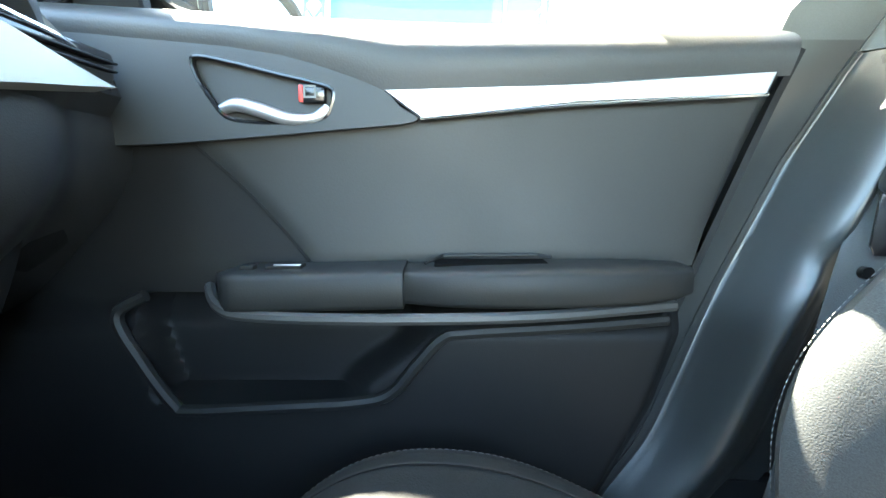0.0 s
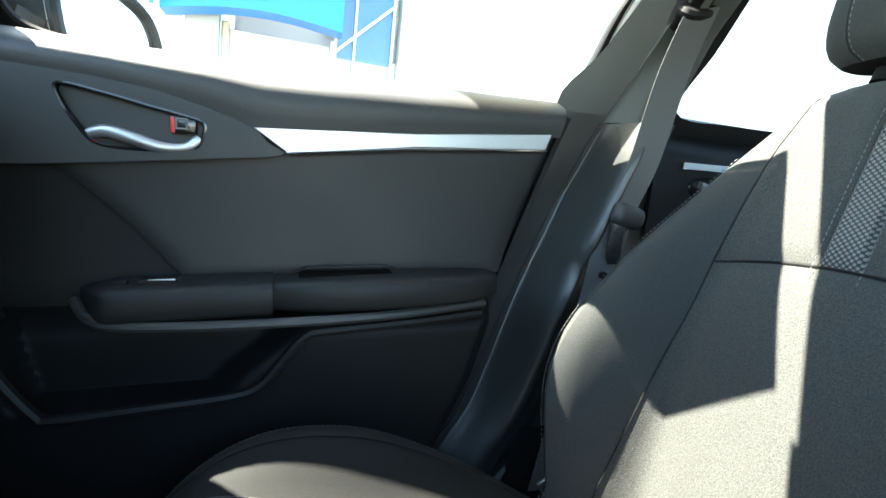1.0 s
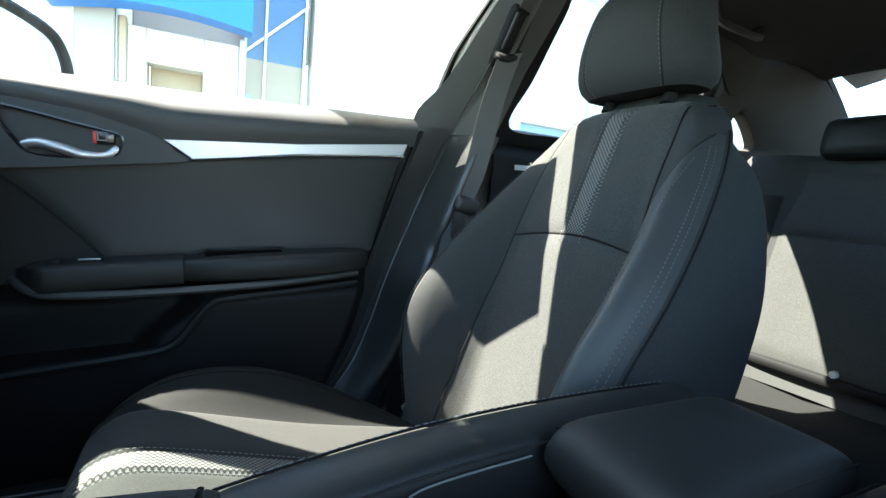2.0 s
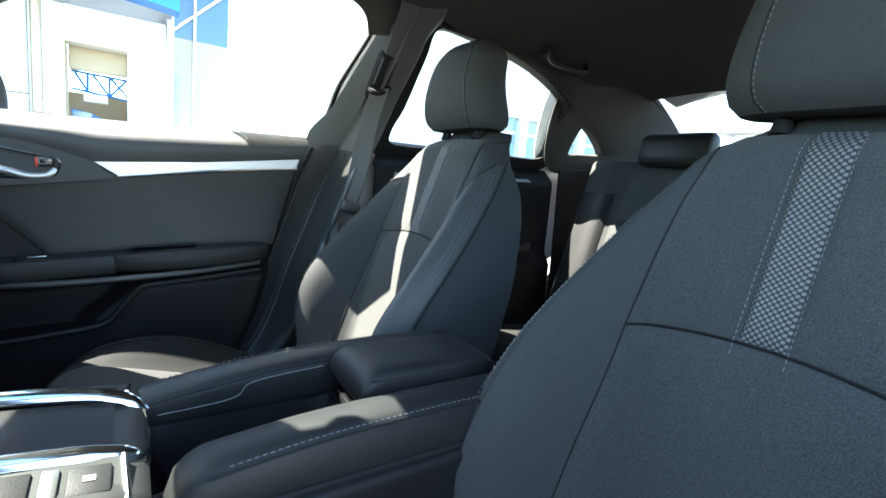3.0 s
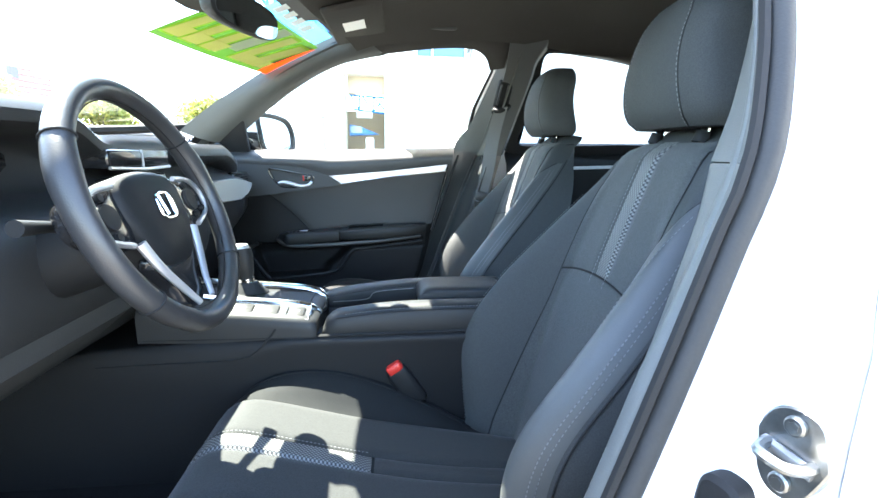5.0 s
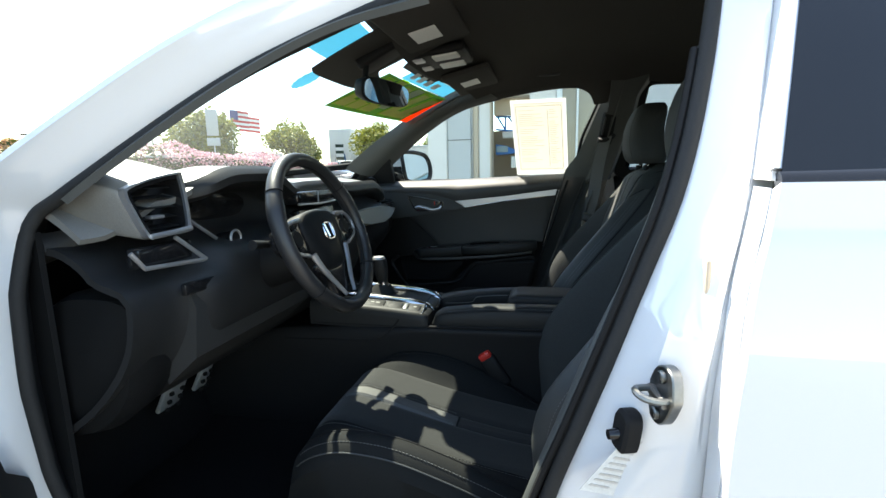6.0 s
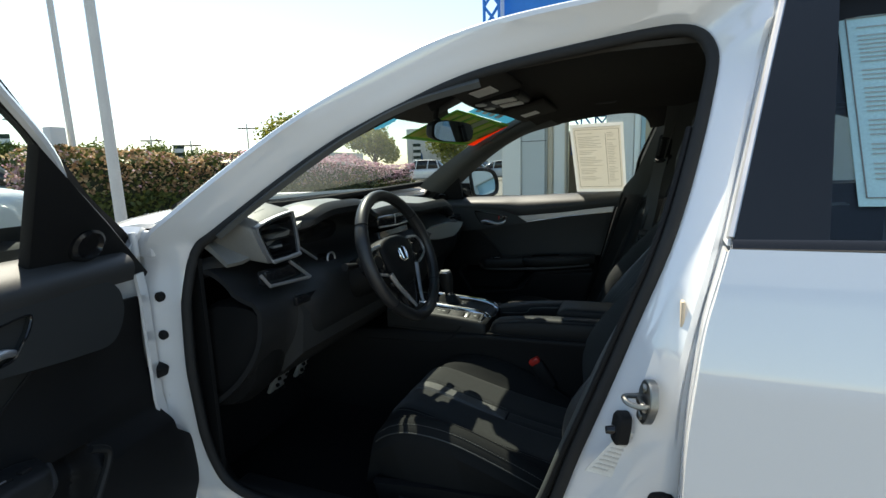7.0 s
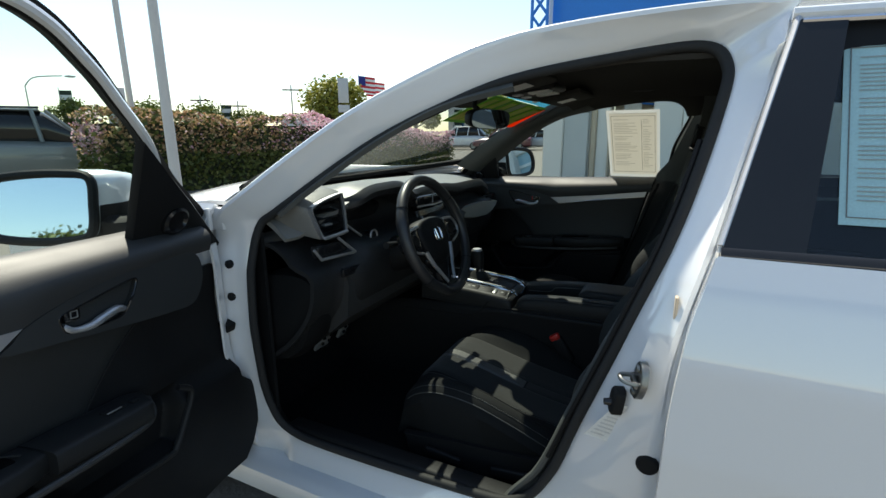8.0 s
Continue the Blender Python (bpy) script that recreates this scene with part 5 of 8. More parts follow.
# base
cover = part("side_cover", plate([(-0.12, 0.25), (0.36, 0.27), (0.47, 0.36), (0.46, 0.45), (0.40, 0.47), (0.30, 0.385), (0.0, 0.365), (-0.15, 0.345)], lambda a, b, d: V((a, YC - 0.235 - d, b)), 0.022, 0.008), PLASTIC, seat, "black plastic seat side cover")
part("recline_lever", rbox(0.20, YC - 0.263, 0.325, 0.16, 0.014, 0.028, 0.006, 3, (0, -6, 0)), PLASTIC, cover)
part("height_lever", rbox(-0.02, YC - 0.262, 0.315, 0.11, 0.014, 0.024, 0.006, 3, (0, 5, 0)), PLASTIC, cover)
part("recliner", join(cyl((0.40, YC + 0.20, 0.395), (0.40, YC + 0.225, 0.395), 0.045, 20, bevel=0.005), rbox(0.37, YC + 0.222, 0.40, 0.09, 0.008, 0.03, 0.003, 2, (0, -35, 0))), STEEL, seat, "steel recliner joint")
for s in (-1, 1):
    part("seat_rail", rbox(0.14, YC + s * 0.19, 0.272, 0.58, 0.04, 0.03, 0.006), STEEL, seat)
    part("rail_post", rbox(0.14, YC + s * 0.19, 0.31, 0.40, 0.03, 0.08, 0.008), PLASTIC, seat)

other = copy_thing(seat, Matrix.Translation(seat.location + V((0.022, 0.732, 0.012))))
tagged(other, "black cloth passenger seat with grey mesh stripe and stitched vinyl side")
for ch in list(other.children_recursive):
    if ch.name.startswith(("airbag_tag", "tag_text")):
        bpy.data.objects.remove(ch)
for ch in other.children:
    if ch.name.startswith("cushion"):
        ch.location.z -= 0.014

# rear bench
bench = thing("rear_bench", (1.3, 0, 0.3), "black cloth rear bench seat with low headrests", "car seat")


def bench_pt(y, z, lift=0.0):
    seg = min(abs(y - c) for c in (-0.36, 0.36))
    roll = 0.035 * ease((abs(y) - 0.50) / 0.10)
    return V((1.335 + 0.30 * (z - 0.45) - roll - 0.012 * math.cos(min(seg / 0.2, 1) * math.pi / 2) * -1 - lift, y, z))


rings = []
for i in range(25):
    z = lerp(0.40, 1.005, i / 24)
    fr = [bench_pt(lerp(-0.67, 0.67, k / 50), z) for k in range(51)]
    rings.append(fr + [V((1.4800 + 0.30 * (z - 0.45), 0.67 - 1.34 * k / 10, z)) for k in range(11)])
rings.append([q + V((0.02, 0, 0.015)) for q in rings[-1]])
bb = part("backrest", loft(rings), FABRIC_DARK, bench, "black cloth rear backrest")
for s in (-1, 1):
    for z0, z1 in ((0.46, 0.788), (0.794, 0.968)):
        def bp(u, v, lift, s=s):
            return bench_pt(s * u, v, lift)
        pn = part("back_panel", quilt(bp, lambda z: lerp(0.17, 0.14, (z - 0.45) / 0.5), lambda z: 0.53 - 0.02 * ease((z - 0.8) / 0.15), z0, z1, 20, 16, 0.010), FABRIC, bb, "woven grey-black cloth panel")
    def side_b(u, v, lift, s=s):
        return bench_pt(s * u, v, lift)
    part("side_bolster", quilt(side_b, 0.545, 0.665, 0.46, 0.90, 10, 16, 0.012), VINYL, bb, "smooth black side bolster")
    hr2 = []
    for i in range(11):
        t = i / 10
        k = max(0.05, 1 - abs(2 * t - 1) ** 4) ** 0.4
        hr2.append([V((1.495 + 0.055 * k * math.copysign(abs(math.cos(a)) ** 0.6, math.cos(a)) + 0.02 * t, s * 0.365 + 0.125 * (0.85 + 0.15 * k) * math.copysign(abs(math.sin(a)) ** 0.5, math.sin(a)), lerp(1.005, 1.115, t))) for a in [j * math.tau / 28 for j in range(28)]])
    part("headrest", loft(hr2), VINYL, bench, "low black rear headrest")
    for y in (0.31, 0.632):
        part("button", cyl(bench_pt(s * y, 0.475, -0.004), bench_pt(s * y, 0.476, 0.018), 0.010, 14, 0.0085), WHITE_TAG, bb, "pale child-seat anchor button")
hr3 = [[V((1.515 + 0.045 * math.copysign(abs(math.cos(a)) ** 0.6, math.cos(a)), 0.09 * math.copysign(abs(math.sin(a)) ** 0.5, math.sin(a)), z)) for a in [j * math.tau / 24 for j in range(24)]] for z in (1.005, 1.03, 1.06)]
part("headrest", loft(hr3), VINYL, bench, "low black rear middle headrest")
part("cushion", loft([[V((x, y, z + dz)) for y, z in [(-0.66, 0.33), (-0.66, 0.42), (-0.60, 0.455), (-0.36, 0.440), (-0.1, 0.465), (0.1, 0.465), (0.36, 0.440), (0.60, 0.455), (0.66, 0.42), (0.66, 0.33)]] for x, dz in ((0.88, -0.06), (0.90, -0.025), (0.95, -0.01), (1.14, -0.03), (1.38, -0.055))]), CLOTH_DIMMED, bench, "black cloth rear cushion", sharp=60)
part("latch_strip", rbox(1.340, 0.43, 0.455, 0.03, 0.46, 0.025, 0.008), PLASTIC, bench)

# ---- seat belts ----
def belt(s, pts):
    p = spline(pts, 40)
    def f(u, v):
        k = min(int(u * 39), 38)
        q = p[k].lerp(p[k + 1], u * 39 - k)
        return q + (V((0.046, -0.018, 0.012)) * (v - 0.5) if s > 0 else V((-0.029, 0.035, 0)) * ((v - 0.5) * lerp(0.42, 1.0, ease((u - 0.24) / 0.14))))
    return grid(f, 60, 3)


for s in (-1, 1):
    th = thing("seat_belt", (0.56, s * 0.70, 0.4), "grey webbing seat belt hanging from the pillar guide" if s < 0 else "dark grey seat belt hanging from the pillar with its buckle tongue", "seat belt", "seat belts")
    drv = s < 0
    pts = [(0.590, -0.622, 1.125), (0.576, -0.606, 1.045), (0.546, -0.630, 0.94), (0.516, -0.652, 0.85), (0.490, -0.657, 0.765), (0.464, -0.660, 0.695), (0.44, -0.668, 0.48), (0.435, -0.668, 0.34)] if drv else [(0.543, s * 0.622, 1.115), (0.524, s * 0.640, 1.02), (0.506, s * 0.655, 0.88), (0.484, s * 0.672, 0.78), (0.455, s * 0.665, 0.62), (0.425, s * 0.655, 0.45), (0.41, s * 0.66, 0.33)]
    part("webbing", belt(s, pts), WEBBING, th, "grey woven webbing", solid=0.0014)
    gx, gy = (0.580, 0.632) if drv else (0.552, 0.640)
    anc = part("pillar_guide", rbox(gx, s * gy, 1.150, 0.058, 0.026, 0.135, 0.014, 3, (s * 26, 8, 0)), PLASTIC, th, "black height-adjuster guide")
    for dx in (-0.012, 0.012):
        part("guide_rail", rbox(gx - 0.004 + dx, s * (gy - 0.016), 1.160, 0.006, 0.012, 0.075, 0.003, 2, (s * 26, 8, 0)), SOFT, anc)
    part("guide_slot", rbox(gx - 0.004, s * (gy - 0.014), 1.160, 0.018, 0.006, 0.07, 0.003, 2, (s * 26, 8, 0)), PIANO, anc)
    part("belt_loop", tube(spline([(gx - 0.030, s * (gy + 0.003), 1.117), (gx - 0.022, s * (gy - 0.012), 1.107), (gx + 0.008, s * (gy - 0.014), 1.112), (gx + 0.024, s * gy, 1.124)], 14), 0.009, 8), PLASTIC, anc)
    tx, tz, ty = (0.574, 1.045, 0.596) if drv else (0.492, 0.800, 0.655)
    tg = part("tongue", rbox(tx, s * ty, tz, 0.058, 0.026, 0.036, 0.012, 3, (0, 12, -78 if drv else 0)), SOFT, th, "dark grey belt tongue with steel tip")
    part("steel_tip", ring_plate([(-ty + 0.012 + a, tz - 0.045 + b) for a, b in ((-0.008, 0.045), (-0.008, -0.014), (-0.004, -0.018), (0.004, -0.018), (0.008, -0.014), (0.008, 0.045))],
                                 [(-ty + 0.012 + a, tz - 0.045 + b) for a, b in ((-0.004, 0.030), (-0.004, -0.008), (-0.003, -0.011), (0.003, -0.011), (0.004, -0.008), (0.004, 0.030))], lambda a, b, d: V((tx - 0.002 + d, a, b)), 0.003, 0.003) if drv else plate([(tx - 0.014 + a, tz - 0.058 + b) for a, b in ((-0.014, 0.045), (-0.016, -0.012), (-0.010, -0.022), (0.008, -0.022), (0.012, -0.012), (0.012, 0.045))], xz(ty + 0.003, s), 0.003, 0.0008), CHROME, tg)
    part("stop_button", cyl((0.509, -0.648, 0.845), (0.504, -0.6535, 0.845), 0.0085, 20, bevel=0.0015) if drv else cyl((0.470, 0.668, 0.70), (0.470, 0.660, 0.70), 0.007, 12), PIPING if drv else PLASTIC, th, "grey plastic stop button" if drv else "")
    bx = 0.178 if s < 0 else 0.200
    bk = thing("belt_buckle", (bx + 0.03, s * 0.16, 0.36), "black seat belt buckle with a red release button", "belt buckle", "belt buckles")
    part("buckle_body", rbox(bx + 0.018, s * 0.162, 0.472, 0.046, 0.026, 0.095, 0.010, 3, (0, -34, 0)), PLASTIC, bk)
    part("release_button", rbox(bx - 0.009, s * 0.163, 0.514, 0.034, 0.027, 0.020, 0.006, 3, (0, -34, 0)), RED, bk, "red release button")
    part("stalk", rbox(bx + 0.055, s * 0.164, 0.400, 0.022, 0.012, 0.12, 0.005, 2, (0, -34, 0)), PLASTIC, bk)


# ---- dashboard ----
dash = thing("dashboard", (-0.5, 0, 0.6), "black soft dashboard with silver-trimmed vents", "dashboard")


def dash_prof(y):
    """Rear edge of the dash top, its height and the lower face, by y."""
    hood = math.exp(-((y + 0.365) / 0.17) ** 4)
    mid = math.exp(-(y / 0.16) ** 4)
    return hood, mid


def dash_top(u, v):
    y = lerp(-0.735, 0.735, v)
    hood, mid = dash_prof(y)
    w = y / 0.735
    x0 = -0.82 + 0.26 * abs(w) ** 2.2
    x1 = -0.375 - 0.03 * mid + 0.015 * hood - 0.05 * ease((abs(w) - 0.86) / 0.14)
    x = lerp(x0, x1, u)
    z = 0.972 + 0.018 * math.sin(math.pi * u) - 0.010 * u + 0.055 * hood * ease((u - 0.35) / 0.5) + 0.012 * mid * u - (0.10 * ease((w - 0.62) / 0.36) + 0.055 * ease((-w - 0.84) / 0.13)) * u
    return (x, y, z)


part("top_pad", grid(dash_top, 30, 90), DASH_SUNLIT, dash, "grained black dash top, paled for the sun on it", solid=0.012)


def dash_face(u, v):
    y = lerp(-0.735, 0.735, v)
    hood, mid = dash_prof(y)
    x1, _, z1 = dash_top(1.0, v)
    pts = [(x1, z1), (x1 + 0.012, z1 - 0.02), (x1 - 0.05 - 0.05 * hood, z1 - 0.045), (-0.40 - 0.05 * hood, 0.88), (-0.335, 0.845), (-0.315, 0.79), (-0.335, 0.70), (-0.42, 0.60), (-0.55, 0.52), (-0.70, 0.47)]
    p = spline([(a, 0, b) for a, b in pts], 40)
    k = min(int(u * 39), 38)
    q = p[k].lerp(p[k + 1], u * 39 - k)
    mid2 = 0.04 * mid * ease((q.z - 0.55) / 0.1)
    recess = 0.06 * ease((-0.50 - y) / 0.06) * ease((q.z - 0.80) / 0.03)
    under = ease((y - 0.12) / 0.15) * ease((0.85 - q.z) / 0.03) * (0.032 + 0.03 * ease((0.78 - q.z) / 0.12))
    return (q.x + mid2 * 0.5 - 0.040 * ease((abs(y) - 0.55) / 0.10) - recess - under, y, q.z)


part("face", grid(dash_face, 40, 80), surface("black_dash_plastic", (0.020, 0.0205, 0.021), 0.5, spec=0.35, var=0.12, grain=600, bump=0.3), dash, "black dashboard face", solid=0.012, offset=1.0)
for s in (-1, 1):
    # end pod towards the door
    cx, cz, kx, kz = (-0.505, 0.665, 0.13, 0.145) if s < 0 else (-0.525, 0.705, 0.11, 0.095)
    part("end_pod", loft([[V((cx + r * kx * math.copysign(abs(math.cos(a)) ** 0.7, math.cos(a)) + 0.06 * math.sin(a), s * y, cz + r * kz * math.copysign(abs(math.sin(a)) ** 0.7, math.sin(a)))) for a in [k * math.tau / 28 for k in range(28)]] for r, y in ((0.8, 0.58), (0.95, 0.62), (1.0, 0.68), (0.92, 0.715), (0.5, 0.725))]), PLASTIC, dash, "rounded black end of the dashboard")
# passenger side pale trim and vent
part("trim_panel", loft([[V(q) for q in ((x - 0.012, y, z - h), (x + 0.012, y, z - h + 0.006), (x + 0.006, y, z + h), (x - 0.018, y, z + h))] for x, y, z, h in ((-0.342, 0.185, 0.842, 0.018), (-0.324, 0.30, 0.838, 0.032), (-0.314, 0.42, 0.836, 0.034), (-0.314, 0.50, 0.838, 0.022), (-0.328, 0.58, 0.839, 0.011), (-0.344, 0.645, 0.842, 0.004))]), PALE_TRIM, dash, "satin silver trim panel in front of the passenger")
vent_r = part("side_vent", rbox(-0.372, 0.60, 0.866, 0.04, 0.15, 0.034, 0.008), PIANO, dash, "black side air vent")
part("blade", loft([[V((x, y, z0)), V((x + 0.006, y, z0)), V((x + 0.004, y, z1)), V((x - 0.003, y, z1))] for x, y, z0, z1 in ((-0.350, 0.50, 0.836, 0.862), (-0.350, 0.56, 0.838, 0.859), (-0.354, 0.61, 0.840, 0.853), (-0.360, 0.655, 0.842, 0.846))]), GUNMETAL, vent_r, "satin grey lower vent blade")
for k in range(2):
    part("vane", rbox(-0.350, 0.60, 0.862 + 0.008 * k, 0.012, 0.13, 0.002, 0.0006), PLASTIC, vent_r)
part("vent_frame", join(tube(spline([(-0.345, 0.50, 0.862), (-0.345, 0.56, 0.861), (-0.350, 0.632, 0.852), (-0.366, 0.675, 0.848)], 20), 0.0030, 6), tube(spline([(-0.350, 0.50, 0.885), (-0.350, 0.55, 0.882), (-0.354, 0.62, 0.874), (-0.372, 0.697, 0.842)], 24), 0.0025, 6)), CHROME, vent_r)

# driver's side vent with a silver frame
def vy(a, b, d):
    return V((-0.372 + 0.25 * (a + 0.635) * 0.2 - 0.18 * (b - 0.96) + d, a, b))


v_o = spline([(-0.690, 0.990, 0), (-0.640, 1.004, 0), (-0.575, 1.014, 0), (-0.566, 1.006, 0), (-0.568, 0.960, 0), (-0.576, 0.910, 0), (-0.590, 0.901, 0), (-0.630, 0.900, 0), (-0.668, 0.900, 0), (-0.680, 0.912, 0), (-0.694, 0.955, 0), (-0.699, 0.980, 0)], 60, True)
v_c = sum(v_o, V()) / 60
v_in = lambda r, dx=0.0: [(v_c.x + (q.x - v_c.x) * r + dx, v_c.y + (q.y - v_c.y) * r) for q in v_o]
vo_, vi_ = [(q.x, q.y) for q in v_o], v_in(0.80, 0.004)
vent_l = part("side_vent", ring_plate(vo_, v_in(0.94, 0.002), vy, 0.014, 0.004), SATIN, dash, "driver side vent with silver frame")
part("inner_frame", ring_plate(v_in(0.945, 0.002), vi_, lambda a, b, d: vy(a, b, d - 0.004), 0.012, 0.030), PIANO, vent_l, "gloss black inner frame")
part("vent_back", plate(vi_, lambda a, b, d: vy(a, b, d - 0.036), 0.004, 0.001), PIANO, vent_l)
for k in range(5):
    zk = 0.915 + 0.018 * k
    part("vane", grid(lambda u, v: vy(lerp(-0.672, -0.590, u), zk + 0.004 * v, 0.002 - 0.022 * v), 6, 2), PLASTIC, vent_l, solid=0.0016)
part("vent_tab", rbox(-0.366, -0.640, 0.935, 0.016, 0.030, 0.006, 0.002), SATIN, vent_l, "silver vent tab")
part("bottom_edge", tube([vy(-0.672, 0.903, 0.016), vy(-0.625, 0.905, 0.017), vy(-0.580, 0.908, 0.016)], 0.005, 8), SATIN, vent_l, "bright lower vent edge")
part("vent_pod", loft([[vy(v_c.x + (q.x - v_c.x) * r, v_c.y + (q.y - v_c.y) * r, 0) + V((-dx, -dx * 0.15, dx * 0.22)) for q in v_o] for dx, r in ((-0.002, 1.0), (0.004, 1.05), (0.06, 1.09), (0.14, 1.10), (0.21, 0.9))], cap=False), DASH_SUNLIT, dash, "grained pod round the vent, paled like the dash top")
gx = lambda u, v: V((lerp(-0.505, -0.405, u), -0.645 + 0.020 * u + 0.022 * v, 1.022 - 0.012 * u + 0.004 * v))
og = [(0.5 + 0.5 * math.copysign(abs(math.cos(a)) ** 0.8, math.cos(a)), math.sin(a)) for a in [k * math.tau / 28 for k in range(28)]]
grl = part("demist_grille", plate(og, lambda u, v, d: gx(u, v) + V((0, 0, d)), 0.006, 0.001), PIANO, dash, "small oval black demister grille")
for k in range(7):
    u = 0.12 + 0.125 * k
    part("slat", tube([gx(u, -0.8) + V((0, 0, 0.007)), gx(u, 0.8) + V((0, 0, 0.007))], 0.0015, 5), PLASTIC, grl)

# instrument hood, screen, centre stack
part("instrument_panel", loft([[V((x, -0.365 + w * math.cos(a), 0.945 + h * math.sin(a))) for a in [k * math.tau / 32 for k in range(32)]] for x, w, h in ((-0.47, 0.16, 0.055), (-0.455, 0.165, 0.06), (-0.450, 0.150, 0.052))]), PIANO, dash, "dark gloss instrument panel")
part("display", rbox(-0.365, -0.03, 0.845, 0.03, 0.225, 0.115, 0.006, 3, (0, -12, 0)), PIANO, dash, "dark centre touch screen")
cv = part("centre_vent", rbox(-0.372, -0.055, 0.937, 0.06, 0.235, 0.036, 0.008), PIANO, dash, "black centre air vent")
part("vent_frame", join(tube([(-0.343, -0.170, 0.921), (-0.338, -0.055, 0.916), (-0.343, 0.060, 0.918)], 0.0035, 6), tube([(-0.342, -0.055, 0.918), (-0.344, -0.055, 0.954)], 0.003, 6)), SATIN, cv)
part("centre_stack", rbox(-0.36, 0.0, 0.80, 0.04, 0.24, 0.10, 0.010, 3, (0, -14, 0)), PIANO, dash, "black climate control panel")
part("bezel", tube([(-0.352, -0.125, 0.88), (-0.335, -0.13, 0.80), (-0.35, -0.11, 0.72), (-0.35, 0.11, 0.72), (-0.335, 0.13, 0.80), (-0.352, 0.125, 0.88)], 0.005, 6), SATIN, dash)
# start button
sb = part("start_button", cyl((-0.395, -0.437, 0.862), (-0.352, -0.437, 0.868), 0.016, 24, bevel=0.003), PIANO, dash, "round black start button with a silver ring")
part("ring", tube([(-0.353, -0.437 + 0.017 * math.cos(a), 0.868 + 0.017 * math.sin(a)) for a in [k * math.tau / 28 for k in range(28)]], 0.0028, 6, True), SATIN, sb)
# silver frame of the tray under the vent
tray = part("coin_tray", rbox(-0.362, -0.640, 0.868, 0.03, 0.125, 0.036, 0.006), PIANO, dash, "dark tray with a silver edge")
part("tray_edge", join(tube([(-0.345, -0.722, 0.882), (-0.338, -0.703, 0.853), (-0.336, -0.565, 0.843)], 0.0042, 8), tube([(-0.336, -0.558, 0.843), (-0.345, -0.622, 0.896)], 0.0042, 8), tube([(-0.372, -0.553, 0.921), (-0.372, -0.477, 0.872)], 0.0036, 8)), SATIN, tray, "satin silver edge strip")
part("knee_panel", loft([[V((x, y, z)) for x, z in ((-0.40, 0.60), (-0.33, 0.66), (-0.318, 0.76), (-0.335, 0.81), (-0.42, 0.80))] for y in (-0.62, -0.60, -0.20, -0.18)]), SOFT, dash, "grey lower panel under the steering column")
part("switch_row", rbox(-0.322, -0.60, 0.80, 0.012, 0.085, 0.022, 0.003), PIANO, dash)
part("glove_box", grid(lambda u, v: (-0.346 - 0.04 * u - 0.06 * abs(u - 0.4) ** 1.5 - 0.05 * ease((v - 0.6) / 0.4), lerp(0.20, 0.62, v), lerp(0.79, 0.56, u)), 12, 16), PLASTIC, dash, "black glove box lid", solid=0.015)

# ---- steering ----
AX = V((math.cos(radians(21)), 0, math.sin(radians(21))))
UPW = V((-AX.z, 0, AX.x))
SW = V((-0.184, -0.368, 0.868))
wheel = thing("steering_wheel", tuple(SW), "black leather steering wheel with silver spokes and stitched rim", "steering wheel")


def on_wheel(a, b, d=0.0):
    return SW + V((0, -a, 0)) + UPW * b + AX * d


rim_pts = [on_wheel(0.177 * math.cos(t), 0.174 * math.sin(t) - 0.004 * (1 if math.sin(t) < -0.9 else 0), 0.018) for t in [k * math.tau / 96 for k in range(96)]]
R = []
for k in range(96):
    t = k * math.tau / 96
    grip = 0.0165 + 0.0018 * math.exp(-((math.sin(t) - 0.35) / 0.15) ** 2)
    c = rim_pts[k]
    rad = (c - on_wheel(0, 0, 0.018)).normalized()
    R.append([c + (rad * math.cos(a) * 0.92 + AX * math.sin(a) * 1.05) * grip for a in [j * math.tau / 16 for j in range(16)]])
rim = part("rim", loft(R, closed=True), surface("black_leather", (0.022, 0.022, 0.023), 0.40, var=0.15, scale=30, grain=450, bump=0.25, speck=0.08), wheel, "black leather rim")
part("rim_stitch_seam", tube([on_wheel(0.1605 * math.cos(t), 0.1575 * math.sin(t), 0.020) for t in [k * math.tau / 96 for k in range(96)]], 0.0010, 5, True), RUBBER, rim, "dark sewn seam inside the rim")
for t in (radians(35), radians(145), radians(-40), radians(220)):
    part("rim_seam", tube([on_wheel(0.177 * math.cos(t), 0.174 * math.sin(t), 0.018) + ((on_wheel(math.cos(t), math.sin(t)) - SW).normalized() * math.cos(a) * 0.92 + AX * math.sin(a) * 1.05) * 0.0178 for a in [j * math.tau / 18 for j in range(18)]], 0.0012, 5, True), RUBBER, rim)


def blob(pts, d0, d1, dome, n=48):
    o = spline([(a, b, 0) for a, b in pts], n, True)
    c = sum(o, V()) / n
    return loft([[on_wheel(*(c + (q - c) * r).xy, d) for q in o] for r, d in ((0.92, d0), (1.0, d0 + 0.006), (1.0, d1 - 0.008), (0.96, d1 - 0.002), (0.85, d1 + dome * 0.4), (0.5, d1 + dome * 0.85), (0.12, d1 + dome))])


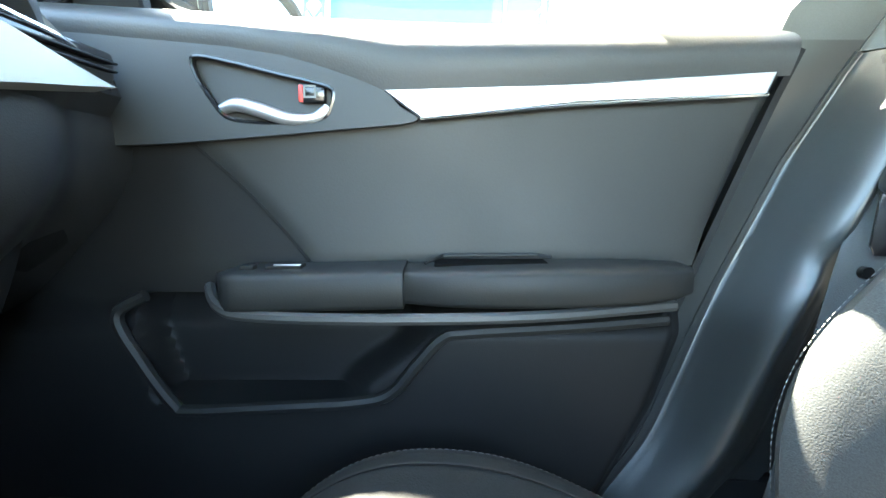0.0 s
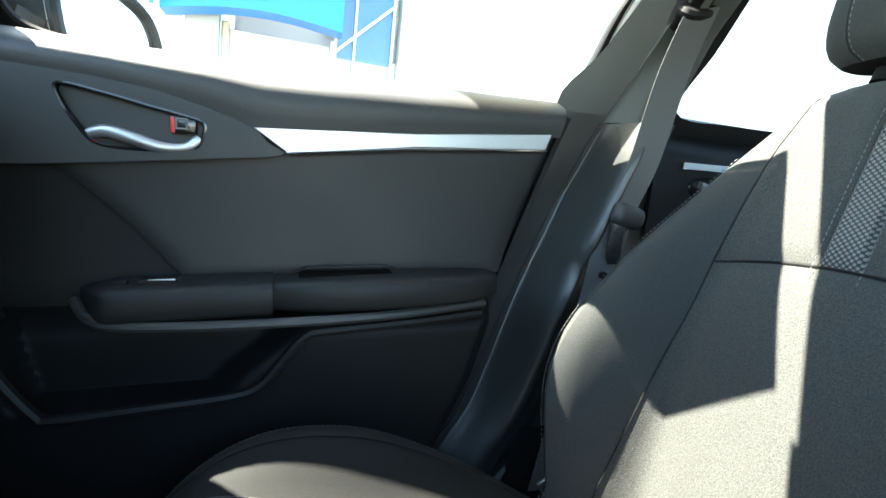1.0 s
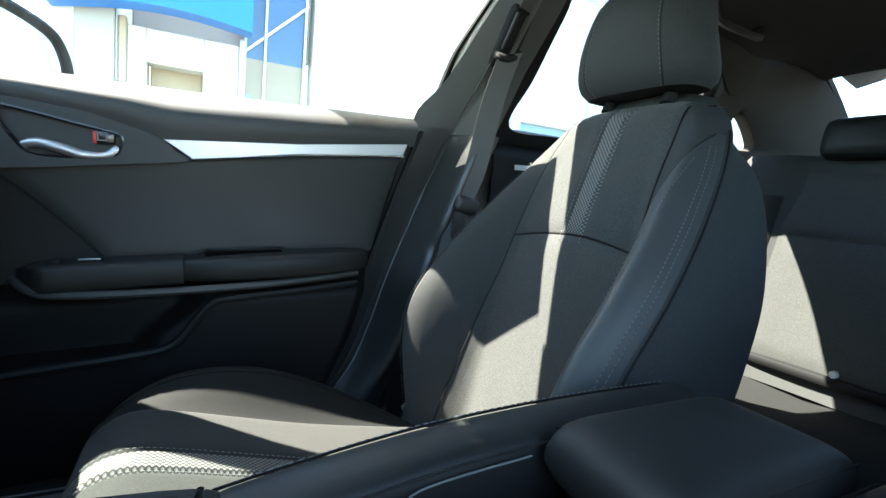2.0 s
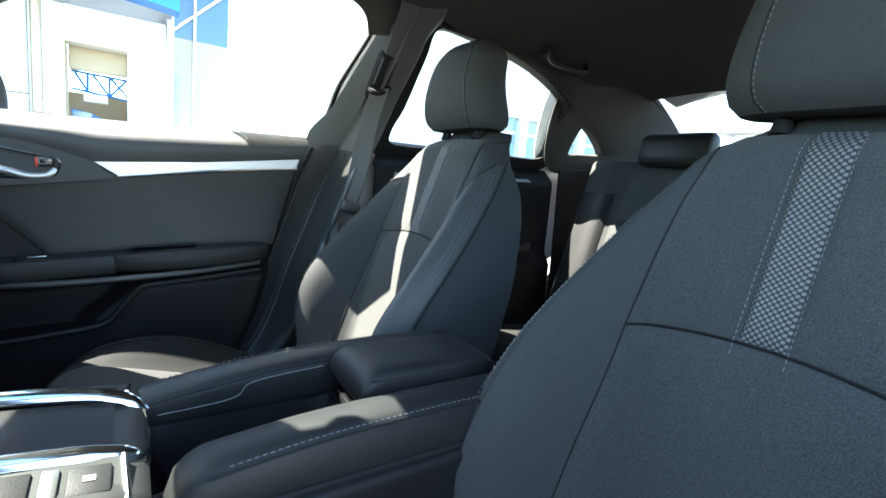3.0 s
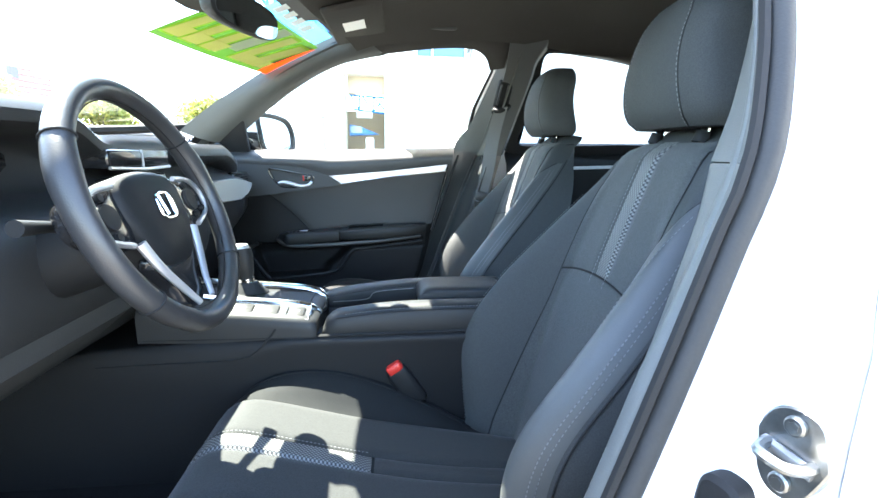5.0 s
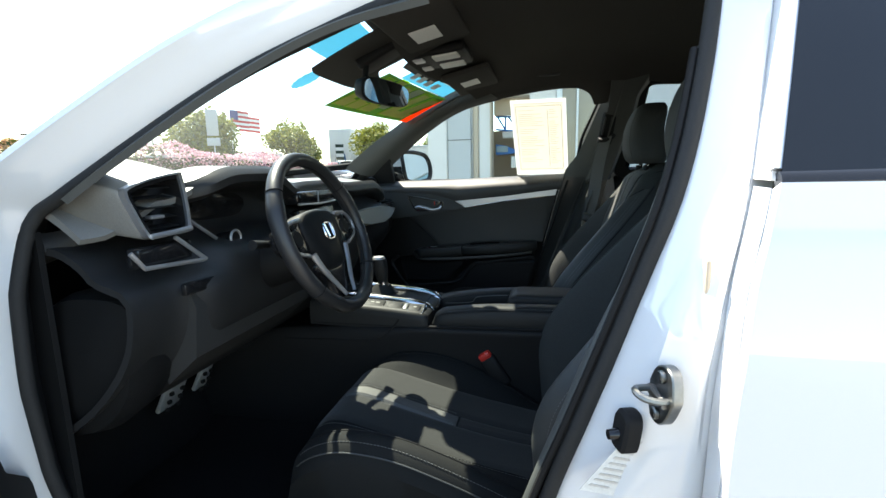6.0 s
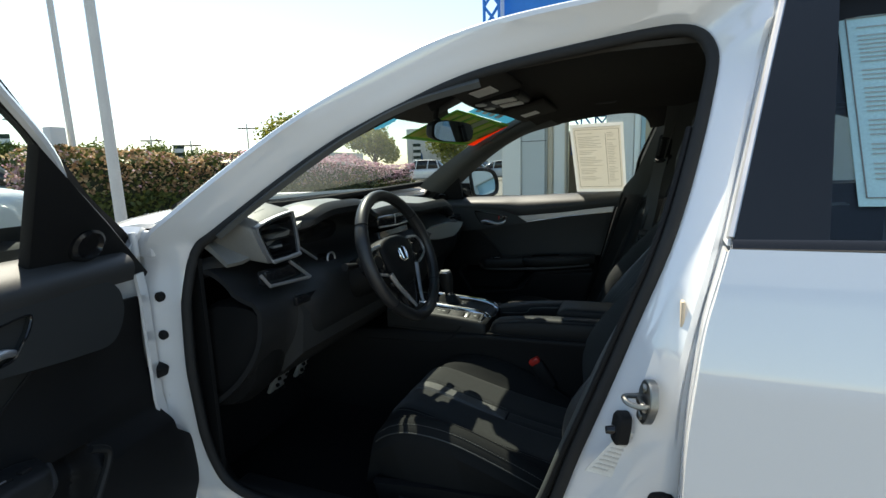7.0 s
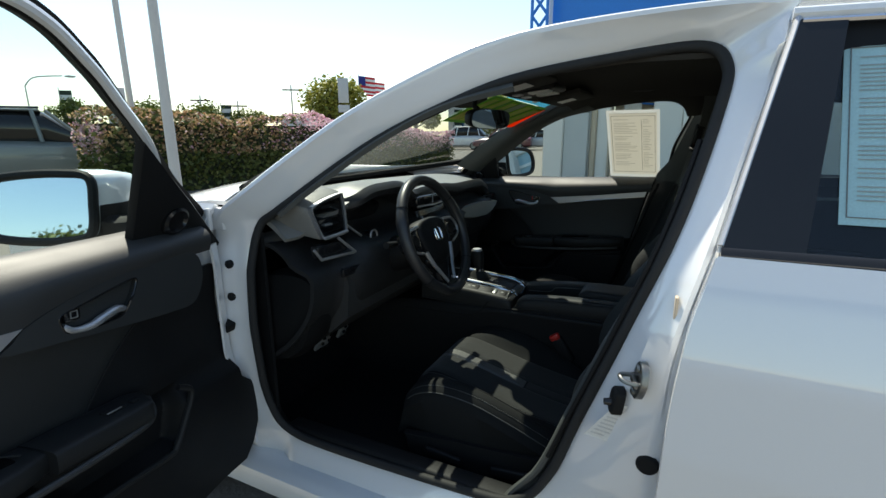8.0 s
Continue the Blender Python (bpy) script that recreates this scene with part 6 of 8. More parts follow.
hub = part("hub", blob([(-0.075, 0.045), (0, 0.058), (0.075, 0.045), (0.085, 0.0), (0.06, -0.06), (0.03, -0.085), (-0.03, -0.085), (-0.06, -0.06), (-0.085, 0.0)], -0.035, 0.012, 0.010), PLASTIC, wheel, "black hub pad")
part("badge", join(*[tube([on_wheel(a0, b0, 0.0255), on_wheel(a1, b1, 0.0265)], 0.0030, 6) for a0, b0, a1, b1 in ((-0.013, 0.016, -0.010, -0.014), (0.013, 0.016, 0.010, -0.014))],
                   tube([on_wheel(0.021 * math.copysign(abs(math.cos(t)) ** 0.6, math.cos(t)), 0.019 * math.copysign(abs(math.sin(t)) ** 0.6, math.sin(t)), 0.0245) for t in [k * math.tau / 32 for k in range(32)]], 0.0022, 6, True)), CHROME, hub, "chrome badge")
for s in (-1, 1):
    sp = part("spoke", blob([(s * 0.07, 0.040), (s * 0.12, 0.035), (s * 0.165, 0.028), (s * 0.168, -0.012), (s * 0.13, -0.035), (s * 0.078, -0.038)], -0.02, 0.006, 0.003), PIANO, wheel, "gloss black spoke with buttons")
    part("spoke_trim", tube(spline([on_wheel(s * a, b, 0.012) for a, b in ((0.085, 0.040), (0.135, 0.034), (0.158, 0.010), (0.15, -0.022), (0.10, -0.040))], 24), 0.0042, 8), SATIN, sp, "satin silver spoke surround")
    part("thumb_pad", cyl(on_wheel(s * 0.117, 0.002, 0.004), on_wheel(s * 0.117, 0.002, 0.013), 0.020, 20, 0.017), PLASTIC, sp)
    for a, b in ((0.117, 0.028), (0.117, -0.024), (0.142, 0.002), (0.146, -0.016)):
        part("button", cyl(on_wheel(s * a, b, 0.004), on_wheel(s * a, b, 0.0125), 0.006, 10), PLASTIC, sp)
    part("lower_spoke", tube(spline([on_wheel(s * 0.082, -0.040, 0.010), on_wheel(s * 0.064, -0.080, 0.010), on_wheel(s * 0.040, -0.118, 0.012), on_wheel(s * 0.022, -0.150, 0.016)], 16), lambda t: 0.0075 - 0.003 * t, 8, flat=0.6), SATIN, wheel, "satin silver lower spoke edge")
part("spoke_web", blob([(-0.062, -0.06), (0.062, -0.06), (0.040, -0.11), (0.024, -0.150), (-0.024, -0.150), (-0.040, -0.11)], -0.02, 0.004, 0.003), PIANO, wheel, "gloss black lower spoke insert")
part("column_cover", loft([[on_wheel(w * math.cos(a), -0.02 + h * math.sin(a), d) for a in [k * math.tau / 24 for k in range(24)]] for w, h, d in ((0.055, 0.050, -0.03), (0.065, 0.058, -0.06), (0.06, 0.055, -0.20))]), PLASTIC, wheel, "black steering column cover")
for s in (-1, 1):
    part("column_stalk", tube([on_wheel(s * 0.05, 0.0, -0.06), on_wheel(s * 0.13, 0.015, -0.05), on_wheel(s * 0.185, 0.02, -0.045)], lambda t: 0.006 + 0.004 * ease((t - 0.4) / 0.3), 10), PLASTIC, wheel, "black column stalk")

# ---- centre console ----
con = thing("centre_console", (0.1, 0, 0.25), "black centre console with silver shifter panel and padded lid", "centre console")


CY = -0.030         # middle of the console


def con_body(u, v):
    x = lerp(-0.74, 0.44, u)
    top = line1([(-0.74, 0.50), (-0.42, 0.56), (-0.22, 0.575), (0.0, 0.582), (0.44, 0.590)], x)
    a = lerp(-1, 1, v)
    # flat top, a ledge, then sides that lean outwards
    prof = [(0.0, 0.0, 0.0), (0.48, 0.119, 0.0), (0.50, 0.122, -0.001), (0.54, 0.131, -0.003), (0.57, 0.134, -0.009), (0.62, 0.132, -0.030), (1.0, 0.118, -0.345)]
    y = float(np.interp(abs(a), [p[0] for p in prof], [p[1] for p in prof]))
    dz = float(np.interp(abs(a), [p[0] for p in prof], [p[2] for p in prof]))
    rise = 0.06 * ease((-0.02 - x) / 0.25) * ease((abs(a) - 0.5) / 0.1)
    rise += 0.085 * ease((x - 0.012) / 0.018) * ease((0.218 - x) / 0.018) * ease((0.064 - y) / 0.008)
    return (x, CY + math.copysign(y, a), top + dz - rise)


part("body", grid(con_body, 76, 90), PLASTIC, con, "black plastic console body with a ledge along its side", solid=0.006)
for sd in (-1, 1):
    part("ledge_gap", tube([(x, CY + sd * 0.1245, line1([(-0.42, 0.56), (-0.22, 0.575), (0.0, 0.582), (0.44, 0.590)], x) + 0.001) for x in (0.012, 0.15, 0.30, 0.43)], 0.0045, 6), RUBBER, con, "dark gap between pad and ledge")
part("side_seam", tube(spline([(-0.42, -0.1625, 0.528), (-0.284, -0.1635, 0.534), (-0.212, -0.1645, 0.536), (-0.141, -0.165, 0.541), (-0.110, -0.164, 0.555), (-0.090, -0.160, 0.577), (-0.072, -0.1555, 0.600)], 40), 0.0024, 6), RUBBER, con, "dark swept seam along the console side")
part("rear_end", rbox(0.438, CY, 0.43, 0.02, 0.25, 0.32, 0.01), PLASTIC, con)


def rail(s, x0, x1, zk, label):
    """A padded rail with a flat stitched top and a rounded front end."""
    rings = []
    n = 44
    for i in range(n + 1):
        t = i / n
        x = lerp(x0, x1, t)
        k = min(1.0, (1 - (1 - min(t / 0.10, 1)) ** 2.2)) ** 0.5
        top = curve1(zk, x)
        bot = 0.578
        hz = (top - bot) / 2 * (0.25 + 0.75 * k)
        hw = 0.031 * (0.55 + 0.45 * k)
        zc = bot + hz
        ring = []
        for a in [j * math.tau / 28 for j in range(28)]:
            ca, sa = math.copysign(abs(math.cos(a)) ** 0.42, math.cos(a)), math.copysign(abs(math.sin(a)) ** 0.42, math.sin(a))
            ring.append(V((x, CY + s * (0.094 + hw * ca - 0.006 * max(sa, 0) * max(ca, 0)), zc + hz * sa - 0.004 * abs(ca) * max(sa, 0))))
        rings.append(ring)
    ob = part("side_pad", loft(rings), VINYL, con, label)
    for dy, dz in ((0.1205, -0.0055), (0.068, -0.0055)):
        tagged(part("stitching", stitch([V((x, CY + s * dy, curve1(zk, x) + dz)) for x in [lerp(x0 + 0.05, x1, i / 50) for i in range(51)]], 0.0006), THREAD, ob), kind="stuff") if dy > 0.09 else None
        part("pad_seam", tube([V((x, CY + s * (dy + (0.004 if dy > 0.09 else -0.004)), curve1(zk, x) + dz - 0.004)) for x in [lerp(x0 + 0.03, x1, i / 40) for i in range(41)]], 0.0013, 5), RUBBER, ob, "dark sewn seam")
    return ob


rail(-1, 0.018, 0.43, [(0.0, 0.622), (0.06, 0.632), (0.16, 0.643), (0.30, 0.648), (0.44, 0.648)], "black vinyl knee pad with stitching")
rail(1, -0.03, 0.43, [(-0.03, 0.612), (0.06, 0.628), (0.16, 0.641), (0.30, 0.648), (0.44, 0.648)], "black vinyl knee pad with stitching")
lid_r = []
for i in range(30):
    t = i / 29
    x = lerp(0.222, 0.425, t)
    k = max(0.10, 1 - abs(2 * t - 1) ** 9) ** 0.5
    lid_r.append([V((x, CY + 0.058 * math.copysign(abs(math.cos(a)) ** 0.35, math.cos(a)) * (0.93 + 0.07 * k), 0.634 + 0.030 * k * math.copysign(abs(math.sin(a)) ** 0.42, math.sin(a)))) for a in [j * math.tau / 32 for j in range(32)]])
lid = part("armrest_lid", loft(lid_r), VINYL, con, "padded black armrest lid")
for y in (-0.056, 0.056):
    part("lid_seam", tube([V((x, CY + y, 0.652)) for x in (0.232, 0.30, 0.418)], 0.0012, 5), RUBBER, lid, "dark seam")
part("lid_seam", tube([V((0.2245, CY + y, 0.642)) for y in (-0.052, 0.0, 0.052)], 0.0012, 5), RUBBER, lid, "dark seam")
part("lid_latch", rbox(0.226, CY, 0.604, 0.010, 0.08, 0.012, 0.003), PIANO, lid)
part("cup_well", rbox(0.115, CY, 0.505, 0.19, 0.112, 0.012, 0.004), RUBBER, con, "dark open cup well")
part("well_seam", tube(spline([(0.02, CY + 0.0605, 0.598), (0.10, CY + 0.0605, 0.604), (0.125, CY + 0.0605, 0.622), (0.215, CY + 0.0605, 0.630)], 24), 0.0009, 5), THREAD, con, "pale sewn line inside the well")
# shifter panel between two bright rails
pz = lambda x: line1([(-0.34, 0.650), (-0.20, 0.640), (-0.06, 0.630), (0.01, 0.622)], x)
pan = part("shift_panel", loft([[V((x, CY + y * k, max(pz(x) + z - dz, 0.572))) for y, z in ((-0.124, -0.075), (-0.1245, -0.030), (-0.1225, -0.016), (-0.118, -0.008), (-0.110, -0.004), (0.110, -0.004), (0.118, -0.008), (0.1225, -0.016), (0.1245, -0.030), (0.124, -0.075))]
                                 for x, k, dz in ((-0.34, 1, 0), (-0.20, 1, 0), (-0.10, 1, 0), (-0.03, 1, 0), (-0.006, 1, 0.0005), (0.004, 0.99, 0.003), (0.009, 0.97, 0.008))]), VINYL, con, "dark grained shifter surround")
part("surround_seam", tube([V((x, CY - 0.1248, 0.580)) for x in [lerp(-0.33, 0.004, i / 20) for i in range(21)]], 0.0014, 5), RUBBER, pan, "dark seam along the surround")
for s in (-1, 1):
    part("chrome_rail", tube(spline([(-0.34, CY + s * 0.064, pz(-0.34) + 0.007), (-0.20, CY + s * 0.064, pz(-0.2) + 0.007), (-0.06, CY + s * 0.063, pz(-0.06) + 0.006), (-0.022, CY + s * 0.060, 0.6285), (-0.004, CY + s * 0.056, 0.621), (0.006, CY + s * 0.052, 0.608)], 48), 0.0085, 10, flat=0.6), CHROME, pan, "bright metal rail beside the lever plate")
    plate_z = lambda x, v: pz(x) + 0.004 - 0.013 * v
    plt = part("switch_plate", grid(lambda u, v: (lerp(-0.32, -0.008, u), CY + s * lerp(0.066, 0.114, v), plate_z(lerp(-0.32, -0.008, u), v)), 12, 4), PLATE_GREY, pan, "grey sloping switch plate", solid=0.006, flip=s < 0)
    for k, wk in enumerate((0.052, 0.040, 0.012, 0.030)):
        xk = (-0.150, -0.092, -0.060, -0.034)[k]
        part("switch", rbox(xk, CY + s * 0.090, plate_z(xk, 0.5) + 0.0008, wk, 0.030, 0.004, 0.0015, 2, (-s * 15, 4.2, 0)), (PLASTIC, PLASTIC, GUNMETAL, PLASTIC)[k], plt)
    for xk, wk in ((-0.160, 0.010), (-0.144, 0.012), (-0.034, 0.009)):
        part("switch_mark", rbox(xk, CY + s * 0.090, plate_z(xk, 0.5) + 0.0032, wk, 0.006, 0.0008, 0.0, 1, (-s * 15, 4.2, 0)), GREY_TAG, plt)
    part("plate_edge", tube([(-0.010, CY + s * 0.066, pz(-0.01) + 0.0045), (-0.007, CY + s * 0.114, pz(-0.01) - 0.0085)], 0.0032, 8), CHROME, plt, "bright end strip")
    part("plate_line", tube([(-0.32, CY + s * 0.1145, pz(-0.32) - 0.0085), (-0.16, CY + s * 0.1145, pz(-0.16) - 0.0085), (-0.008, CY + s * 0.1145, pz(-0.01) - 0.0085)], 0.0018, 6), SATIN, plt, "thin bright lower edge")
part("slot_plate", grid(lambda u, v: (lerp(-0.32, -0.02, u), CY + lerp(-0.056, 0.056, v), pz(lerp(-0.32, -0.02, u)) - 0.001), 8, 4), PLASTIC, pan, "gloss black lever plate", solid=0.004)
part("end_bridge", tube([(0.002, CY - 0.062, 0.612), (0.008, CY, 0.600), (0.002, CY + 0.062, 0.612)], 0.006, 8), PIANO, pan)
shifter = part("shift_lever", loft([[V((-0.176 + dx + w * math.copysign(abs(math.cos(a)) ** 0.7, math.cos(a)), 0.0 + w * 0.85 * math.copysign(abs(math.sin(a)) ** 0.7, math.sin(a)), z)) for a in [k * math.tau / 24 for k in range(24)]]
                              for w, z, dx in ((0.012, 0.63, 0.01), (0.013, 0.665, 0.006), (0.018, 0.680, 0.004), (0.0225, 0.703, 0.0), (0.0240, 0.727, -0.003), (0.0215, 0.739, -0.004), (0.012, 0.743, -0.004))]), VINYL, con, "black leather shift lever")
part("lever_cap", cyl((-0.180, 0.0, 0.7395), (-0.180, 0.0, 0.746), 0.020, 20, 0.017), SATIN, shifter, "silver lever cap")
part("lever_collar", cyl((-0.167, 0.0, 0.655), (-0.168, 0.0, 0.668), 0.016, 20), CHROME, shifter)
part("lever_boot", loft([[V((-0.170 + w * 1.5 * math.cos(a), w * math.sin(a), z)) for a in [k * math.tau / 20 for k in range(20)]] for w, z in ((0.032, 0.636), (0.026, 0.645), (0.016, 0.660))]), VINYL, shifter)

# pedals
for y, w, lab in ((-0.355, 0.075, "brake"), (-0.235, 0.05, "accelerator")):
    pdl = thing("pedal", (-0.66, y, 0.42), "dark metal " + lab + " pedal with rubber studs", "pedal", "pedals")
    pad_ob = part("pedal_plate", rbox(-0.655, y, 0.425, 0.014, w, 0.085, 0.006, 2, (0, 28, 0)), ALU, pdl)
    part("pedal_arm", tube([(-0.665, y, 0.44), (-0.72, y, 0.56), (-0.75, y, 0.66)], 0.007, 8), PLASTIC, pdl)
    for i in range(3):
        for j in range(2):
            part("stud", rbox(-0.645 + 0.010 * (i - 1), y + (j - 0.5) * w * 0.5, 0.415 + 0.024 * (i - 1), 0.008, 0.012, 0.010, 0.002), RUBBER, pad_ob)

# ---- overhead ----
mirror = thing("rear_view_mirror", (-0.02, 0.0, 1.29), "black-framed rear-view mirror hanging from the windshield", "mirror")
MC = V((-0.125, -0.03, 1.225))
MX = V((math.cos(radians(-14)), math.sin(radians(-14)), -0.12)).normalized()
MY = V((0, 0, 1)).cross(MX).normalized()
MZ = MX.cross(MY)
mo = lambda r, d: [MC + MY * (0.122 * r * math.copysign(abs(math.cos(a)) ** 0.6, math.cos(a))) + MZ * (0.034 * r * math.copysign(abs(math.sin(a)) ** 0.6, math.sin(a))) + MX * d for a in [k * math.tau / 36 for k in range(36)]]
part("housing", loft([mo(0.5, -0.035), mo(0.9, -0.028), mo(1.0, -0.01), mo(1.0, 0.003), mo(0.95, 0.006)]), PLASTIC, mirror, "black mirror housing")
part("glass", loft([mo(0.93, 0.0045), mo(0.93, 0.0075)]), MIRROR, mirror)
part("stem", tube([MC + V((-0.02, 0, 0.01)), MC + V((-0.06, 0, 0.045)), MC + V((-0.055, 0.0, 0.085))], 0.010, 10), PLASTIC, mirror)
part("sensor_cover", rbox(-0.15, 0.0, 1.335, 0.13, 0.09, 0.04, 0.012, 3, (0, -26, 0)), PLASTIC, mirror)

for s in (-1, 1):
    vis = thing("sun_visor", (0.06, s * 0.36, 1.335), "folded dark grey sun visor with a white warning label", "sun visor", "sun visors")
    part("flap", rbox(0.065, s * 0.36, 1.312, 0.155, 0.36, 0.016, 0.007, 3, (0, -13, 0)), HEADLINER, vis)
    part("warning_label", rbox(0.060, s * (0.34 if s > 0 else 0.29), 1.3005, 0.060, 0.085, 0.002, 0.0006, 1, (0, -13, 0)), WHITE_TAG, vis, "white warning label")
    part("hinge_rod", cyl((-0.01, s * 0.53, 1.300), (-0.01, s * 0.20, 1.302), 0.005, 8), PLASTIC, vis)
lamp = thing("map_lamp", (0.03, 0.0, 1.33), "grey overhead console with map lamps and switches", "overhead console")
base = part("lamp_body", rbox(0.03, 0.0, 1.318, 0.16, 0.17, 0.024, 0.009, 3, (0, -6, 0)), PLASTIC, lamp)
for y in (-0.05, 0.05):
    part("lens", rbox(0.055, y, 1.306, 0.07, 0.05, 0.006, 0.002, 2, (0, -6, 0)), WHITE_TAG, base, "pale lamp lens")
    part("switch", rbox(-0.02, y, 1.299, 0.028, 0.040, 0.006, 0.002, 2, (0, -6, 0)), SATIN, base)


def grab(s, x, dz, yy=0.535):
    g = thing("grab_handle", (x, s * 0.54, 1.30), "dark grey folded grab handle on the roof lining", "grab handle", "grab handles")
    part("grip", tube(spline([(x - 0.088, s * yy, 1.335 + dz), (x - 0.080, s * (yy - 0.010), 1.305 + dz), (x - 0.055, s * (yy - 0.015), 1.295 + dz), (x + 0.055, s * (yy - 0.015), 1.293 + dz), (x + 0.080, s * (yy - 0.010), 1.302 + dz), (x + 0.088, s * yy, 1.331 + dz)], 40), 0.0105, 8, flat=0.8), SOFT, g)
    for dx in (-0.088, 0.088):
        part("end_cap", rbox(x + dx, s * (yy + 0.005), 1.332 + dz, 0.028, 0.03, 0.034, 0.006), PLASTIC, g)


grab(1, 0.287, 0.052, 0.515), grab(1, 1.14, -0.02, 0.55), grab(-1, 1.14, -0.025)

# black printed field on the glass round the mirror foot, one edge stepped to let a sun patch onto the console pad
part("frit_field", grid(lambda a, b: V(shield(lerp(0.50 - lerp(0.125, 0.17, b), 0.50 + lerp(0.145, 0.105, ease((b - 0.29) / 0.08)), a), lerp(0.665 + 0.02 * abs(2 * a - 1) ** 6, 0.985, b))) + V((0.3, 0, -0.9)).normalized() * 0.0075, 16, 24), HEADLINER, body, "dark field at the top of the windshield", solid=0.001)
# added band, lower on one stretch, to stop sun reaching the console lid
part("sun_stop_band", grid(lambda a, b: V(shield(lerp(0.005, 0.995, a), lerp(0.915 - 0.05 * ease((a - 0.64) / 0.02) * ease((0.86 - a) / 0.02), 0.99, b))) + V((0.3, 0, -0.9)).normalized() * 0.005, 80, 3), INK, body, "added dark band that keeps the sun off the console lid", solid=0.001)

# stickers at the top of the windshield
def on_shield(u, v, d=0.004):
    q = V(shield(u, v))
    return q + V((0.3, 0, -0.9)).normalized() * d


def film_mat(name, col):
    """A printed film that glows a little with the daylight behind it."""
    m = surface(name, col, 0.5, var=0.05, bump=0.0)
    t, x = m.node_tree.nodes.new("ShaderNodeBsdfTranslucent"), m.node_tree.nodes.new("ShaderNodeMixShader")
    t.inputs["Color"].default_value = (*col, 1)
    x.inputs[0].default_value = 0.55
    m.node_tree.links.new(m.node_tree.nodes["Principled BSDF"].outputs[0], x.inputs[1])
    m.node_tree.links.new(t.outputs[0], x.inputs[2])
    m.node_tree.links.new(x.outputs[0], m.node_tree.nodes["Material Output"].inputs["Surface"])
    return m


GREEN = film_mat("lime_green_film", (0.42, 0.66, 0.03))
CYAN = film_mat("pale_blue_film", (0.22, 0.55, 0.68))
ORANGE = film_mat("orange_film", (0.80, 0.14, 0.03))
st = thing("windshield_sticker", tuple(on_shield(0.62, 0.86)), "green and yellow sticker with blue and orange edges on the windshield", "sticker")
def patch(name, u0, u1, v0, v1, m, d=0.004, slant=0.0, lab=""):
    return part(name, grid(lambda a, b: on_shield(lerp(u0, u1, a) + slant * b, lerp(v0, v1, b), d), 8, 4), m, st, lab, solid=0.0006)


DARK_GREEN = film_mat("dark_green_film", (0.13, 0.24, 0.06))
patch("green_field", 0.625, 0.945, 0.53, 0.81, DARK_GREEN, 0.004, 0.03, "dark green sticker ground")
YELLOW = film_mat("pale_yellow_film", (0.74, 0.74, 0.22))
PALE_FILM = film_mat("pale_grey_film", (0.52, 0.54, 0.44))
for u, tall in ((0.640, 0.0), (0.696, 0.02), (0.752, 0.0), (0.842, 0.0), (0.892, -0.015)):
    patch("lime_edge", u - 0.006, u + 0.036, 0.552, 0.795 + tall, GREEN, 0.0052, 0.042, "lime green outline of a slanting bar")
    patch("yellow_bar", u, u + 0.029, 0.565, 0.782 + tall, YELLOW, 0.0064, 0.042, "pale yellow slanting bar")
    patch("yellow_foot", u - 0.003, u + 0.046, 0.560, 0.615, YELLOW, 0.0070, 0.012, "pale yellow foot of the bar")
patch("grey_block", 0.800, 0.836, 0.60, 0.80, PALE_FILM, 0.0060, 0.036, "pale grey block between the bars")
patch("blue_edge", 0.72, 0.955, 0.815, 0.90, CYAN, 0.004, 0.0, "pale blue band with white writing bars")
for k in range(4):
    patch("white_bar", 0.74 + 0.04 * k, 0.765 + 0.04 * k, 0.835, 0.88, WHITE_TAG, 0.0055)
patch("orange_edge", 0.945, 0.975, 0.53, 0.79, ORANGE, 0.004, 0.0, "orange edge strip")
st2 = thing("windshield_film", tuple(on_shield(0.3, 0.82)), "blue tinted film and round teal seal on the windshield", "sticker")
part("film", grid(lambda a, b: on_shield(lerp(0.19, 0.385, a), lerp(0.74, 0.90, b)), 6, 4), CYAN, st2, solid=0.0006)
part("seal", loft([[on_shield(0.43 + 0.028 * math.cos(k * math.tau / 28) * (1 + 0.12 * (k % 2)), 0.63 + 0.055 * math.sin(k * math.tau / 28) * (1 + 0.12 * (k % 2)), d) for k in range(28)] for d in (0.0035, 0.0045)]), CYAN, st2, "round teal seal with a toothed rim")

# price sheet inside the passenger's window
def on_side(s, x, z, d=0.0):
    return V((x, s * (side_y(z) - 0.045 - d), z))


PAPER = surface("cream_paper", (0.68, 0.67, 0.63), 0.7, var=0.05, scale=6, bump=0.05)
pn = PAPER.node_tree
ptr, pmx = pn.nodes.new("ShaderNodeBsdfTranslucent"), pn.nodes.new("ShaderNodeMixShader")
ptr.inputs["Color"].default_value = (0.82, 0.80, 0.74, 1)
pmx.inputs[0].default_value = 0.5
pn.links.new(pn.nodes["Principled BSDF"].outputs[0], pmx.inputs[1])
pn.links.new(ptr.outputs[0], pmx.inputs[2])
pn.links.new(pmx.outputs[0], pn.nodes["Material Output"].inputs["Surface"])


PRINT = surface("grey_fine_print", (0.42, 0.42, 0.40), 0.7, var=0.05, bump=0.0)
pt = PRINT.node_tree
pb, pm = pt.nodes.new("ShaderNodeBsdfTranslucent"), pt.nodes.new("ShaderNodeMixShader")
pb.inputs["Color"].default_value = (0.52, 0.52, 0.49, 1)
pm.inputs[0].default_value = 0.5
pt.links.new(pt.nodes["Principled BSDF"].outputs[0], pm.inputs[1])
pt.links.new(pb.outputs[0], pm.inputs[2])
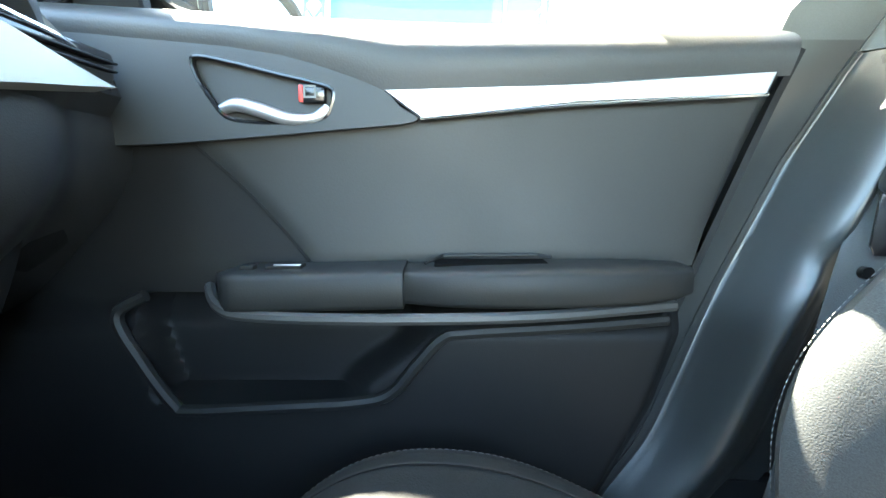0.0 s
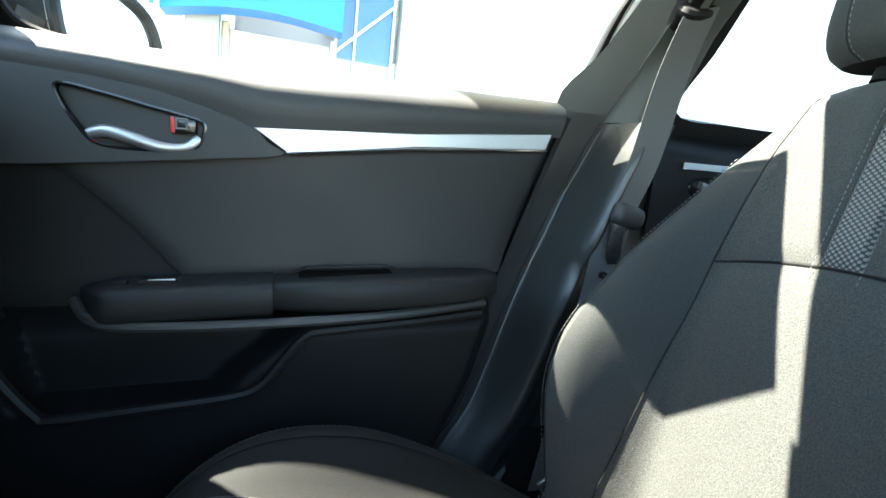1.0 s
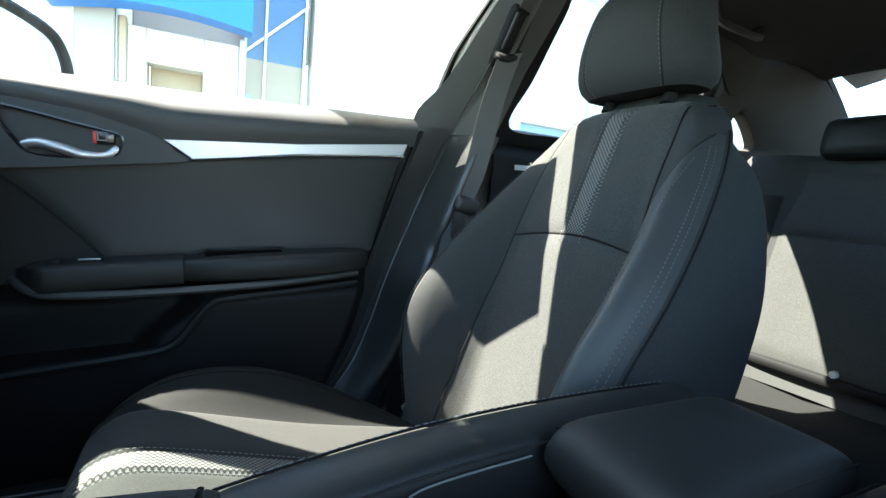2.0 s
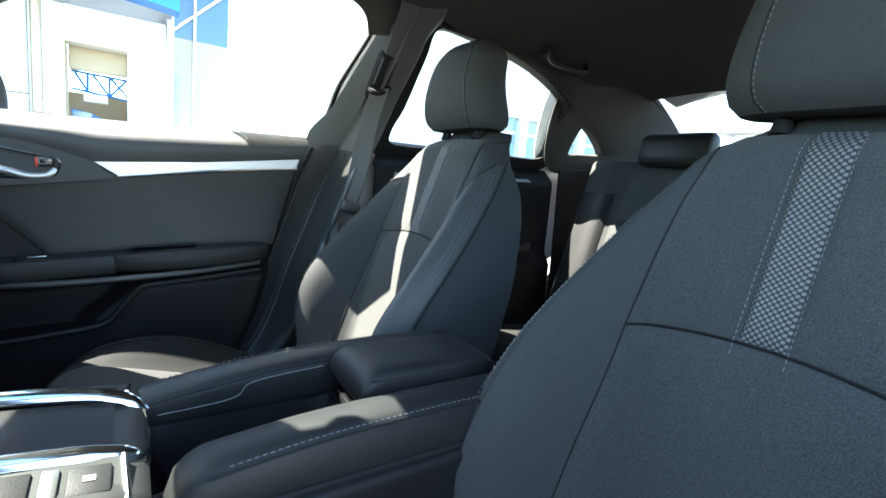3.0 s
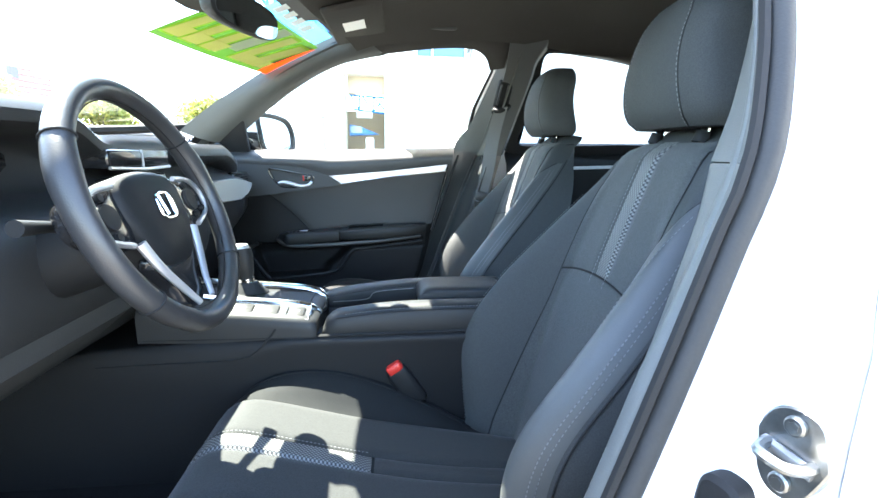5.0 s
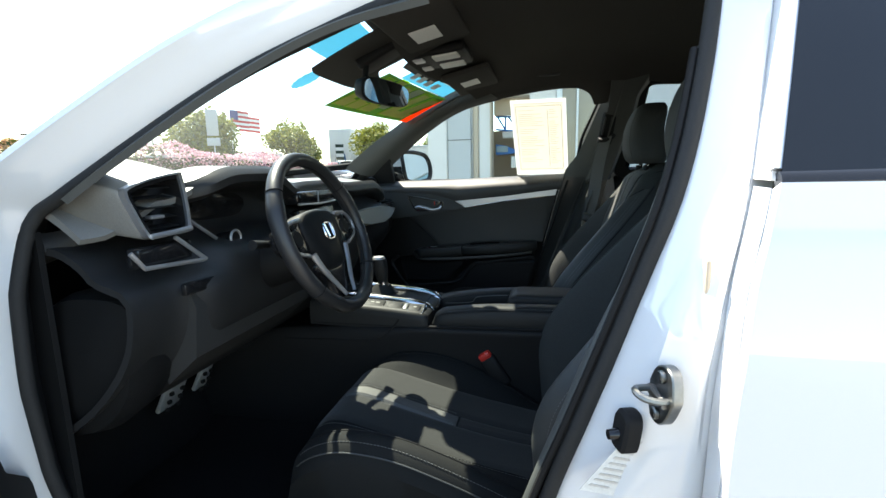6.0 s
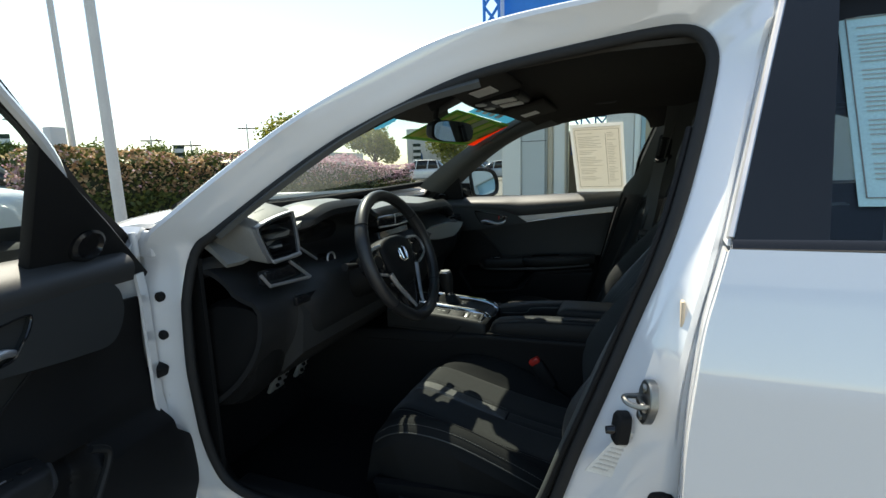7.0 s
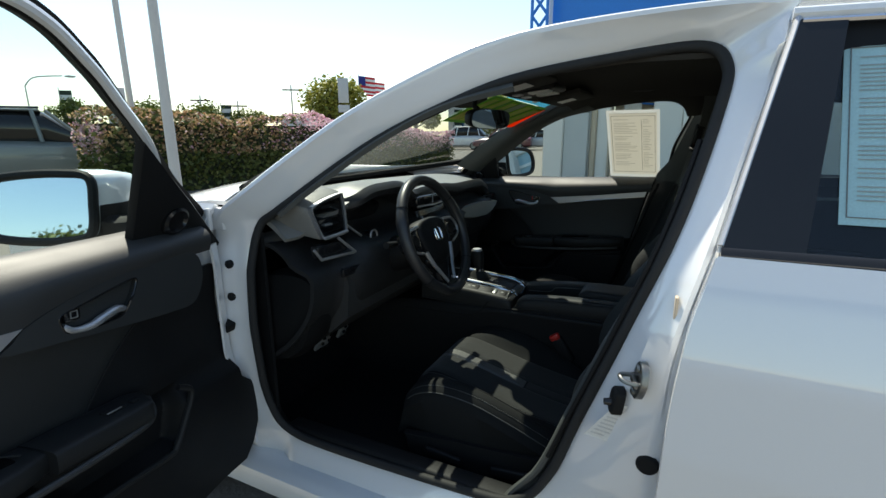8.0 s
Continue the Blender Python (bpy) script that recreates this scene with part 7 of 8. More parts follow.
pt.links.new(pm.outputs[0], pt.nodes["Material Output"].inputs["Surface"])


SLEEVE = film_mat("white_sleeve_film", (0.80, 0.81, 0.80))


def sheet(name, s, x0, x1, z0, z1, d, label, lines, skew=0.0, mat=None):
    th = thing(name, (x0, s * 0.72, z0), label, "paper sheet")
    part("paper", grid(lambda a, b: on_side(s, lerp(x0, x1, a) + skew * b, lerp(z0, z1, b), d), 6, 8), mat or PAPER, th, solid=0.0012)
    part("border", join(*[tube([on_side(s, lerp(x0, x1, a) + skew * b, lerp(z0, z1, b), d + 0.0015 * (1 if d > -0.02 else -1)) for a, b in seg], 0.0009, 4) for seg in (((0.04, 0.04), (0.96, 0.04)), ((0.96, 0.04), (0.96, 0.96)), ((0.96, 0.96), (0.04, 0.96)), ((0.04, 0.96), (0.04, 0.04)), ((0.68, 0.08), (0.68, 0.9)))]), GREY_TAG, th)
    if s > 0:
        for a0, a1, b0, b1 in ((-0.06, 0.0, -0.05, 1.05), (1.0, 1.06, -0.05, 1.05), (0.0, 1.0, -0.05, 0.0), (0.0, 1.0, 1.0, 1.05)):
            part("sleeve_edge", grid(lambda a, b: on_side(s, lerp(x0, x1, lerp(a0, a1, a)) + skew * lerp(b0, b1, b), lerp(z0, z1, lerp(b0, b1, b)), d - 0.002), 2, 2), SLEEVE, th, "white sleeve edge round the sheet", solid=0.0008)
    rnd = random.Random(4)
    for k in range(lines):
        b = 0.90 - 0.80 * k / lines
        for a0, a1 in ((0.09, 0.09 + rnd.uniform(0.25, 0.52)), (0.71, 0.71 + rnd.uniform(0.1, 0.2))):
            if rnd.random() < 0.85:
                part("print_bar", grid(lambda u, v: on_side(s, lerp(x0, x1, lerp(a0, a1, u)) + skew * b, lerp(z0, z1, b + 0.007 * v), d + 0.002 * (1 if d > -0.02 else -1)), 1, 1), PRINT, th)
    return th


sheet("price_sheet", 1, 0.206, 0.400, 0.990, 1.258, 0.004, "cream price sheet with rows of fine print taped inside the window", 30, -0.020)
sheet("buyers_sheet", -1, 0.705, 0.93, 1.04, 1.315, -0.032, "pale teal printed form taped on the rear side window", 34, 0.0, surface("pale_teal_paper", (0.36, 0.55, 0.56), 0.6, var=0.05, scale=6, bump=0.03))


# ---- outside ----
ground = part("ground", grid(lambda u, v: (lerp(-900, 900, u), lerp(-900, 900, v), 0.0), 8, 8), ASPHALT)
tagged(ground, "worn grey asphalt car park", "ground", kind="structure")

# showroom along the passenger's side
FY = 9.0
shop = thing("showroom", (0, FY, 0), "white showroom building with blue fascia and glazed entrance", "building")
box = lambda x0, x1, y0, y1, z0, z1, bv=0.02: rbox((x0 + x1) / 2, (y0 + y1) / 2, (z0 + z1) / 2, x1 - x0, y1 - y0, z1 - z0, bv, 1)
part("pier", box(-2.2, -1.78, FY - 0.25, FY + 3, 0, 5.6), STUCCO, shop, "white pier")
part("wall_panel", box(-1.78, -1.27, FY - 0.2, FY + 3, 0, 5.6), GREY_PANEL, shop, "pale grey wall panel")
part("wall_panel", box(-1.27, -1.232, FY - 0.16, FY + 0.5, 0, 5.6), ALU, shop)
for z in (1.6, 3.2, 4.8):
    part("panel_joint", box(-1.785, -1.265, FY - 0.205, FY - 0.15, z, z + 0.012, 0), RUBBER, shop)
part("post", box(-1.23, -1.12, FY - 0.15, FY + 0.05, 0, 3.1), STUCCO_TAN, shop, "slim tan post")
part("front_wall", box(-1.12, -0.86, FY - 0.1, FY + 0.3, 0, 3.0), STUCCO, shop, "white wall beside the opening")
part("lintel", box(-0.86, -0.06, FY - 0.1, FY + 0.3, 2.47, 3.0), STUCCO, shop, "white wall over the opening")
part("jamb", box(-0.06, 0.48, FY - 0.1, FY + 0.3, 0, 3.0), STUCCO, shop, "white wall beside the opening")
part("reveal", box(-0.875, -0.845, FY - 0.13, FY + 0.32, 0, 2.47, 0.004), STUCCO_TAN, shop, "tan edge of the opening")
part("header_panel", box(-0.84, -0.06, FY + 0.34, FY + 0.42, 2.12, 2.6), STUCCO_TAN, shop, "tan panel over the opening")
part("inner_wall", box(-1.1, 0.8, FY + 2.5, FY + 2.7, 0, 1.96), STUCCO_TAN, shop, "tan inner wall")
part("inner_side", box(-0.06, 0.04, FY + 0.3, FY + 2.5, 0, 2.5), STUCCO_TAN, shop, "tan side wall inside")
tr = part("truss", join(*[tube([(a, FY + 0.7, b), (c, FY + 0.7, d)], 0.020, 6) for a, b, c, d in ((-0.84, 2.14, 0.04, 2.10), (-0.84, 1.86, 0.04, 1.76), (-0.80, 2.14, -0.62, 1.84), (-0.62, 2.12, -0.62, 1.84), (-0.55, 2.12, -0.32, 1.80), (-0.32, 2.12, -0.32, 1.80), (-0.32, 1.80, -0.08, 2.10), (-0.30, 2.10, -0.02, 1.78), (-0.03, 2.10, -0.03, 1.76))]), BLUE, shop, "blue steel truss")
part("wall_box", box(-0.68, -0.34, FY + 0.6, FY + 0.75, 1.66, 1.80, 0.01), STUCCO, shop, "white box under the truss")
part("blue_canopy", loft([[V((x, y, z)) for x, z in ((-0.86, 1.54), (-0.62, 1.50), (-0.22, 1.34), (-0.86, 1.30))] for y in (FY + 0.9, FY + 1.4)]), BLUE, shop, "small blue canopy roof")
part("canopy_light", box(-0.84, -0.58, FY + 0.85, FY + 0.90, 1.36, 1.50, 0.0), PALE_GLASS, shop)
part("counter_box", box(-0.50, -0.32, FY + 0.8, FY + 0.86, 1.0, 1.26, 0.004), ALU, shop)
part("corner_post", box(0.48, 0.565, FY - 0.14, FY + 0.2, 0, 3.1, 0.006), ALU, shop, "aluminium corner post")
# curved blue fascia
part("blue_fascia", loft([[V((x, FY - 0.6 - 0.25 * math.cos((x + 0.4) * 0.8) + dy, z)) for dy, z in ((0, z0), (0, 6.0), (0.4, 6.0), (0.4, z0))] for x, z0 in [(lerp(-2.0, 0.62, i / 14), lerp(2.98, 3.08, i / 14) + 0.12 * math.sin(math.pi * i / 14)) for i in range(15)]]), BLUE, shop, "curved blue metal fascia")
# glazed bay, its blue and tan reflections painted as the panes' own colours
glz = part("glazed_bay", box(0.57, 1.60, FY + 0.02, FY + 0.06, 2.86, 5.2, 0), STORE_GLASS, shop, "shop glass painted with the blue it reflects, in aluminium frames")
part("lower_pane", box(0.57, 1.60, FY + 0.02, FY + 0.06, 0.35, 2.86, 0), surface("tan_reflection_glass", (0.34, 0.28, 0.20), 0.10, var=0.12, scale=0.6, bump=0.0, spec=0.6), glz, "lower pane painted with the tan it reflects")
part("door_frame", box(0.60, 0.68, FY - 0.02, FY + 0.03, 0.35, 2.25, 0.004), PALE_GLASS, glz)
for x in (0.57, 0.895, 1.56):
    part("mullion", box(x - 0.022, x + 0.022, FY - 0.06, FY + 0.08, 0, 5.2, 0.005), ALU, glz)
for x0, z0, x1, z1 in ((0.57, 0.35, 1.60, 0.35), (0.54, 2.92, 1.60, 3.93), (0.57, 4.35, 1.60, 5.2)):
    part("transom", tube([(x0, FY - 0.02, z0), (x1, FY - 0.02, z1)], 0.026, 6), ALU, glz)
part("plinth", box(0.55, 1.7, FY - 0.1, FY + 0.1, 0, 0.35), STUCCO_TAN, shop, "tan plinth")
part("white_wall", box(1.70, 6.0, FY - 0.1, FY + 0.4, 0, 5.6), STUCCO, shop, "white wall")
part("high_wall", box(-1.1, 1.7, FY + 0.3, FY + 0.6, 3.0, 5.6), STUCCO, shop)
for k in range(5):
    wx = 6.3 + 2.2 * k
    part("pier", box(wx - 0.25, wx, FY - 0.2, FY + 0.3, 0, 5.6), STUCCO, shop, "white pier")
    part("window", box(wx, wx + 1.95, FY, FY + 0.08, 0.5, 2.6, 0), PALE_GLASS, shop, "pale blue shop window")
    part("transom", box(wx, wx + 1.95, FY - 0.05, FY + 0.06, 2.2, 2.28, 0), ALU, shop)
part("upper_wall", box(6.0, 17.3, FY - 0.1, FY + 0.4, 2.6, 5.6), STUCCO, shop)
part("lower_wall", box(6.0, 17.3, FY - 0.1, FY + 0.4, 0.0, 0.5), STUCCO, shop)
part("roof_slab", box(-2.2, 17.3, FY - 0.1, FY + 6, 5.6, 5.75), GREY_PANEL, shop)
part("lattice_mast", join(*[tube([(-2.35 + a, FY - 0.9, b), (-2.35 + c, FY - 0.9, d)], 0.03, 6) for k in range(7) for a, b, c, d in ((0, 3 + k * 0.4, 0.3, 3.4 + k * 0.4), (0.3, 3 + k * 0.4, 0, 3.4 + k * 0.4))], tube([(-2.35, FY - 0.9, 2.95), (-2.35, FY - 0.9, 5.8)], 0.035, 6), tube([(-2.05, FY - 0.9, 2.95), (-2.05, FY - 0.9, 5.8)], 0.035, 6)), BLUE, shop, "blue lattice mast")

# second building behind the tail
rear_b = thing("rear_building", (16, 2, 0), "low white building with blue windows behind the car", "building")
part("wall", box(15.0, 16.0, -9, 7, 0, 3.0), STUCCO, rear_b)
for k in range(6):
    part("window", box(14.95, 15.02, -8 + 2.4 * k, -6.2 + 2.4 * k, 0.9, 2.3, 0), PALE_GLASS, rear_b, "blue window")
part("roof", box(14.6, 16.4, -9.4, 7.4, 3.0, 3.15), GREY_PANEL, rear_b)


# ---- planting and parked cars ----
def leaf_mesh(name, centres, size, seed, flat=0.5, mat=None):
    """Small bent leaves at the given places, one mesh."""
    rnd = random.Random(seed)
    verts, faces = [], []
    for c, k in centres:
        a = rnd.uniform(0, math.tau)
        t = rnd.uniform(-0.9, 0.9)
        u = V((math.cos(a) * math.cos(t), math.sin(a) * math.cos(t), math.sin(t)))
        w = u.orthogonal().normalized()
        w = (w + u.cross(w) * rnd.uniform(-1, 1)).normalized()
        s = size * k * rnd.uniform(0.7, 1.3)
        b = len(verts)
        verts += [c - u * s, c + w * s * flat, c + u * s, c - w * s * flat]
        faces += [(b, b + 1, b + 2, b + 3)]
    me = bpy.data.meshes.new(name)
    me.from_pydata(verts, [], faces)
    me.materials.append(mat)
    return me


def leaf_mat(name, a, b, rough=0.6, through=0.25):
    m, n, l, p = nodes(name)
    geo, cr = n.new("ShaderNodeNewGeometry"), n.new("ShaderNodeValToRGB")
    cr.color_ramp.elements[0].color, cr.color_ramp.elements[1].color = (*a, 1), (*b, 1)
    l.new(geo.outputs["Random Per Island"], cr.inputs[0])
    l.new(cr.outputs[0], p.inputs["Base Color"])
    p.inputs["Roughness"].default_value = rough
    tr, mx = n.new("ShaderNodeBsdfTranslucent"), n.new("ShaderNodeMixShader")
    l.new(cr.outputs[0], tr.inputs["Color"])
    mx.inputs[0].default_value = through
    l.new(p.outputs[0], mx.inputs[1])
    l.new(tr.outputs[0], mx.inputs[2])
    l.new(mx.outputs[0], n["Material Output"].inputs["Surface"])
    return m


LEAF = leaf_mat("hedge_leaf", (0.030, 0.060, 0.012), (0.14, 0.15, 0.035))
LEAF_OLIVE = leaf_mat("tree_leaf", (0.035, 0.070, 0.012), (0.16, 0.18, 0.03))
LEAF_LIGHT = leaf_mat("yellow_green_leaf", (0.12, 0.15, 0.02), (0.32, 0.30, 0.05))
PINK = leaf_mat("pink_blossom", (0.50, 0.22, 0.30), (0.80, 0.62, 0.66), 0.6, 0.4)
BLUSH = leaf_mat("reddish_leaf", (0.30, 0.16, 0.08), (0.55, 0.42, 0.24), 0.6, 0.35)
BARK = surface("brown_bark", (0.10, 0.075, 0.055), 0.9, var=0.3, scale=8, grain=60, bump=0.6, dist=0.01)

# clipped flowering hedge ahead of the car
rnd = random.Random(11)
H0, H1 = V((-9.27, 3.75, 0)), V((-7.4, 15.5, 0))
hd_dir = (H1 - H0).normalized()
hd_n = V((-hd_dir.y, hd_dir.x, 0))


def hedge_point():
    t = rnd.random()
    top = 1.62 + 0.10 * math.sin(t * 19) + 0.06 * math.sin(t * 47) - 0.35 * ease((t - 0.55) / 0.4)
    depth = 1.3
    face = rnd.random()
    if face < 0.55:
        p = H0.lerp(H1, t) - hd_n * (rnd.uniform(0, 0.12) ** 1.0) * -1 + V((0, 0, top * rnd.random() ** 0.8))
    elif face < 0.9:
        p = H0.lerp(H1, t) + hd_n * rnd.uniform(0, depth) + V((0, 0, top - rnd.uniform(0, 0.14) ** 1.3))
    else:
        p = H0 + hd_n * rnd.uniform(0, depth) + V((0, 0, top * rnd.random())) - hd_dir * rnd.uniform(-0.1, 0.05)
    p += V((noise.noise(p * 2.1) * 0.10, noise.noise(p * 2.1 + V((5, 1, 2))) * 0.10, noise.noise(p * 1.7 + V((9, 9, 2))) * 0.10))
    return p, t, top


hedge = thing("hedge", tuple((H0 + H1) / 2), "clipped green hedge with pink blossom along the car park", "hedge")
green, red, pink = [], [], []
for _ in range(17000):
    p, t, top = hedge_point()
    high = p.z / top
    q = rnd.random()
    if high > 0.45 and q < (0.92 * ease((t - 0.22) / 0.25) * ease((high - 0.4) / 0.4) + 0.06):
        pink.append((p, 0.8))
    elif high > 0.5 and q < 0.72:
        red.append((p, 0.9))
    else:
        green.append((p, 1.0))
for nm, cs, m, sz in (("hedge_leaves", green, LEAF, 0.060), ("hedge_young_leaves", red, BLUSH, 0.052), ("hedge_blossom", pink, PINK, 0.045)):
    ob = new(nm, leaf_mesh(nm, cs, sz, 3, 0.6, m))
    ob.parent, ob.matrix_parent_inverse = hedge, Matrix.Translation(-hedge.location)
    tagged(ob, kind="stuff")
# a plain solid, coloured dark to paint the shade behind the leaves
part("hedge_core", loft([[H0.lerp(H1, t) + hd_n * a + V((0, 0, z * (1 - 0.22 * ease((t - 0.55) / 0.4)))) for a, z in ((0.14, 0), (0.16, 1.42), (1.1, 1.42), (1.15, 0))] for t in (0.01, 0.3, 0.55, 0.75, 0.99)]), surface("hedge_inside_shade", (0.020, 0.026, 0.010), 0.9, var=0.4, scale=3, grain=20, bump=0.4, dist=0.02), hedge, "solid dark core standing for the shade between the leaves")


def tree(name, x, y, h, r, leaf, seed, label, trunk=0.30, n=5200, wide=1.0):
    rr = random.Random(seed)
    th = thing(name, (x, y, 0), label, "tree", "trees")
    base = V((x, y, 0))
    tk = part("trunk", tube([base, base + V((0.1, 0, h * trunk * 0.6)), base + V((0, 0.1, h * 0.62))], lambda t: lerp(0.035, 0.012, t) * h, 8), BARK, th)
    lumps = []
    for k in range(9):
        a = rr.uniform(0, math.tau)
        d = r * rr.uniform(0.15, 0.72)
        lumps.append((base + V((math.cos(a) * d * wide, math.sin(a) * d * wide, h * rr.uniform(trunk + 0.12, 0.86))), r * rr.uniform(0.35, 0.6)))
    lumps.append((base + V((0, 0, h * 0.78)), r * 0.6))
    for c, q in lumps[:5]:
        part("limb", tube([base + V((0, 0, h * trunk * rr.uniform(0.7, 1.1))), base.lerp(c, 0.6) + V((0, 0, h * 0.12)), c], lambda t: lerp(0.014, 0.004, t) * h, 6), BARK, tk)
    cs = []
    for k in range(n):
        c, q = rr.choice(lumps)
        a, b = rr.uniform(0, math.tau), math.acos(rr.uniform(-1, 1))
        d = q * rr.uniform(0.45, 1.05) * (1 + 0.25 * noise.noise(V((a * 2, b * 3, seed))))
        cs.append((c + V((math.sin(b) * math.cos(a), math.sin(b) * math.sin(a), math.cos(b) * 0.85)) * d, 1.0))
    ob = new("crown", leaf_mesh("crown", cs, 0.055 * r, seed, 0.6, leaf))
    ob.parent, ob.matrix_parent_inverse = th, Matrix.Translation(-th.location)
    return tagged(ob, "leafy crown")


for nm, x, y, h, r, lf, sd, lab in (("tree", -27.2, 32.6, 6.0, 3.1, LEAF_LIGHT, 1, "broad olive-green street tree beyond the hedge"), ("tree", -24.5, 43.0, 6.0, 3.0, LEAF_LIGHT, 2, "round yellow-green tree beyond the parked cars"),
                                    ("tree", -16.5, 45.0, 5.6, 2.6, LEAF_LIGHT, 3, "yellow-green tree beside the banner"), ("tree", -37, 22.5, 3.6, 2.2, LEAF_OLIVE, 4, "dark green shrubby tree on the skyline"),
                                    ("tree", -35, 26, 3.4, 2.2, LEAF_OLIVE, 5, "dark green shrubby tree on the skyline"), ("tree", -33.5, 29.0, 3.3, 1.8, LEAF_OLIVE, 6, "dark green shrubby tree on the skyline"),
                                    ("tree", -39, 18.5, 4.0, 1.6, LEAF_OLIVE, 7, "dark green shrubby tree on the skyline"), ("tree", -30, 39, 4.2, 2.2, LEAF_OLIVE, 8, "grey-green tree behind the car park"),
                                    ("tree", -12, 52, 5.0, 2.4, LEAF_OLIVE, 9, "dark tree by the far building"), ("tree", -15, -24, 5.5, 2.6, LEAF_OLIVE, 12, "leafy tree beyond the open door"), ("tree", -5.4, -21.5, 2.9, 1.9, LEAF_OLIVE, 14, "low leafy tree seen in the door mirror")):
    tree(nm, x, y, h, r, lf, sd, lab)

# poles, sign, flags
def pole(name, x, y, h, r, label, cat):
    th = thing(name, (x, y, 0), label, cat, "poles")
    part("shaft", tube([(x, y, 0), (x, y, h)], lambda t: lerp(r, r * 0.6, t), 14), POLE, th)
    part("base_plate", rbox(x, y, 0.03, r * 4, r * 4, 0.06, 0.01), POLE, th)
    return th


p1 = pole("lamp_post", -6.91, 3.48, 9.0, 0.085, "tall grey painted lamp post at the hedge", "lamp post")
part("lamp_head", rbox(-6.91, 3.48, 9.0, 0.7, 0.35, 0.16, 0.04), POLE, p1)
p2 = pole("lamp_post", -10.57, 5.19, 10.5, 0.072, "tall grey painted lamp post at the hedge", "lamp post")
part("lamp_head", rbox(-10.57, 5.19, 10.5, 0.7, 0.35, 0.16, 0.04), POLE, p2)
part("cabinet", rbox(-10.6, 4.9, 1.2, 0.25, 0.30, 2.0, 0.02), POLE, p2, "grey cabinet on the post")
sg = pole("road_sign", -14.6, 18.15, 2.6, 0.04, "grey back of a tall road sign on a post", "sign")
part("sign_plate", rbox(-14.6, 18.12, 3.30, 0.50, 0.03, 1.15, 0.02, 2, (0, 0, 38)), GREY_PANEL, sg)
part("small_plate", rbox(-14.6, 18.12, 2.45, 0.55, 0.03, 0.35, 0.01, 2, (0, 0, 38)), GREY_PANEL, sg)
STRIPE_R, STRIPE_W, STRIPE_B = surface("red_cloth", (0.55, 0.03, 0.04), 0.8, bump=0.0), surface("white_cloth", (0.75, 0.75, 0.75), 0.8, bump=0.0), surface("blue_cloth", (0.02, 0.03, 0.20), 0.8, bump=0.0)

STRIPE_G = surface("dark_green_cloth", (0.015, 0.035, 0.022), 0.8, bump=0.0)


def flag(x, y, z, w, h, label, hang=False):
    th = pole("flag_pole", x, y, z + h * 0.6, 0.05, label, "flag")
    ux, uy = 0.82, 0.57
    for k in range(7):
        def f(u, v, k=k):
            s = u * w
            return (x + ux * s, y + uy * s + 0.10 * math.sin(s * 4), z + h * (0.5 - (k + v) / 7) - 0.12 * s * (0 if hang else 1))
        part("stripe", grid(f, 8, 1), (STRIPE_G if hang else STRIPE_R) if k % 2 == 0 else STRIPE_W, th, solid=0.01)
    if hang:
        return
    def c(u, v):
        s = u * w * 0.42
        return (x + ux * s - 0.012, y + uy * s + 0.10 * math.sin(s * 4) - 0.03, z + h * (0.5 - v * 4 / 7) - 0.12 * s * (0 if hang else 1))
    part("canton", grid(c, 4, 2), STRIPE_B, th, solid=0.03)
    part("canton", grid(lambda u, v: V(c(u, v)) + V((0.024, 0.07, 0)), 4, 2), STRIPE_B, th, solid=0.03)


flag(-28.6, 39.0, 6.1, 1.6, 1.5, "striped flag on a pole over the car park")
flag(-34.0, 48.0, 6.6, 2.2, 1.7, "striped flag on a pole over the car park")
for x, y, z in ((-17.6, 44.0, 3.9), (-39.8, 18.3, 3.3), (-20.8, 44.5, 2.6), (-34.5, 27.5, 2.6)):
    flag(x, y, z, 0.85, 2.2, "striped banner hung from a post", True)

for x, y, h in ((-30.2, 31.3, 5.4), (-35.0, 26.0, 4.4), (-33.2, 28.1, 4.0)):
    up = pole("utility_pole", x, y, h, 0.09, "thin wooden utility pole on the skyline", "utility pole")
    part("cross_arm", rbox(x, y, h - 0.4, 1.5, 0.1, 0.12, 0.01, 1, (0, 0, 40)), BARK, up)
sl = pole("street_lamp", -40.6, 16.7, 4.6, 0.07, "slender street lamp with a curved arm", "street lamp")
part("arm", tube(spline([(-40.6, 16.7, 4.6), (-40.3, 17.2, 5.2), (-39.6, 18.6, 5.4)], 12), 0.05, 6), POLE, sl)
part("lamp_head", rbox(-39.4, 19.0, 5.38, 0.5, 0.5, 0.12, 0.03), POLE, sl)

# far white building with an arch
far = thing("arched_building", (-22.0, 50, 0), "pale building with a tall arched entrance", "building")
part("tower", box(-23.6, -21.0, 49, 52, 0, 5.6), STUCCO, far)
part("arch", plate([(-22.3 + 0.65 * math.cos(a), 2.2 + (1.1 * math.sin(a) if a <= math.pi else 0)) for a in [k * math.pi / 12 for k in range(13)]] + [(-22.95, 0.1), (-21.65, 0.1)], lambda a, b, d: V((a, 49 - d, b)), 0.06, 0.01), STORE_GLASS, far, "dark arched doorway")
part("wing", box(-21.0, -9.0, 50, 54, 0, 3.4), STUCCO, far)
part("roof", box(-21.0, -8.8, 49.9, 54, 3.4, 3.6), GREY_PANEL, far)
part("low_roof", box(-44, -30, 44, 50, 0, 3.2), GREY_PANEL, far, "grey low building")


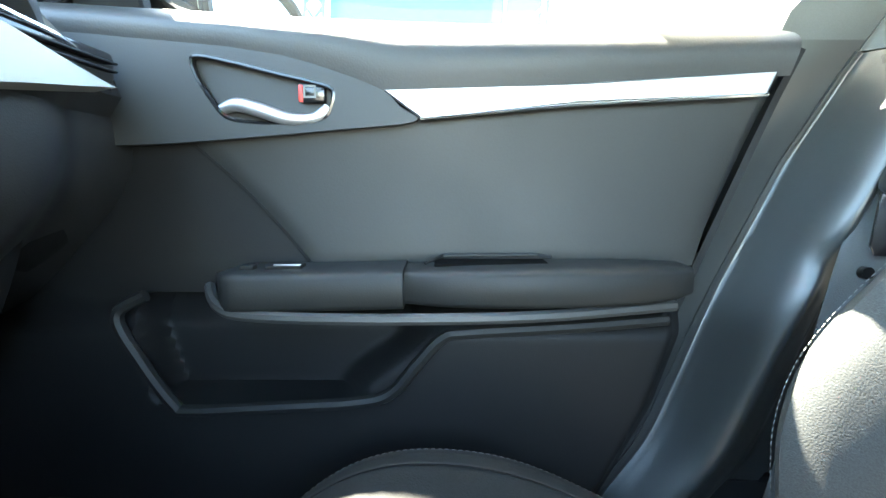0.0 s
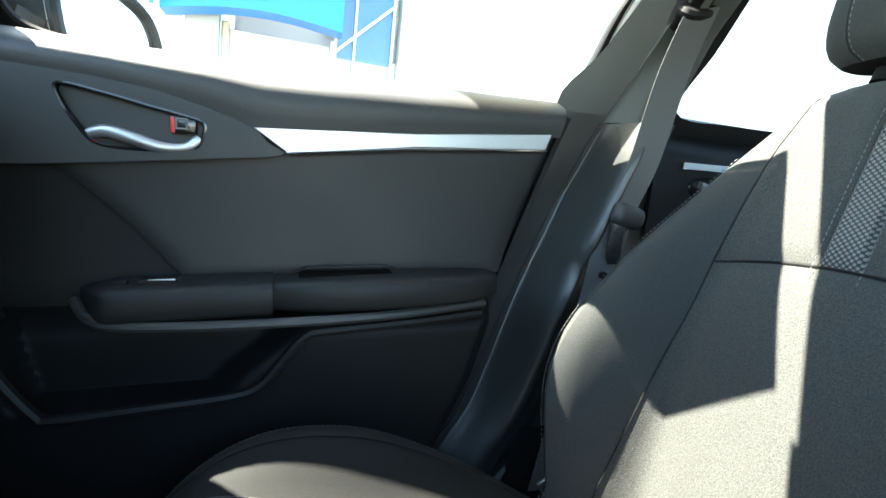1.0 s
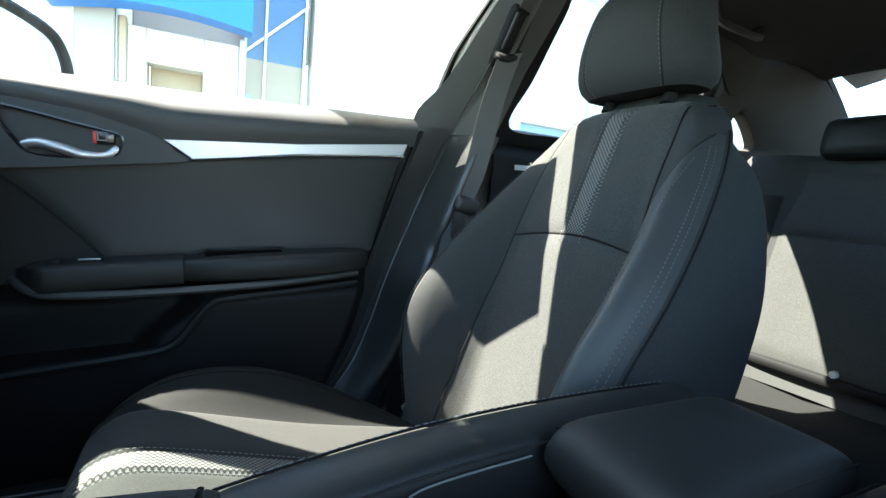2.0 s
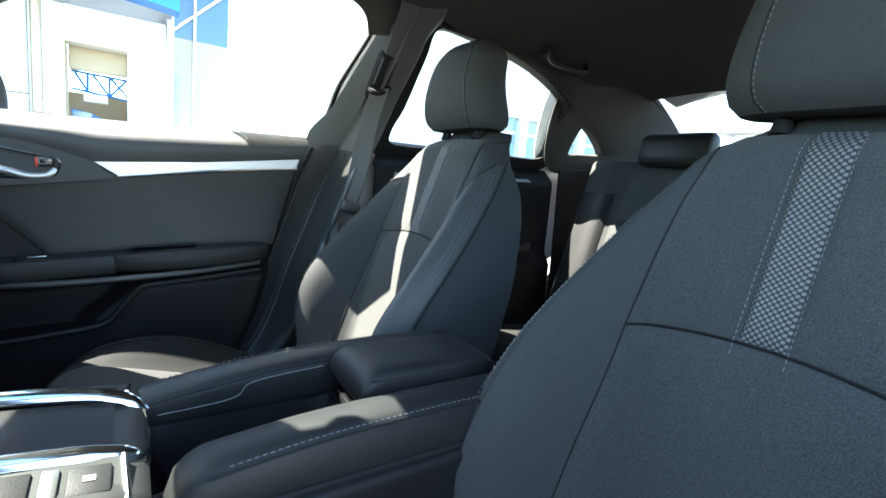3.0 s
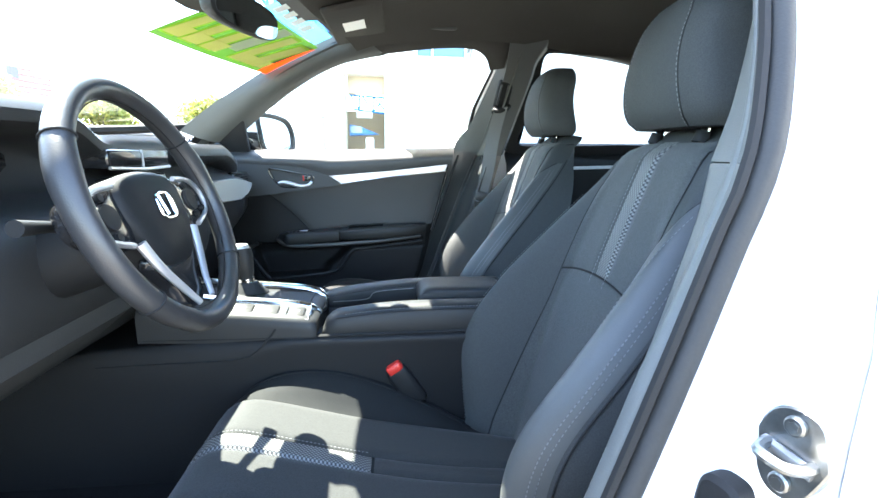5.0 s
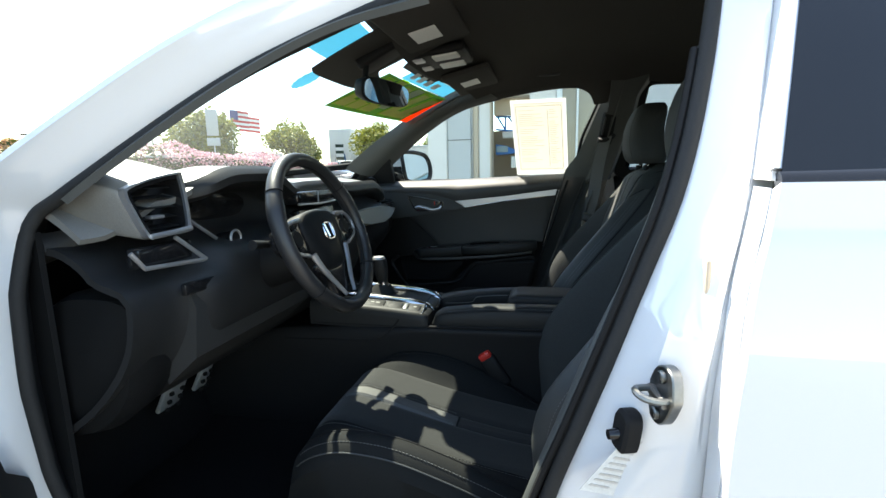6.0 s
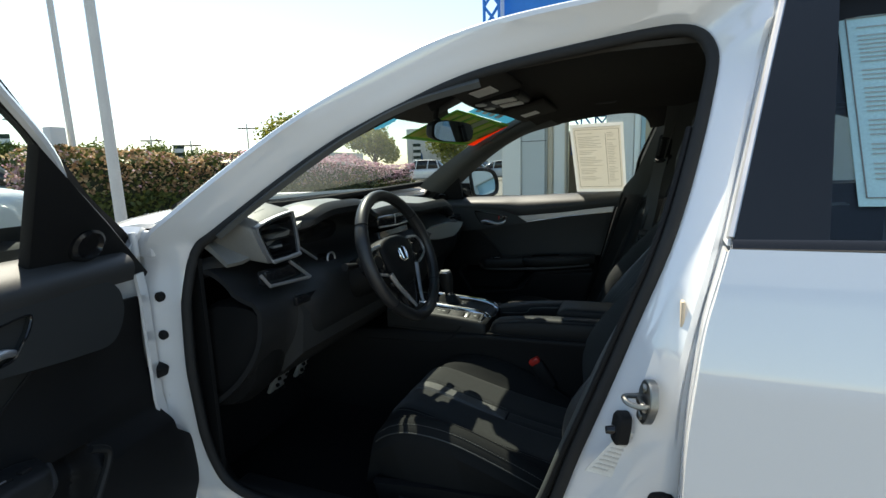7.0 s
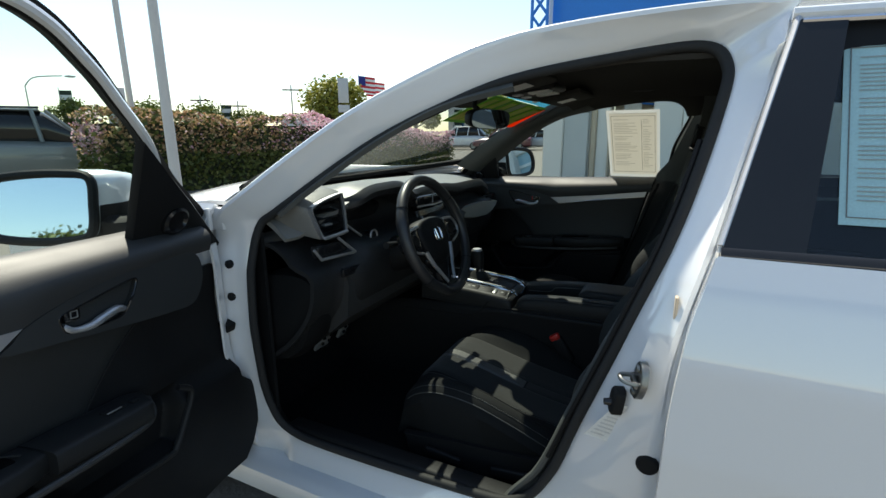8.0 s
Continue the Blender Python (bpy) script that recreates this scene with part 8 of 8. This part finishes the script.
def parked(x, y, turn, paint, label, tall=0.0, name="parked_car"):
    """A far parked car: lofted body, glass house, wheels, lamps."""
    th = thing(name, (x, y, 0), label, "car", "parked cars")
    th.rotation_euler = (0, 0, radians(turn))
    P = lambda nm, bm, m, par=th, lab="": part(nm, bm, m, par, lab)
    off = V((x, y, 0))

    def sect(px, hw, z0, z1, n=16, k=0.5):
        return [off + V((px, hw * math.copysign(abs(math.cos(a)) ** k, math.cos(a)), (z0 + z1) / 2 + (z1 - z0) / 2 * math.copysign(abs(math.sin(a)) ** k, math.sin(a)))) for a in [j * math.tau / n for j in range(n)]]
    b = 0.88 + 0.16 * tall
    P("body", loft([sect(-2.25, 0.70, 0.35, 0.62), sect(-2.15, 0.82, 0.25, 0.74), sect(-1.5, 0.88, 0.22, b - 0.02), sect(-0.9, 0.90, 0.22, b + 0.06), sect(1.0, 0.90, 0.22, b + 0.10), sect(1.9, 0.87, 0.24, b + 0.08), sect(2.2, 0.80, 0.30, b)]), paint, lab="body")
    top = 1.45 + 0.33 * tall
    tail = lerp(1.65, 2.1, tall)
    hs = P("cabin", loft([sect(-1.0, 0.80, b - 0.1, b + 0.06), sect(-0.25, 0.70, b - 0.1, top - 0.02), sect(0.6, 0.68, b - 0.1, top), sect(tail - 0.5, 0.66, b - 0.1, top - 0.05), sect(tail, 0.74, b - 0.1, b + 0.12)]), PIANO, lab="dark glass house")
    P("roof", loft([sect(-0.22, 0.64, top - 0.04, top + 0.015), sect(0.6, 0.64, top - 0.03, top + 0.03), sect(tail - 0.45, 0.62, top - 0.08, top - 0.01)]), paint)
    for s in (-1, 1):
        for px in (-0.95, -0.1, 0.85, tail - 0.25):
            hi = top - 0.02 if px > -0.5 and px < tail - 0.4 else b + 0.08
            P("pillar", tube([off + V((px - 0.05, s * 0.80, b + 0.02)), off + V((px + (0.65 if px < -0.5 else (-0.3 if px > tail - 0.4 else 0.05)), s * 0.66, top - 0.02))], 0.045, 6), paint, hs)
        for px in (-1.38, 1.32):
            w = P("wheel", loft([[off + V((px + r * math.cos(a), s * yy, 0.33 + r * math.sin(a))) for a in [j * math.tau / 24 for j in range(24)]] for r, yy in ((0.33, 0.68), (0.33, 0.86), (0.24, 0.895))]), RUBBER)
            P("rim", loft([[off + V((px + r * math.cos(a), s * yy, 0.33 + r * math.sin(a))) for a in [j * math.tau / 16 for j in range(16)]] for r, yy in ((0.23, 0.89), (0.22, 0.905), (0.05, 0.90))]), STEEL, w)
        P("headlight", rbox(x - 2.13, y + s * 0.62, 0.66, 0.12, 0.30, 0.12, 0.03), CHROME)
        P("tail_light", rbox(x + 2.13, y + s * 0.66, 0.78, 0.12, 0.24, 0.14, 0.03), RED)
    return th


CARP = {k: surface(k + "_car_paint", c, 0.35, var=0.03, bump=0.0, coat=0.8, speck=0.02) for k, c in (("grey", (0.10, 0.11, 0.12)), ("maroon", (0.10, 0.012, 0.02)), ("silver", (0.45, 0.46, 0.47)), ("slate", (0.16, 0.175, 0.17)), ("black", (0.015, 0.015, 0.017)))}
suv = parked(-13.6, 4.6, -114, CARP["slate"], "dark grey-green utility vehicle parked beyond the hedge end", 1.0, "parked_suv")
for s in (-1, 1):
    part("roof_rail", tube([(-13.6 - 0.2, 4.6 + s * 0.58, 1.84), (-13.6 + 1.5, 4.6 + s * 0.58, 1.82)], 0.025, 6), PIANO, suv)
rr = random.Random(5)
spots = [(-19.5, 33.0, "maroon", 0.2), (-15.6, 34.5, "white", 1.0), (-11.8, 34.0, "maroon", 0.4), (-9.4, 35.5, "silver", 0.2), (-23.0, 33.0, "silver", 0.1), (-26.0, 31.5, "grey", 0.3), (-18.0, 41.0, "white", 0.4), (-13.5, 41.5, "black", 0.6), (-22.5, 39.5, "white", 0.1), (-7.0, 42.0, "white", 0.5)]
for x, y, c, tl in spots:
    parked(x, y, rr.uniform(-12, 12) + rr.choice((0, 180)), PAINT if c == "white" else CARP[c], c + " car parked in the far row", tl)
